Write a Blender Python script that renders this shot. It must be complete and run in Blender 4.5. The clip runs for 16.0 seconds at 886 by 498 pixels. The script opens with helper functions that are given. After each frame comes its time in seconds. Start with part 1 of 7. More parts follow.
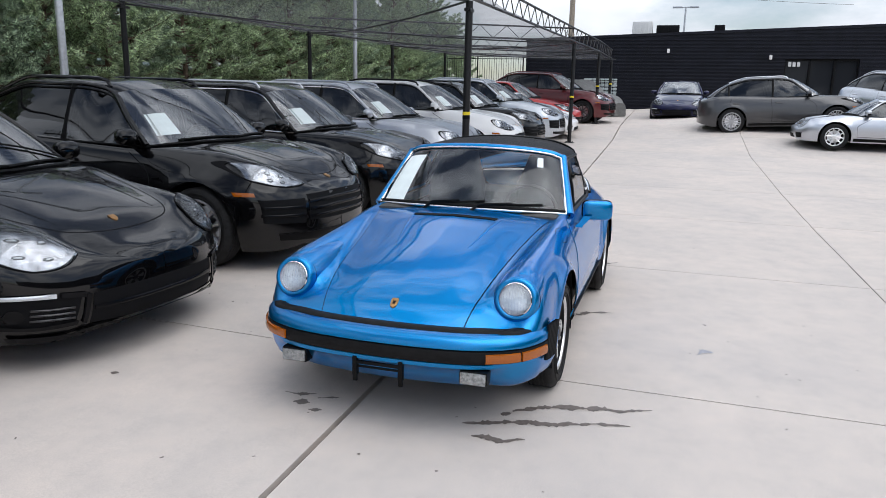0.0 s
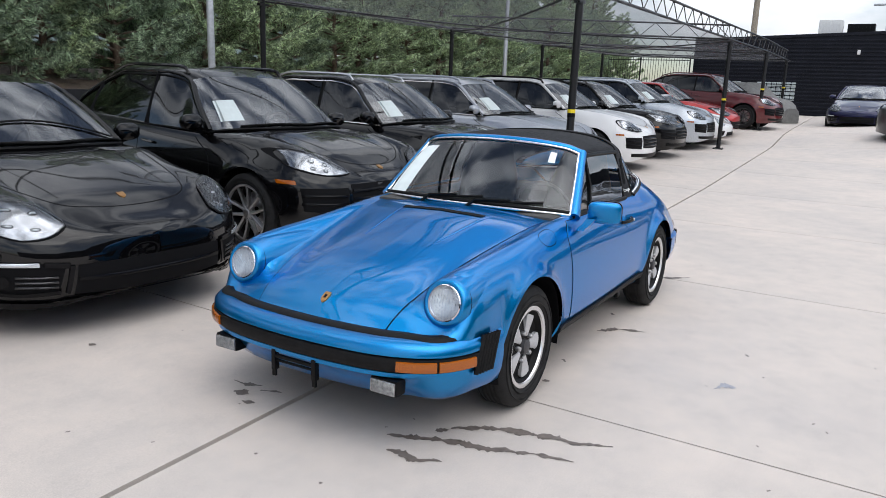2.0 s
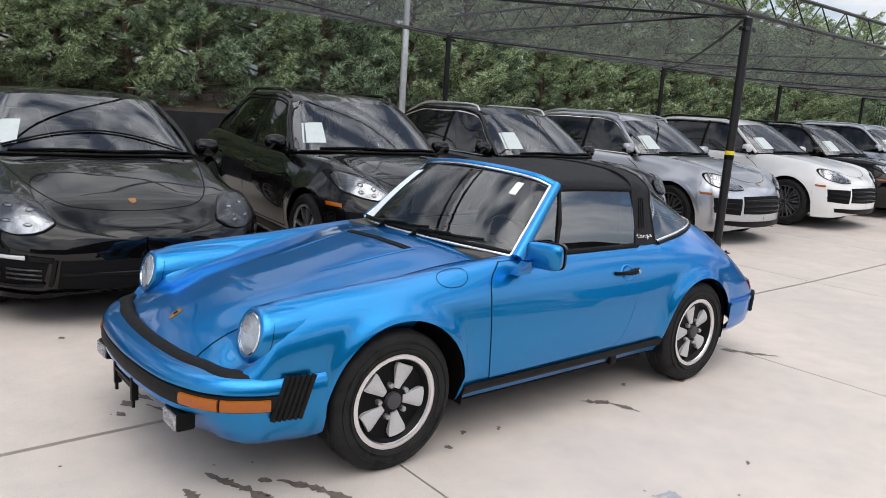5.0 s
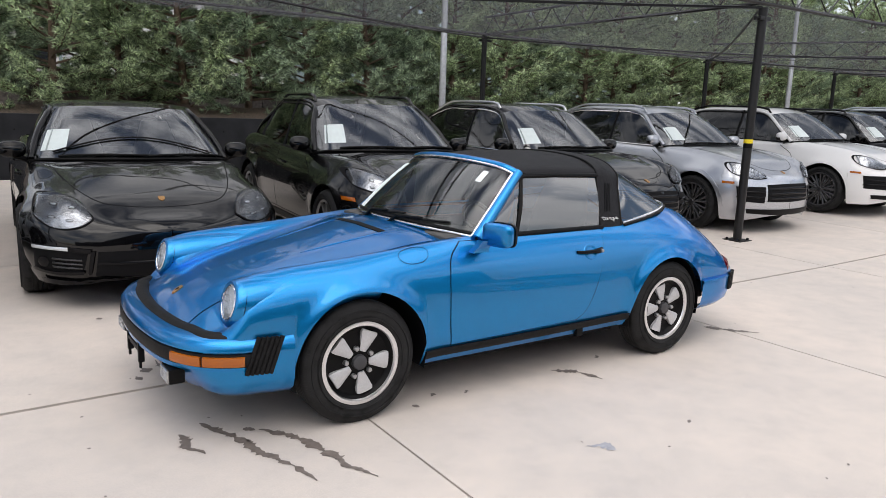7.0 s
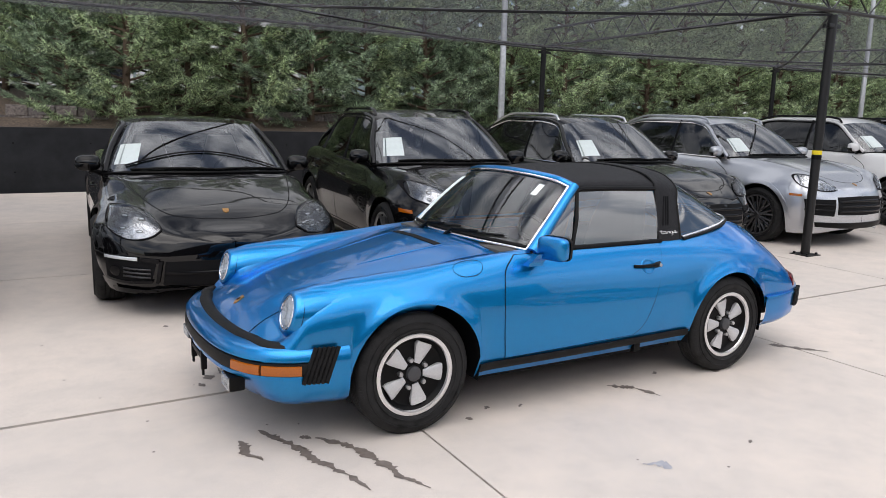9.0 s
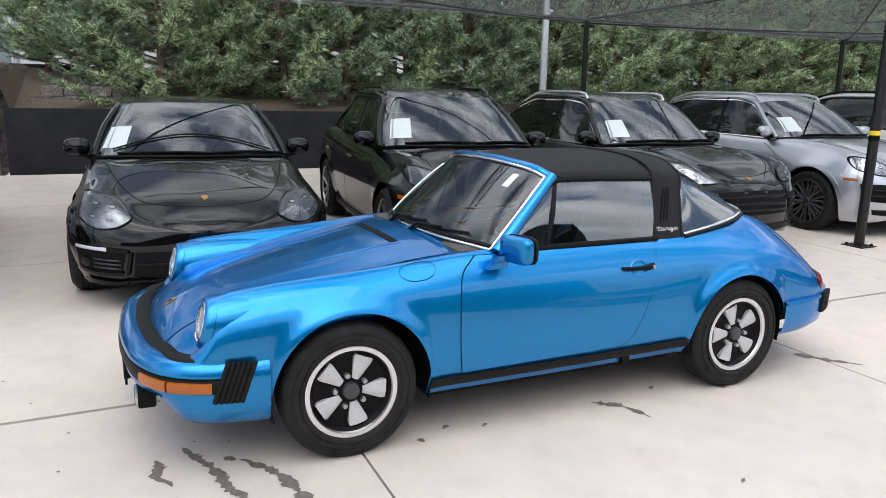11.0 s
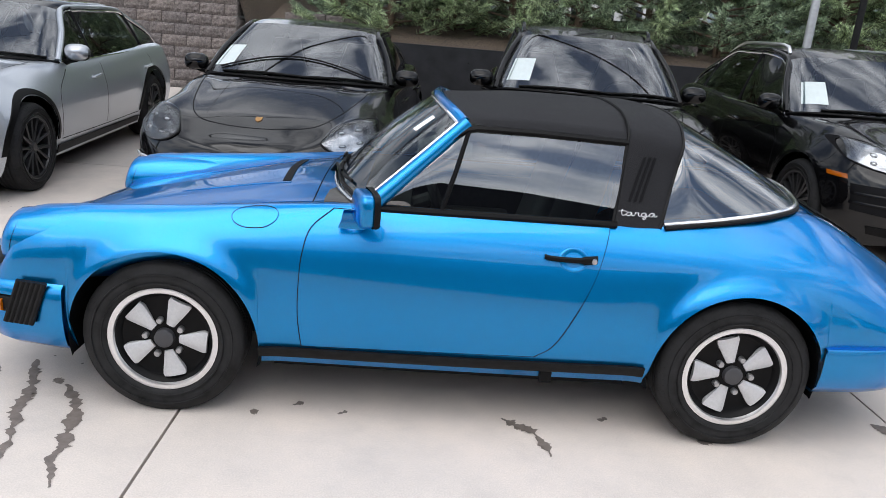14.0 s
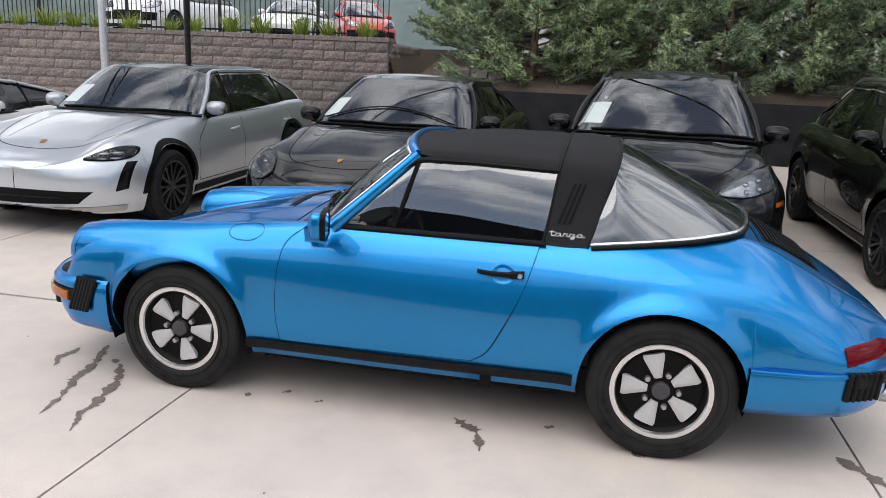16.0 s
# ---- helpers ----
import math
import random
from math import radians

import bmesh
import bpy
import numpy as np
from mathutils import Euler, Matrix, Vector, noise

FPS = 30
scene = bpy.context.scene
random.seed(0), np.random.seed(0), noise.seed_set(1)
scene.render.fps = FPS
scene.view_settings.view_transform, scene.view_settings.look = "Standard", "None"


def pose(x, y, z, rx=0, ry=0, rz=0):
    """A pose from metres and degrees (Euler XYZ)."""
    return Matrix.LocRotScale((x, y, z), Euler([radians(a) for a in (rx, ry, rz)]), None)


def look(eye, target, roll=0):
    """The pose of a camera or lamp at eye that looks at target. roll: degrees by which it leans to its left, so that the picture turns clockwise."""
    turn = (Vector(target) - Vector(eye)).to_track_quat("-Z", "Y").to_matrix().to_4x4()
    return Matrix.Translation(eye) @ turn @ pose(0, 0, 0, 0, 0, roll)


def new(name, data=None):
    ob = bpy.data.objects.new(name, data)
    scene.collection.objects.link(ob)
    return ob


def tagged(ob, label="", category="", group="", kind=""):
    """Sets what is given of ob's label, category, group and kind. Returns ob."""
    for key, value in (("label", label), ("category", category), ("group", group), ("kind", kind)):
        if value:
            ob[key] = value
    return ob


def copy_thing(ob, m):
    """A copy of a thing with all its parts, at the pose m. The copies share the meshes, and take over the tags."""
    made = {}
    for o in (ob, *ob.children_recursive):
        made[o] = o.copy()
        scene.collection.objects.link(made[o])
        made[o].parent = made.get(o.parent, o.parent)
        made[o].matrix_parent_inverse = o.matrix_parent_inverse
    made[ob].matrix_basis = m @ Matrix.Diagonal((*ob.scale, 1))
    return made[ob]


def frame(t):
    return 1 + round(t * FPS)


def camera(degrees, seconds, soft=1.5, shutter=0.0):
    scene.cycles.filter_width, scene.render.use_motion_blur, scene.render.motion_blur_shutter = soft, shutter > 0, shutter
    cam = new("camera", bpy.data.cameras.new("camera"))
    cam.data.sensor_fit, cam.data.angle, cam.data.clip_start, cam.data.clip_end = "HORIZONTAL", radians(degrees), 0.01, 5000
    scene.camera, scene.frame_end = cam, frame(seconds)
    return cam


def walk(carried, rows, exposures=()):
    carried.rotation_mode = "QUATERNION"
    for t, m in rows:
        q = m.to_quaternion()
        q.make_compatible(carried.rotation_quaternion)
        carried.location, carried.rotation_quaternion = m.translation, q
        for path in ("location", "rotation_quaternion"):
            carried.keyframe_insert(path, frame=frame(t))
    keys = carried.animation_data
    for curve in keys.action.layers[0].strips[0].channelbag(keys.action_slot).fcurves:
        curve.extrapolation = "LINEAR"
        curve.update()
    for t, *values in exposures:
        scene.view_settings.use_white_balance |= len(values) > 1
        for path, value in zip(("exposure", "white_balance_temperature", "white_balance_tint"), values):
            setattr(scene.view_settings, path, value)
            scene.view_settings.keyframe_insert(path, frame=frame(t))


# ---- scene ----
cam = camera(62.3, 16.0, 0.2)
PATH = [
    (0, (-5.17, -1.306, 1.665), (-3.305, -0.722, 1.239), 1.1),
    (0.5, (-5.124, -1.432, 1.649), (-3.273, -0.802, 1.225), 1.2),
    (1, (-4.922, -1.744, 1.606), (-3.102, -1.029, 1.184), 2.5),
    (1.5, (-4.677, -1.931, 1.574), (-2.914, -1.091, 1.145), 2.8),
    (2, (-4.409, -2.18, 1.586), (-2.73, -1.183, 1.155), 2.0),
    (2.5, (-4.187, -2.493, 1.564), (-2.607, -1.343, 1.137), 1.3),
    (3, (-3.896, -2.626, 1.539), (-2.396, -1.372, 1.118), 1.4),
    (3.5, (-3.627, -2.708, 1.561), (-2.193, -1.375, 1.15), 2.2),
    (4, (-3.25, -2.811, 1.524), (-1.891, -1.395, 1.138), 2.8),
    (4.2, (-3.141, -2.848, 1.52), (-1.806, -1.405, 1.149), 2.9),
    (6.3, (-2.808, -3.78, 1.561), (-1.656, -2.188, 1.186), 3.0),
    (6.5, (-2.784, -3.818, 1.546), (-1.647, -2.215, 1.176), 2.4),
    (7, (-2.782, -3.835, 1.538), (-1.667, -2.215, 1.175), 1.8),
    (7.5, (-2.785, -3.837, 1.54), (-1.692, -2.2, 1.187), 1.8),
    (8, (-2.799, -3.862, 1.532), (-1.725, -2.209, 1.189), 1.6),
    (8.5, (-2.775, -3.883, 1.548), (-1.733, -2.209, 1.213), 1.6),
    (9, (-2.776, -3.863, 1.551), (-1.794, -2.153, 1.214), 1.4),
    (9.2, (-2.782, -3.857, 1.559), (-1.825, -2.135, 1.213), 1.2),
    (11.3, (-1.918, -3.672, 1.58), (-1.132, -1.877, 1.179), 1.6),
    (11.5, (-1.819, -3.683, 1.568), (-1.071, -1.871, 1.169), 2.0),
    (12, (-1.504, -3.588, 1.557), (-0.813, -1.755, 1.149), 2.6),
    (12.5, (-1.177, -3.479, 1.588), (-0.534, -1.633, 1.165), 2.6),
    (13, (-0.852, -3.488, 1.548), (-0.424, -1.588, 1.093), 2.7),
    (13.5, (-0.523, -3.51, 1.536), (-0.276, -1.591, 1.03), 3.5),
    (14, (-0.214, -3.43, 1.537), (-0.115, -1.512, 0.976), 4.8),
    (14.5, (0.028, -3.402, 1.543), (-0.169, -1.499, 0.958), 4.7),
    (15, (0.324, -3.442, 1.498), (-0.177, -1.586, 0.948), 2.5),
    (15.5, (0.533, -3.595, 1.528), (-0.026, -1.737, 1.041), 1.9),
    (16, (0.81, -3.794, 1.571), (0.405, -1.891, 1.109), 2.6),
]
walk(cam, [(t, look(e, a, r)) for t, e, a, r in PATH], [(0, 0.06, 6400, 10), (2, 0.12, 6500, 10), (3, 0.20, 6650, 11), (4, 0.21, 6750, 11), (7, 0.20, 6950, 12), (9.2, 0.25, 6850, 12), (12, 0.46, 6600, 9), (14, 0.43, 6600, 10), (16, 0.22, 6900, 11)])

# ---- world, sun ----
world = bpy.data.worlds.new("sky")
scene.world = world
world.use_nodes = True
wn = world.node_tree
wn.nodes.clear()
w_out = wn.nodes.new("ShaderNodeOutputWorld")
w_bg = wn.nodes.new("ShaderNodeBackground")
w_sky = wn.nodes.new("ShaderNodeTexSky")
w_sky.sky_type = "NISHITA"
w_sky.sun_disc = False
w_sky.sun_elevation = radians(58)
w_sky.sun_rotation = radians(200)
w_tc = wn.nodes.new("ShaderNodeTexCoord")
w_map = wn.nodes.new("ShaderNodeMapping")
w_map.inputs["Scale"].default_value = (1.0, 1.0, 2.6)
w_noise = wn.nodes.new("ShaderNodeTexNoise")
w_noise.inputs["Scale"].default_value = 2.6
w_noise.inputs["Detail"].default_value = 7
w_noise.inputs["Roughness"].default_value = 0.58
w_ramp = wn.nodes.new("ShaderNodeValToRGB")
w_ramp.color_ramp.elements[0].position = 0.40
w_ramp.color_ramp.elements[0].color = (0.04, 0.04, 0.04, 1)
w_ramp.color_ramp.elements[1].position = 0.57
w_noise2 = wn.nodes.new("ShaderNodeTexNoise")
w_noise2.inputs["Scale"].default_value = 5.0
w_noise2.inputs["Detail"].default_value = 6
w_cloud = wn.nodes.new("ShaderNodeMix")
w_cloud.data_type = "RGBA"
w_cloud.inputs[6].default_value = (5.0, 5.6, 6.6, 1)
w_cloud.inputs[7].default_value = (19.0, 19.6, 20.6, 1)
w_mix = wn.nodes.new("ShaderNodeMix")
w_mix.data_type = "RGBA"
w_sep = wn.nodes.new("ShaderNodeSeparateXYZ")
w_rise = wn.nodes.new("ShaderNodeMapRange")
w_rise.inputs["To Min"].default_value = 0.50
w_rise.inputs["To Max"].default_value = 1.35
w_grade = wn.nodes.new("ShaderNodeMix")
w_grade.data_type, w_grade.blend_type = "RGBA", "MULTIPLY"
w_grade.inputs[0].default_value = 1.0
wn.links.new(w_tc.outputs["Generated"], w_sep.inputs[0])
wn.links.new(w_sep.outputs["Z"], w_rise.inputs["Value"])
wn.links.new(w_cloud.outputs[2], w_grade.inputs[6])
wn.links.new(w_rise.outputs["Result"], w_grade.inputs[7])
wn.links.new(w_tc.outputs["Generated"], w_map.inputs["Vector"])
wn.links.new(w_map.outputs["Vector"], w_noise.inputs["Vector"])
wn.links.new(w_map.outputs["Vector"], w_noise2.inputs["Vector"])
wn.links.new(w_noise.outputs["Fac"], w_ramp.inputs["Fac"])
wn.links.new(w_noise2.outputs["Fac"], w_cloud.inputs[0])
wn.links.new(w_ramp.outputs["Color"], w_mix.inputs[0])
wn.links.new(w_sky.outputs["Color"], w_mix.inputs[6])
wn.links.new(w_grade.outputs[2], w_mix.inputs[7])
wn.links.new(w_mix.outputs[2], w_bg.inputs["Color"])
w_bg.inputs["Strength"].default_value = 0.118
wn.links.new(w_bg.outputs["Background"], w_out.inputs["Surface"])

sun = new("sun", bpy.data.lights.new("sun", "SUN"))
sun.data.energy = 1.1
sun.data.angle = radians(60)
sun.data.color = (1.0, 0.97, 0.92)
sun.matrix_world = look((-6, -9, 20), (0, 0, 0))


# ---- materials ----
def node_mat(name):
    m = bpy.data.materials.new(name)
    m.use_nodes = True
    return m, m.node_tree.nodes, m.node_tree.links, m.node_tree.nodes["Principled BSDF"]


def noise_into(nodes, links, scale, detail=5, coord="Object", rough=0.55):
    tc = nodes.new("ShaderNodeTexCoord")
    n = nodes.new("ShaderNodeTexNoise")
    n.inputs["Scale"].default_value = scale
    n.inputs["Detail"].default_value = detail
    n.inputs["Roughness"].default_value = rough
    links.new(tc.outputs[coord], n.inputs["Vector"])
    return n


def ramp(nodes, links, src, stops):
    r = nodes.new("ShaderNodeValToRGB")
    els = r.color_ramp.elements
    els[0].position, els[0].color = stops[0][0], (*stops[0][1], 1)
    els[1].position, els[1].color = stops[-1][0], (*stops[-1][1], 1)
    for p, c in stops[1:-1]:
        e = els.new(p)
        e.color = (*c, 1)
    links.new(src, r.inputs["Fac"])
    return r


def bump(nodes, links, bsdf, src, strength, dist):
    b = nodes.new("ShaderNodeBump")
    b.inputs["Strength"].default_value = strength
    b.inputs["Distance"].default_value = dist
    links.new(src, b.inputs["Height"])
    links.new(b.outputs["Normal"], bsdf.inputs["Normal"])


def plain(name, col, rough=0.5, metal=0.0, grain=0.0, scale=40.0, coat=0.0, bumpy=0.0):
    m, nd, ln, b = node_mat(name)
    b.inputs["Roughness"].default_value = rough
    b.inputs["Metallic"].default_value = metal
    b.inputs["Coat Weight"].default_value = coat
    b.inputs["Coat Roughness"].default_value = 0.03
    if max(col) < 0.03 and not metal:
        b.inputs["Specular IOR Level"].default_value = 0.15
    if grain or bumpy:
        n = noise_into(nd, ln, scale)
        lo = tuple(max(c * (1 - grain), 0) for c in col)
        hi = tuple(c * (1 + grain) for c in col)
        r = ramp(nd, ln, n.outputs["Fac"], [(0.3, lo), (0.7, hi)])
        ln.new(r.outputs["Color"], b.inputs["Base Color"])
        if bumpy:
            bump(nd, ln, b, n.outputs["Fac"], bumpy, 0.01)
    else:
        b.inputs["Base Color"].default_value = (*col, 1)
    return m


def paint(name, col, metal=0.0, rough=0.3, flake=0.0, coat=1.0, dusty=0.0):
    """Car paint: a base with fine flake, a clear coat and a trace of dust."""
    m, nd, ln, b = node_mat(name)
    b.inputs["Metallic"].default_value = metal
    b.inputs["Roughness"].default_value = rough
    b.inputs["Specular IOR Level"].default_value = 0.5 if max(col) > 0.05 else 0.05
    b.inputs["Coat IOR"].default_value = 1.42 if metal > 0.9 else 1.46
    b.inputs["Coat Weight"].default_value = coat
    b.inputs["Coat Roughness"].default_value = 0.02
    n = noise_into(nd, ln, 900.0, 2)
    big = noise_into(nd, ln, 3.0, 6)
    lo = tuple(c * (1 - flake) for c in col)
    hi = tuple(min(c * (1 + flake), 1) for c in col)
    r = ramp(nd, ln, n.outputs["Fac"], [(0.35, lo), (0.65, hi)])
    mx = nd.new("ShaderNodeMix")
    mx.data_type = "RGBA"
    mx.inputs[7].default_value = (0.30, 0.28, 0.25, 1)
    mul = nd.new("ShaderNodeMath")
    mul.operation = "MULTIPLY"
    mul.inputs[1].default_value = dusty
    ln.new(big.outputs["Fac"], mul.inputs[0])
    ln.new(mul.outputs[0], mx.inputs[0])
    ln.new(r.outputs["Color"], mx.inputs[6])
    ln.new(mx.outputs[2], b.inputs["Base Color"])
    rr = nd.new("ShaderNodeMapRange")
    rr.inputs["To Min"].default_value = 0.015
    rr.inputs["To Max"].default_value = 0.05 + dusty * 0.6
    ln.new(big.outputs["Fac"], rr.inputs["Value"])
    ln.new(rr.outputs["Result"], b.inputs["Coat Roughness"])
    return m


def car_glass(name, tint, gloss=1.45):
    m = bpy.data.materials.new(name)
    m.use_nodes = True
    nd, ln = m.node_tree.nodes, m.node_tree.links
    nd.clear()
    out = nd.new("ShaderNodeOutputMaterial")
    tr = nd.new("ShaderNodeBsdfTransparent")
    tr.inputs["Color"].default_value = (*tint, 1)
    gl = nd.new("ShaderNodeBsdfGlossy")
    gl.inputs["Roughness"].default_value = 0.012
    gl.inputs["Color"].default_value = (0.95, 0.97, 1.0, 1)
    fr = nd.new("ShaderNodeFresnel")
    fr.inputs["IOR"].default_value = gloss
    mx = nd.new("ShaderNodeMixShader")
    ln.new(fr.outputs["Fac"], mx.inputs["Fac"])
    ln.new(tr.outputs[0], mx.inputs[1])
    ln.new(gl.outputs[0], mx.inputs[2])
    ln.new(mx.outputs[0], out.inputs["Surface"])
    return m


def concrete_mat():
    m, nd, ln, b = node_mat("concrete_slab")
    big = noise_into(nd, ln, 0.55, 6)
    mid = noise_into(nd, ln, 4.0, 12, rough=0.68)
    fine = noise_into(nd, ln, 160.0, 3)
    r1 = ramp(nd, ln, big.outputs["Fac"], [(0.3, (0.505, 0.462, 0.432)), (0.5, (0.560, 0.505, 0.462)), (0.7, (0.615, 0.543, 0.490))])
    r2 = ramp(nd, ln, mid.outputs["Fac"], [(0.32, (0.90, 0.905, 0.912)), (0.5, (0.99, 0.988, 0.985)), (0.68, (1.06, 1.045, 1.03))])
    r3 = ramp(nd, ln, fine.outputs["Fac"], [(0.3, (0.89, 0.89, 0.89)), (0.7, (1.06, 1.06, 1.06))])
    info = nd.new("ShaderNodeObjectInfo")
    rp = ramp(nd, ln, info.outputs["Random"], [(0.0, (0.985, 0.985, 0.985)), (1.0, (1.015, 1.01, 1.005))])
    prev = r1.outputs["Color"]
    for r in (r2, r3, rp):
        mx = nd.new("ShaderNodeMix")
        mx.data_type, mx.blend_type = "RGBA", "MULTIPLY"
        mx.inputs[0].default_value = 1.0
        ln.new(prev, mx.inputs[6])
        ln.new(r.outputs["Color"], mx.inputs[7])
        prev = mx.outputs[2]
    ln.new(prev, b.inputs["Base Color"])
    b.inputs["Roughness"].default_value = 0.85
    bump(nd, ln, b, fine.outputs["Fac"], 0.10, 0.003)
    return m


def block_mat():
    m, nd, ln, b = node_mat("split_block")
    n = noise_into(nd, ln, 26.0, 10, rough=0.75)
    info = nd.new("ShaderNodeObjectInfo")
    r = ramp(nd, ln, n.outputs["Fac"], [(0.34, (0.075, 0.066, 0.064)), (0.5, (0.235, 0.208, 0.197)), (0.68, (0.40, 0.355, 0.335))])
    rp = ramp(nd, ln, info.outputs["Random"], [(0.0, (0.82, 0.82, 0.84)), (1.0, (1.12, 1.08, 1.05))])
    mx = nd.new("ShaderNodeMix")
    mx.data_type, mx.blend_type = "RGBA", "MULTIPLY"
    mx.inputs[0].default_value = 1.0
    ln.new(r.outputs["Color"], mx.inputs[6])
    ln.new(rp.outputs["Color"], mx.inputs[7])
    ln.new(mx.outputs[2], b.inputs["Base Color"])
    b.inputs["Roughness"].default_value = 0.95
    bump(nd, ln, b, n.outputs["Fac"], 1.0, 0.03)
    return m


def mesh_cloth():
    m = bpy.data.materials.new("shade_cloth")
    m.use_nodes = True
    nd, ln = m.node_tree.nodes, m.node_tree.links
    b = nd["Principled BSDF"]
    b.inputs["Base Color"].default_value = (0.018, 0.018, 0.020, 1)
    b.inputs["Roughness"].default_value = 0.8
    tr = nd.new("ShaderNodeBsdfTransparent")
    mx = nd.new("ShaderNodeMixShader")
    n = noise_into(nd, ln, 1.5, 4)
    mp = nd.new("ShaderNodeMapRange")
    mp.inputs["To Min"].default_value = 0.42
    mp.inputs["To Max"].default_value = 0.56
    ln.new(n.outputs["Fac"], mp.inputs["Value"])
    ln.new(mp.outputs["Result"], mx.inputs["Fac"])
    ln.new(tr.outputs[0], mx.inputs[1])
    tl = nd.new("ShaderNodeBsdfTranslucent")
    tl.inputs["Color"].default_value = (0.105, 0.105, 0.115, 1)
    lit = nd.new("ShaderNodeMixShader")
    lit.inputs["Fac"].default_value = 0.6
    ln.new(b.outputs[0], lit.inputs[1])
    ln.new(tl.outputs[0], lit.inputs[2])
    ln.new(lit.outputs[0], mx.inputs[2])
    ln.new(mx.outputs[0], nd["Material Output"].inputs["Surface"])
    return m


def needle_mat(name, a, c):
    m, nd, ln, b = node_mat(name)
    geo = nd.new("ShaderNodeNewGeometry")
    r = ramp(nd, ln, geo.outputs["Random Per Island"], [(0.0, a), (0.45, tuple(0.5 * (u + v) for u, v in zip(a, c))), (0.8, c), (1.0, tuple(v * 1.55 for v in c))])
    ln.new(r.outputs["Color"], b.inputs["Base Color"])
    b.inputs["Roughness"].default_value = 0.55
    tl = nd.new("ShaderNodeBsdfTranslucent")
    ln.new(r.outputs["Color"], tl.inputs["Color"])
    mx = nd.new("ShaderNodeMixShader")
    mx.inputs["Fac"].default_value = 0.45
    ln.new(b.outputs[0], mx.inputs[1])
    ln.new(tl.outputs[0], mx.inputs[2])
    ln.new(mx.outputs[0], nd["Material Output"].inputs["Surface"])
    return m


def tyre_mat():
    """Dull rubber: cross grooves on the tread and shoulder, dressing marks on the sidewall."""
    m, nd, ln, b = node_mat("tyre_rubber")
    n = noise_into(nd, ln, 16.0, 4)
    r = ramp(nd, ln, n.outputs["Fac"], [(0.30, (0.005, 0.005, 0.0053)), (0.42, (0.014, 0.014, 0.0146)), (0.7, (0.020, 0.020, 0.021))])
    ln.new(r.outputs["Color"], b.inputs["Base Color"])
    b.inputs["Roughness"].default_value = 0.7
    b.inputs["Specular IOR Level"].default_value = 0.25
    tc = nd.new("ShaderNodeTexCoord")
    sep = nd.new("ShaderNodeSeparateXYZ")
    ln.new(tc.outputs["Object"], sep.inputs[0])

    def op(kind, a, c, d=None):
        q = nd.new("ShaderNodeMath")
        q.operation = kind
        for k, v in enumerate((a, c, d)):
            if v is None:
                continue
            if isinstance(v, (int, float)):
                q.inputs[k].default_value = v
            else:
                ln.new(v, q.inputs[k])
        return q.outputs[0]
    ang = op("ARCTAN2", sep.outputs["Z"], sep.outputs["X"])
    teeth = op("SINE", op("MULTIPLY", ang, 70.0), 0.0)
    rad = op("SQRT", op("ADD", op("MULTIPLY", sep.outputs["X"], sep.outputs["X"]), op("MULTIPLY", sep.outputs["Z"], sep.outputs["Z"])), 0.0)
    tread = op("GREATER_THAN", rad, 0.286)
    bump(nd, ln, b, op("MULTIPLY", op("GREATER_THAN", teeth, -0.3), tread), 1.0, 0.006)
    return m


BLUE = paint("blue_metallic", (0.0, 0.225, 0.55), 0.95, 0.36, 0.25, 1.0, 0.0)
BLUE.node_tree.nodes["Principled BSDF"].inputs["Specular Tint"].default_value = (0.15, 0.50, 1.0, 1)
BLACK_P = paint("black_paint", (0.0018, 0.0018, 0.0024), 0.0, 0.25, 0.1, 1.0, 0.004)
SILVER_P = paint("silver_paint", (0.52, 0.54, 0.58), 0.88, 0.30, 0.2, 1.0, 0.0)
ICE_P = paint("ice_grey_paint", (0.58, 0.62, 0.67), 0.68, 0.34, 0.2, 1.0, 0.0)
WHITE_P = paint("white_paint", (0.78, 0.78, 0.78), 0.0, 0.35, 0.02, 1.0, 0.0)
RED_P = paint("red_paint", (0.50, 0.02, 0.02), 0.2, 0.3, 0.1, 1.0, 0.0)
MAROON_P = paint("maroon_paint", (0.10, 0.004, 0.006), 0.1, 0.3, 0.2, 1.0, 0.0)
NAVY_P = paint("navy_paint", (0.012, 0.013, 0.05), 0.4, 0.3, 0.2, 1.0, 0.0)
GREY_P = paint("grey_paint", (0.06, 0.06, 0.063), 0.6, 0.35, 0.2, 1.0, 0.0)
RUBBER = plain("black_rubber", (0.008, 0.008, 0.0085), 0.55, 0, 0.35, 25.0, 0, 0.15)
TYRE = tyre_mat()
TRIM = plain("satin_black_plastic", (0.003, 0.003, 0.0034), 0.45, 0, 0.2, 60.0)
GLOSSBLACK = plain("gloss_black", (0.006, 0.006, 0.007), 0.08)
SEAM = plain("seam_black", (0.004, 0.004, 0.005), 0.7)
VINYL = plain("black_vinyl", (0.015, 0.015, 0.017), 0.62, 0, 0.25, 300.0, 0, 0.35)
CHROME = plain("chrome", (0.82, 0.82, 0.83), 0.08, 1.0)
ALU = plain("polished_aluminium", (0.80, 0.80, 0.81), 0.28, 1.0, 0.04, 90.0)
PETAL = plain("satin_silver_petal", (0.54, 0.54, 0.55), 0.38, 0.30, 0.06, 120.0, 0, 0.05)
SILVERWHEEL = plain("silver_wheel_paint", (0.42, 0.42, 0.43), 0.3, 0.9, 0.06, 60.0)
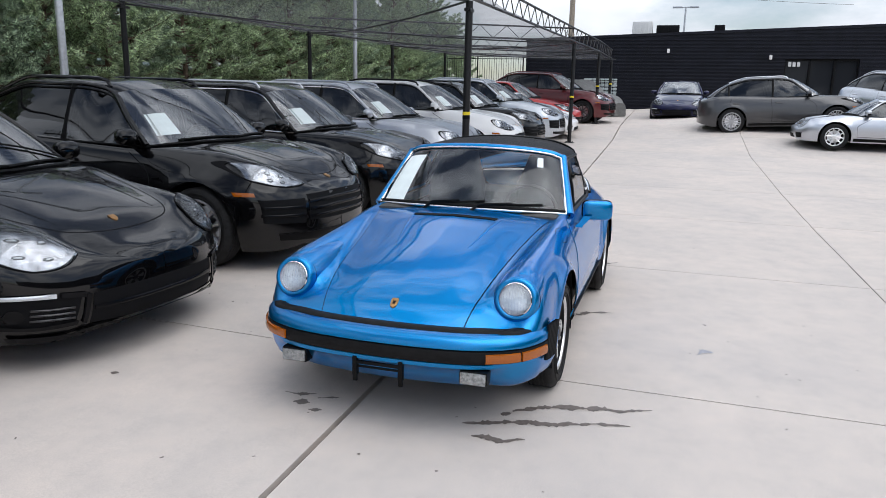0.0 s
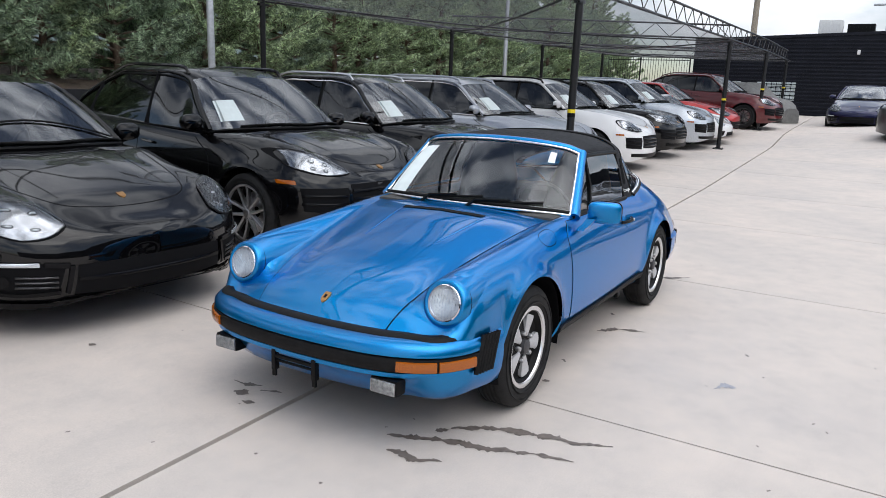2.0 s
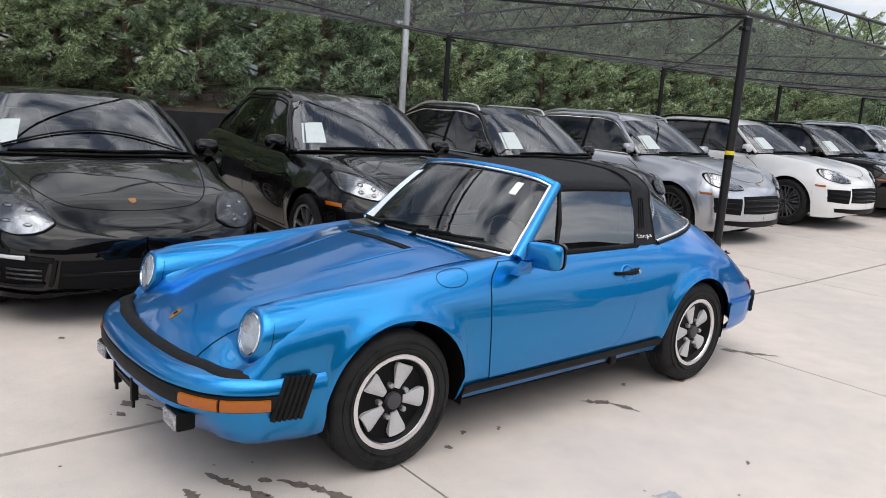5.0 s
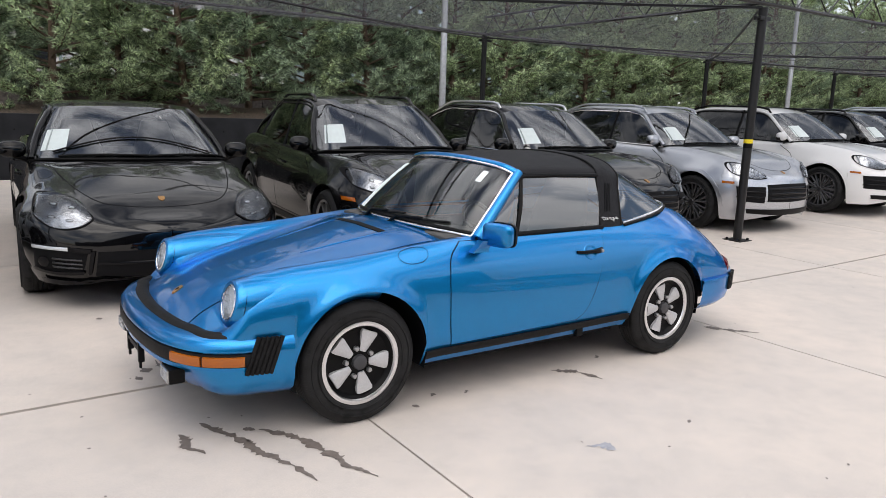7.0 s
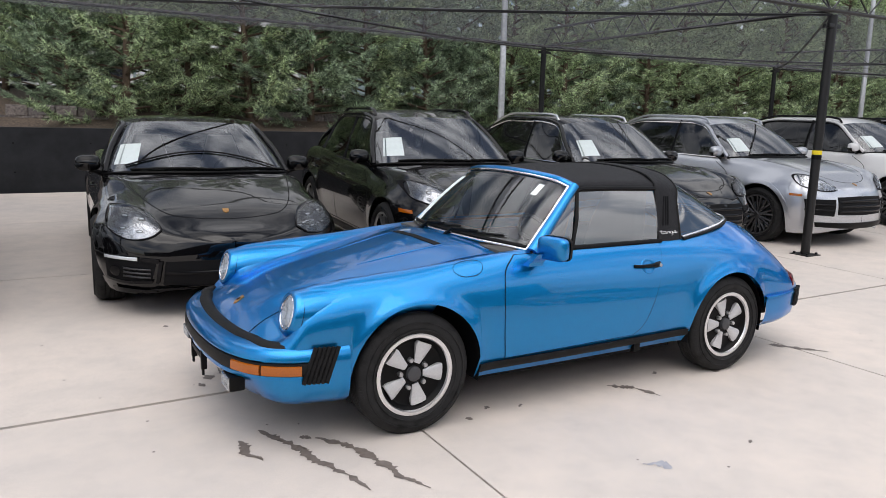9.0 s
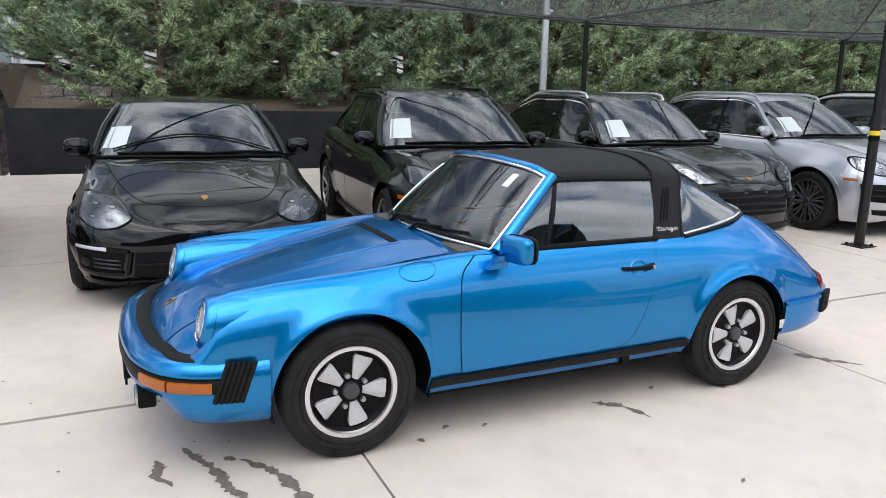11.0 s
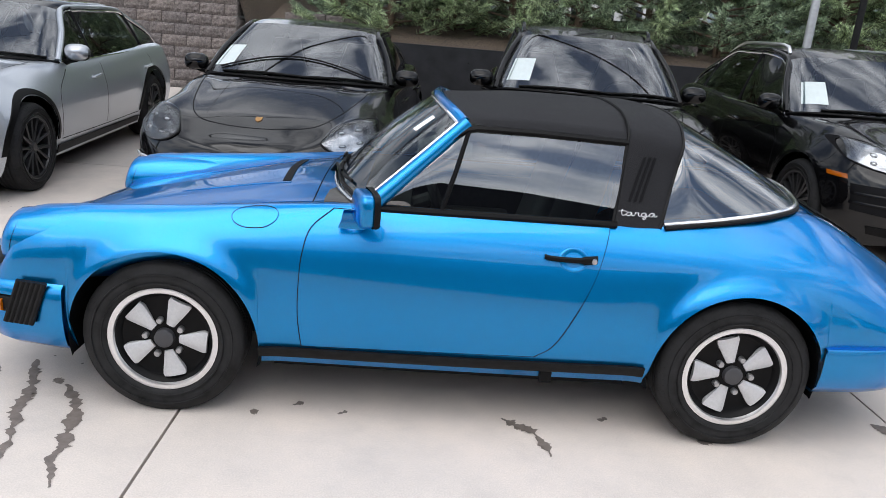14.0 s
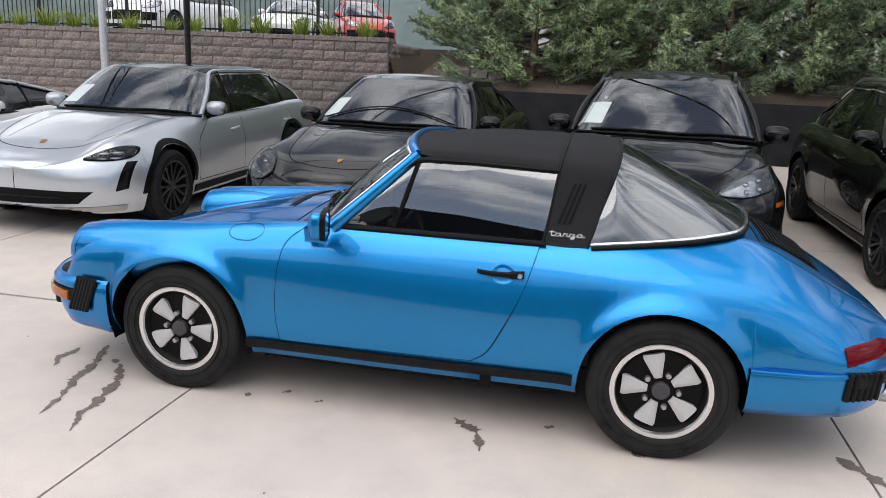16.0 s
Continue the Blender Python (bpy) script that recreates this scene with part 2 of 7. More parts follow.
DARKWHEEL = plain("dark_wheel_paint", (0.060, 0.060, 0.063), 0.3, 0.7, 0.1, 60.0)
LAMPGLASS = car_glass("lamp_glass", (0.93, 0.95, 0.97), 1.5)
WINDSCREEN = car_glass("windscreen_glass", (0.66, 0.71, 0.70), 2.75)
TARGA_SCREEN = car_glass("laminated_screen_glass", (0.74, 0.79, 0.77), 1.75)
SIDEGLASS = car_glass("side_glass", (0.40, 0.46, 0.46), 2.6)
PARKED_SIDE = car_glass("dark_side_glass", (0.12, 0.135, 0.14), 1.75)
TINTGLASS = car_glass("privacy_glass", (0.045, 0.05, 0.055), 1.6)
AMBER = plain("amber_lens", (0.36, 0.088, 0.002), 0.12, 0, 0.22, 190.0, 0.4)
REDLENS = plain("red_lens", (0.11, 0.0015, 0.005), 0.15, 0, 0.12, 160.0, 0.0)
REDLENS.node_tree.nodes["Principled BSDF"].inputs["Specular IOR Level"].default_value = 0.15
REFLECTOR = plain("lamp_reflector", (0.93, 0.94, 0.95), 0.18, 0.55, 0.16, 70.0)
SCRIPT = plain("satin_silver_script", (0.78, 0.78, 0.78), 0.35, 0.15)
LED = plain("led_lens", (0.62, 0.65, 0.68), 0.12, 0.3, 0.1, 80.0, 1.0)
GOLD = plain("gold_crest", (0.50, 0.27, 0.10), 0.3, 0.8, 0.3, 80.0)
PAPER = plain("paper", (0.78, 0.86, 0.85), 0.7, 0, 0.04, 20.0)
INTERIOR = plain("dark_interior", (0.060, 0.058, 0.056), 0.75, 0, 0.2, 40.0)
LEATHER = plain("grey_leather", (0.17, 0.165, 0.155), 0.5, 0, 0.2, 60.0, 0, 0.1)
CONCRETE = concrete_mat()
JOINT = plain("joint_filler", (0.075, 0.07, 0.065), 0.9, 0, 0.3, 30.0)
STAIN = plain("wet_stain", (0.150, 0.125, 0.110), 0.6, 0, 0.25, 30.0)
STAIN2 = plain("faint_stain", (0.33, 0.33, 0.36), 0.7, 0, 0.2, 30.0)
BLOCK = block_mat()
WALLDARK = plain("charcoal_wall_paint", (0.020, 0.021, 0.024), 0.6, 0, 0.3, 3.0, 0, 0.1)
CLOTH = mesh_cloth()
BLACKSTEEL = plain("black_steel", (0.010, 0.010, 0.011), 0.4, 0.2, 0.2, 30.0)
GALV = plain("galvanised_steel", (0.55, 0.57, 0.60), 0.45, 0.6, 0.12, 20.0)
YELLOW = plain("yellow_tape", (0.80, 0.62, 0.02), 0.5, 0, 0.1, 50.0)
BARK = plain("bark", (0.11, 0.075, 0.05), 0.9, 0, 0.4, 18.0, 0, 0.8)
NEEDLE = needle_mat("pine_needles", (0.028, 0.058, 0.040), (0.48, 0.60, 0.41))
NEEDLE2 = needle_mat("pine_needles_light", (0.034, 0.067, 0.041), (0.60, 0.72, 0.44))
GRASS = needle_mat("ornamental_grass", (0.12, 0.20, 0.03), (0.30, 0.36, 0.07))
LIGHTWOOD = plain("weathered_pole_wood", (0.34, 0.29, 0.23), 0.9, 0, 0.3, 12.0, 0, 0.3)
MULCH = plain("mulch", (0.085, 0.062, 0.046), 0.95, 0, 0.85, 28.0, 0, 1.0)
ASPHALT = plain("asphalt", (0.06, 0.06, 0.062), 0.9, 0, 0.3, 60.0, 0, 0.3)
CLADDING = plain("black_cladding", (0.012, 0.013, 0.019), 0.5, 0, 0.25, 2.0)
GLASSBLOCK = plain("glass_block", (0.42, 0.47, 0.48), 0.15, 0, 0.2, 8.0, 0.5)
TARP = plain("grey_tarp", (0.17, 0.17, 0.165), 0.8, 0, 0.2, 8.0, 0, 0.3)
LIGHTWALL = plain("pale_wall", (0.62, 0.62, 0.62), 0.8, 0, 0.05, 2.0)
DARKPANE = plain("dark_window", (0.02, 0.022, 0.026), 0.06)
FOGLENS = plain("ribbed_fog_lens", (0.40, 0.41, 0.41), 0.16, 0.55, 0.45, 70.0, 0.6)
WHITEPLASTIC = plain("white_plastic", (0.75, 0.75, 0.74), 0.5, 0, 0.05, 20.0)
HILL = plain("distant_hill", (0.10, 0.13, 0.13), 1.0, 0, 0.3, 0.02)


# ---- mesh tools ----
from mathutils.bvhtree import BVHTree


def thing(name, label, category, group="", kind="", m=None):
    ob = new(name)
    ob.empty_display_size = 0.1
    tagged(ob, label, category, group, kind)
    if m is not None:
        ob.matrix_world = m
    return ob


def smooth(bm, angle=40):
    bm.normal_update()
    for f in bm.faces:
        f.smooth = True
    lim = radians(angle)
    for e in bm.edges:
        if len(e.link_faces) == 2 and e.calc_face_angle(0) > lim:
            e.smooth = False


def part(name, bm, material, parent=None, label="", angle=40, m=None):
    """Link a bmesh as one mesh object under a thing or a part."""
    smooth(bm, angle)
    me = bpy.data.meshes.new(name)
    bm.to_mesh(me)
    bm.free()
    me.materials.append(material)
    ob = new(name, me)
    if parent is not None:
        ob.parent = parent
    if m is not None:
        ob.matrix_basis = m
    if label:
        ob["label"] = label
    return ob


def structure(name, bm, material, label, category, m=None, angle=40, kind="structure"):
    ob = part(name, bm, material, None, "", angle, m)
    return tagged(ob, label, category, "", kind)


def track(*keys):
    """A smooth, non-overshooting curve through (x, value) keys."""
    xs = [k[0] for k in keys]
    vs = [k[1] for k in keys]
    n = len(xs)
    d = [(vs[i + 1] - vs[i]) / (xs[i + 1] - xs[i]) for i in range(n - 1)]
    t = [d[0]] + [0.0 if d[i - 1] * d[i] <= 0 else 2 * d[i - 1] * d[i] / (d[i - 1] + d[i]) for i in range(1, n - 1)] + [d[-1]]

    def f(x):
        if x <= xs[0]:
            return vs[0]
        if x >= xs[-1]:
            return vs[-1]
        i = max(j for j in range(n - 1) if xs[j] <= x)
        h = xs[i + 1] - xs[i]
        s = (x - xs[i]) / h
        return ((1 + 2 * s) * (1 - s) ** 2 * vs[i] + s * (1 - s) ** 2 * h * t[i]
                + s * s * (3 - 2 * s) * vs[i + 1] + s * s * (s - 1) * h * t[i + 1])
    return f


def fair(f, x0, x1, wide):
    """The same curve with its kinks averaged out, except near both ends."""
    def g(x):
        w = max(0.0, min(wide, x - x0, x1 - x))
        return f(x) if w < 1e-4 else sum((1 - (k / 5) ** 2) * f(x + w * k / 5) for k in range(-4, 5)) / sum(1 - (k / 5) ** 2 for k in range(-4, 5))
    return g


def spline(pts, n):
    """n + 1 points evenly along a Catmull-Rom curve through pts."""
    P = [Vector(p) for p in pts]
    P = [2 * P[0] - P[1]] + P + [2 * P[-1] - P[-2]]
    out = []
    for i in range(1, len(P) - 2):
        for k in range(12):
            s = k / 12
            a, b, c, d = P[i - 1], P[i], P[i + 1], P[i + 2]
            out.append(0.5 * (2 * b + (c - a) * s + (2 * a - 5 * b + 4 * c - d) * s * s + (3 * b - a - 3 * c + d) * s ** 3))
    out.append(P[-2])
    return resample(out, n)


def resample(pts, n):
    acc = [0.0]
    for a, b in zip(pts, pts[1:]):
        acc.append(acc[-1] + (b - a).length)
    res, j = [], 0
    for k in range(n + 1):
        s = acc[-1] * k / n
        while j < len(acc) - 2 and acc[j + 1] < s:
            j += 1
        w = acc[j + 1] - acc[j]
        res.append(pts[j].lerp(pts[j + 1], 0 if w < 1e-9 else min(1, (s - acc[j]) / w)))
    return res


def grid(bm, rows, close_u=False, close_v=False, flip=False):
    """Quads between equal rows of points."""
    vs = [[bm.verts.new(p) for p in r] for r in rows]
    nr, nc = len(vs), len(vs[0])
    for i in range(nr if close_v else nr - 1):
        for j in range(nc if close_u else nc - 1):
            q = [vs[i][j], vs[i][(j + 1) % nc], vs[(i + 1) % nr][(j + 1) % nc], vs[(i + 1) % nr][j]]
            if flip:
                q.reverse()
            try:
                bm.faces.new(q)
            except ValueError:
                pass
    return vs


def box(bm, c, s, bev=0.0, m=None):
    r = bmesh.ops.create_cube(bm, size=1.0, matrix=Matrix.LocRotScale(c, None, s))
    if bev:
        bmesh.ops.bevel(bm, geom=list({e for v in r["verts"] for e in v.link_edges}), offset=bev, segments=2, affect="EDGES", profile=0.7)
    if m is not None:
        bmesh.ops.transform(bm, matrix=m, verts=[v for v in bm.verts])


def lathe(bm, prof, n, axis="y"):
    """Turn a profile of (radius, along) about an axis."""
    rows = []
    for r, a in prof:
        ring = []
        for k in range(n):
            t = 2 * math.pi * k / n
            c, s = r * math.cos(t), r * math.sin(t)
            ring.append(Vector((c, a, s)) if axis == "y" else Vector((a, c, s)) if axis == "x" else Vector((c, s, a)))
        rows.append(ring)
    return grid(bm, rows, close_u=True)


def tube(bm, pts, r, n=8, caps=True):
    pts = [Vector(p) for p in pts]
    rows = []
    up = Vector((0, 0, 1))
    for i, p in enumerate(pts):
        d = (pts[min(i + 1, len(pts) - 1)] - pts[max(i - 1, 0)]).normalized()
        a = d.cross(up)
        if a.length < 0.05:
            a = d.cross(Vector((1, 0, 0)))
        a.normalize()
        b = d.cross(a)
        rr = r[i] if isinstance(r, (list, tuple)) else r
        rows.append([p + rr * (a * math.cos(2 * math.pi * k / n) + b * math.sin(2 * math.pi * k / n)) for k in range(n)])
    vs = grid(bm, rows, close_u=True)
    if caps:
        bm.faces.new(vs[0])
        bm.faces.new(list(reversed(vs[-1])))


def thicken(bm, t):
    bmesh.ops.recalc_face_normals(bm, faces=bm.faces)
    bmesh.ops.solidify(bm, geom=list(bm.faces), thickness=t)


def orient(bm, way):
    """Turn all faces so that on the whole they look along `way`."""
    bm.normal_update()
    if sum(f.normal.dot(way) * f.calc_area() for f in bm.faces) < 0:
        bmesh.ops.reverse_faces(bm, faces=bm.faces)
        bm.normal_update()


def ruled(bm, a, b, n, bulge=0.0, out=(0, 0, 1)):
    """A surface between two rails of equal count, bulged outward in the middle."""
    o = Vector(out)
    rows = []
    for k in range(n + 1):
        s = k / n
        rows.append([p.lerp(q, s) + o * bulge * 4 * s * (1 - s) for p, q in zip(a, b)])
    vs = grid(bm, rows)
    orient(bm, o)
    return vs


def bvh_of(bm):
    return BVHTree.FromBMesh(bm)


AX = {"x": (0, Vector((1, 0, 0))), "-x": (0, Vector((-1, 0, 0))), "y": (1, Vector((0, 1, 0))), "-y": (1, Vector((0, -1, 0))), "-z": (2, Vector((0, 0, -1)))}


def cast(tree, u, v, way, off):
    """Drop a point of the plane across `way` onto a skin; off: how far it stands proud."""
    k, d = AX[way]
    o = [u, v]
    o.insert(k, -8 * d[k])
    hit, nrm, _, _ = tree.ray_cast(Vector(o), d)
    if hit is None:
        hit, nrm, _, _ = tree.find_nearest(Vector([0 if i == k else o[i] for i in range(3)]))
        if hit is None:
            return None
    if nrm.dot(d) > 0:
        nrm = -nrm
    return hit + nrm * off


def patch(tree, rail_a, rail_b, way, off, n=16, m=6, thick=0.004, bm=None, crown=0.0):
    """A panel laid on a skin between two rails given in the plane across `way`."""
    A = spline([(*p, 0) for p in rail_a], n)
    B = spline([(*p, 0) for p in rail_b], n)
    bm = bm or bmesh.new()
    rows = []
    for k in range(m + 1):
        s = k / m
        row = []
        for i, (p, q) in enumerate(zip(A, B)):
            w = p.lerp(q, s)
            c = crown * 16 * s * (1 - s) * (i / n) * (1 - i / n)
            row.append(cast(tree, w.x, w.y, way, off + c))
        rows.append(row)
    vs = grid(bm, rows)
    if thick:
        ring = [v for v in vs[0]] + [r[-1] for r in vs[1:]] + list(reversed(vs[-1][:-1])) + [r[0] for r in reversed(vs[1:-1])]
        low = []
        for v in ring:
            w = [v.co.x, v.co.y, v.co.z]
            k, d = AX[way]
            low.append(bm.verts.new(v.co + d * thick))
        for i in range(len(ring)):
            j = (i + 1) % len(ring)
            try:
                bm.faces.new((ring[i], ring[j], low[j], low[i]))
            except ValueError:
                pass
    bmesh.ops.recalc_face_normals(bm, faces=bm.faces)
    orient(bm, -AX[way][1])
    return bm


def seam(tree, pts, way, width=0.004, off=0.001, n=40, bm=None, closed=False):
    """A thin dark gap line along a skin."""
    P = spline([(*p, 0) for p in pts], n)
    bm = bm or bmesh.new()
    rows = []
    for i, p in enumerate(P):
        d = (P[min(i + 1, n)] - P[max(i - 1, 0)])
        d = Vector((-d.y, d.x, 0)).normalized() * width / 2
        rows.append([cast(tree, p.x + d.x, p.y + d.y, way, off), cast(tree, p.x - d.x, p.y - d.y, way, off)])
    grid(bm, rows)
    return bm


def ease(t):
    t = min(1.0, max(0.0, t))
    return t * t * (3 - 2 * t)


def ground_z(x, y):
    """The yard is level round the near cars and slopes up evenly towards the building."""
    return 0.024 * max(0.0, x - 7.0) + 0.22 * ease((x - 17) / 5) + 0.30 * ease((x - 15) / 4) * ease((-y - 1.5) / 1.5) + 0.019 * max(0.0, y - 0.4)


# ---- the yard ----
def yard():
    bm = bmesh.new()
    xs = [-300, -60, -25] + [-12 + 2 * i for i in range(26)] + [44, 60, 120, 400]
    ys = [-300, -80, -40, -25, -18, -12, -8, -5, -2, 1, 4, 7, 10, 10.8]
    grid(bm, [[Vector((x, y, ground_z(x, y) - 0.085)) for x in xs] for y in ys])
    structure("ground", bm, JOINT, "dark soil and joint filler under the pale concrete yard", "ground")


SLAB_X = [-26 + 0.0, -22.9, -19.8, -16.6, -13.5, -10.4, -7.3, -4.2, -1.075, 2.03, 5.28, 8.4, 11.5, 14.6, 17.7, 20.8, 23.9, 27.0, 30.2, 33.4]
SLAB_Y = [-24.0, -20.0, -16.6, -13.3, -9.9, -6.5, -3.07, 0.255, 3.75, 7.2, 10.72]


def slabs():
    pavement = thing("pavement", "pale broom-finished concrete slabs with dark sawn joints", "pavement", kind="structure")
    for i in range(len(SLAB_X) - 1):
        for j in range(len(SLAB_Y) - 1):
            x0, x1, y0, y1 = SLAB_X[i], SLAB_X[i + 1], SLAB_Y[j], SLAB_Y[j + 1]
            gap = 0.006
            gy0 = 0.016 if j == 7 else gap
            gy1 = 0.016 if j == 6 else gap
            bm = bmesh.new()
            a, b, c, d = x0 + gap, x1 - gap, y0 + gy0, y1 - gy1
            plan = [(x + 0.012 * y, y + (0.0165 * x if y > -1 else 0.0)) for x, y in ((a, c), (b, c), (b, d), (a, d))]
            top = [bm.verts.new((x, y, ground_z(x, y))) for x, y in plan]
            low = [bm.verts.new((v.co.x, v.co.y, v.co.z - 0.10)) for v in top]
            bm.faces.new(top)
            for k in range(4):
                bm.faces.new((top[k], low[k], low[(k + 1) % 4], top[(k + 1) % 4]))
            part("slab", bm, CONCRETE, pavement)


yard()
slabs()
WALL_Y = 10.75


def dark_wall():
    bm = bmesh.new()
    box(bm, (14.2, WALL_Y + 0.15, 0.45), (35.4, 0.3, 1.74), 0.02)
    w = structure("wall_north", bm, WALLDARK, "low charcoal painted concrete retaining wall behind the parked cars", "wall")
    for i in range(16):
        for z in (0.55, 1.05):
            bm = bmesh.new()
            lathe(bm, [(0.0, 0.0), (0.014, 0.0), (0.016, 0.006)], 10)
            tie = part("tie_hole", bm, SEAM, w, "", 40, pose(-2.9 + 1.2 * i, WALL_Y - 0.004, z))


def block_wall():
    wall = thing("block_wall", "retaining wall of split-face grey-brown concrete blocks with cap stones", "wall", kind="structure")
    rng = random.Random(4)
    bw, bh, dep, z0 = 0.455, 0.203, 0.30, 0.12
    shapes = []
    for s in range(7):
        bm = bmesh.new()
        n, m = 6, 4
        rows = []
        for j in range(m + 1):
            rows.append([Vector((-bw / 2 + 0.005 + (bw - 0.010) * i / n, (-0.014 - 0.016 * rng.random() if 0 < i < n and 0 < j < m else 0.004) - 0.008 * rng.random(), 0.002 + (bh - 0.004) * j / m)) for i in range(n + 1)])
        vs = grid(bm, rows)
        ring = vs[0] + [r[-1] for r in vs[1:]] + list(reversed(vs[-1][:-1])) + [r[0] for r in reversed(vs[1:-1])]
        low = [bm.verts.new((v.co.x, dep, v.co.z)) for v in ring]
        for i in range(len(ring)):
            j = (i + 1) % len(ring)
            bm.faces.new((ring[i], low[i], low[j], ring[j]))
        me = bpy.data.meshes.new("block")
        bmesh.ops.recalc_face_normals(bm, faces=bm.faces)
        bm.to_mesh(me)
        bm.free()
        me.materials.append(BLOCK)
        shapes.append(me)
    x1 = -3.62
    for c in range(10):
        k = 0
        x = x1 - bw / 2 - (bw / 2 if c % 2 else 0)
        if c % 2:
            ob = new("block", shapes[rng.randrange(7)])
            ob.parent = wall
            ob.scale = (0.5, 1, 1)
            ob.location = (x1 - bw / 4, WALL_Y - 0.02 + 0.012 * c, z0 + c * bh)
        while x > -15.5:
            if c < 9 or x > -13.2:
                ob = new("block", shapes[rng.randrange(7)])
                ob.parent = wall
                ob.location = (x, WALL_Y - 0.02 + 0.012 * c, z0 + c * bh)
            x -= bw
    # the end of the wall turns back into the bank
    for c in range(10):
        for k in range(5):
            ob = new("block", shapes[(c * 3 + k) % 7])
            ob.parent = wall
            ob.matrix_basis = pose(x1 + 0.002, WALL_Y + 0.36 + bw * k + (bw / 2 if c % 2 else 0), z0 + c * bh, 0, 0, 90)
    core = bmesh.new()
    box(core, (-9.7, WALL_Y + 0.20, 1.0), (11.9, 0.14, 1.86))
    part("core", core, SEAM, wall)
    cap = bmesh.new()
    box(cap, (0, 0, 0), (0.44, 0.36, 0.09), 0.012)
    me = bpy.data.meshes.new("cap_stone")
    cap.to_mesh(me)
    cap.free()
    me.materials.append(BLOCK)
    x = x1 - 0.2
    while x > -15.4:
        ob = new("cap_stone", me)
        ob.parent = wall
        ob.location = (x, WALL_Y + 0.24, z0 + (10 if x > -13.2 else 9) * bh + 0.047)
        x -= 0.452


def bank():
    """The planted slope behind the walls and the upper lot."""
    bm = bmesh.new()
    xs = [-40, -16, -10, -3.7, -3.4] + [i * 1.4 for i in range(-2, 30)] + [60, 120]
    ys = [10.9, 11.6, 12.4, 13.4, 15, 17, 20, 26, 40, 90, 300]
    rows = []
    for y in ys:
        row = []
        for x in xs:
            t = min(1, max(0, (y - 11.0) / 5.0))
            z = 1.24 + 1.0 * t if x > -3.5 else 2.16
            z += 0.1 * noise.noise(Vector((x * 0.7, y * 0.9, 0))) * (1 if x > -3 else 0) * min(1, (y - 10.9))
            row.append(Vector((x, y, z)))
        rows.append(row)
    grid(bm, rows)
    structure("bank", bm, MULCH, "sloping bank of brown bark mulch under the pines", "ground")
    bm = bmesh.new()
    box(bm, (-20, 45, 2.19), (60, 58, 0.06))
    structure("road", bm, ASPHALT, "grey asphalt of the upper car park behind the fence", "road")
    rng = random.Random(8)
    for x0, x1, y in ((-3.2, -1.4, 12.3), (1.6, 3.8, 12.6), (4.6, 5.4, 12.4)):
        ledge = thing("stone_ledge", "short course of grey stone blocks half buried in the mulch", "stone ledge", "stone ledges")
        for c in range(2):
            x = x0 + 0.2 * c
            while x < x1:
                w = 0.34 + 0.12 * rng.random()
                bm = bmesh.new()
                box(bm, (x + w / 2, y + 0.05 * c, 1.42 + 0.2 * c), (w - 0.015, 0.3, 0.19), 0.02)
                for v in bm.verts:
                    v.co += Vector((rng.uniform(-1, 1), rng.uniform(-1, 1), rng.uniform(-1, 1))) * 0.012
                part("stone", bm, BLOCK, ledge)
                x += w


dark_wall()
block_wall()
bank()


# ---- the shade canopy ----
FRONT = [(-5.95, 1.85), (5.75, 1.79), (16.0, 1.62), (21.5, 1.5), (27.5, 1.6)]
BACK = [(-6.95, 9.0), (6.95, 9.0), (14.5, 9.0), (21.0, 9.0), (27.5, 9.0)]


def rise(x):
    return 0.004 * max(0.0, x - 8)


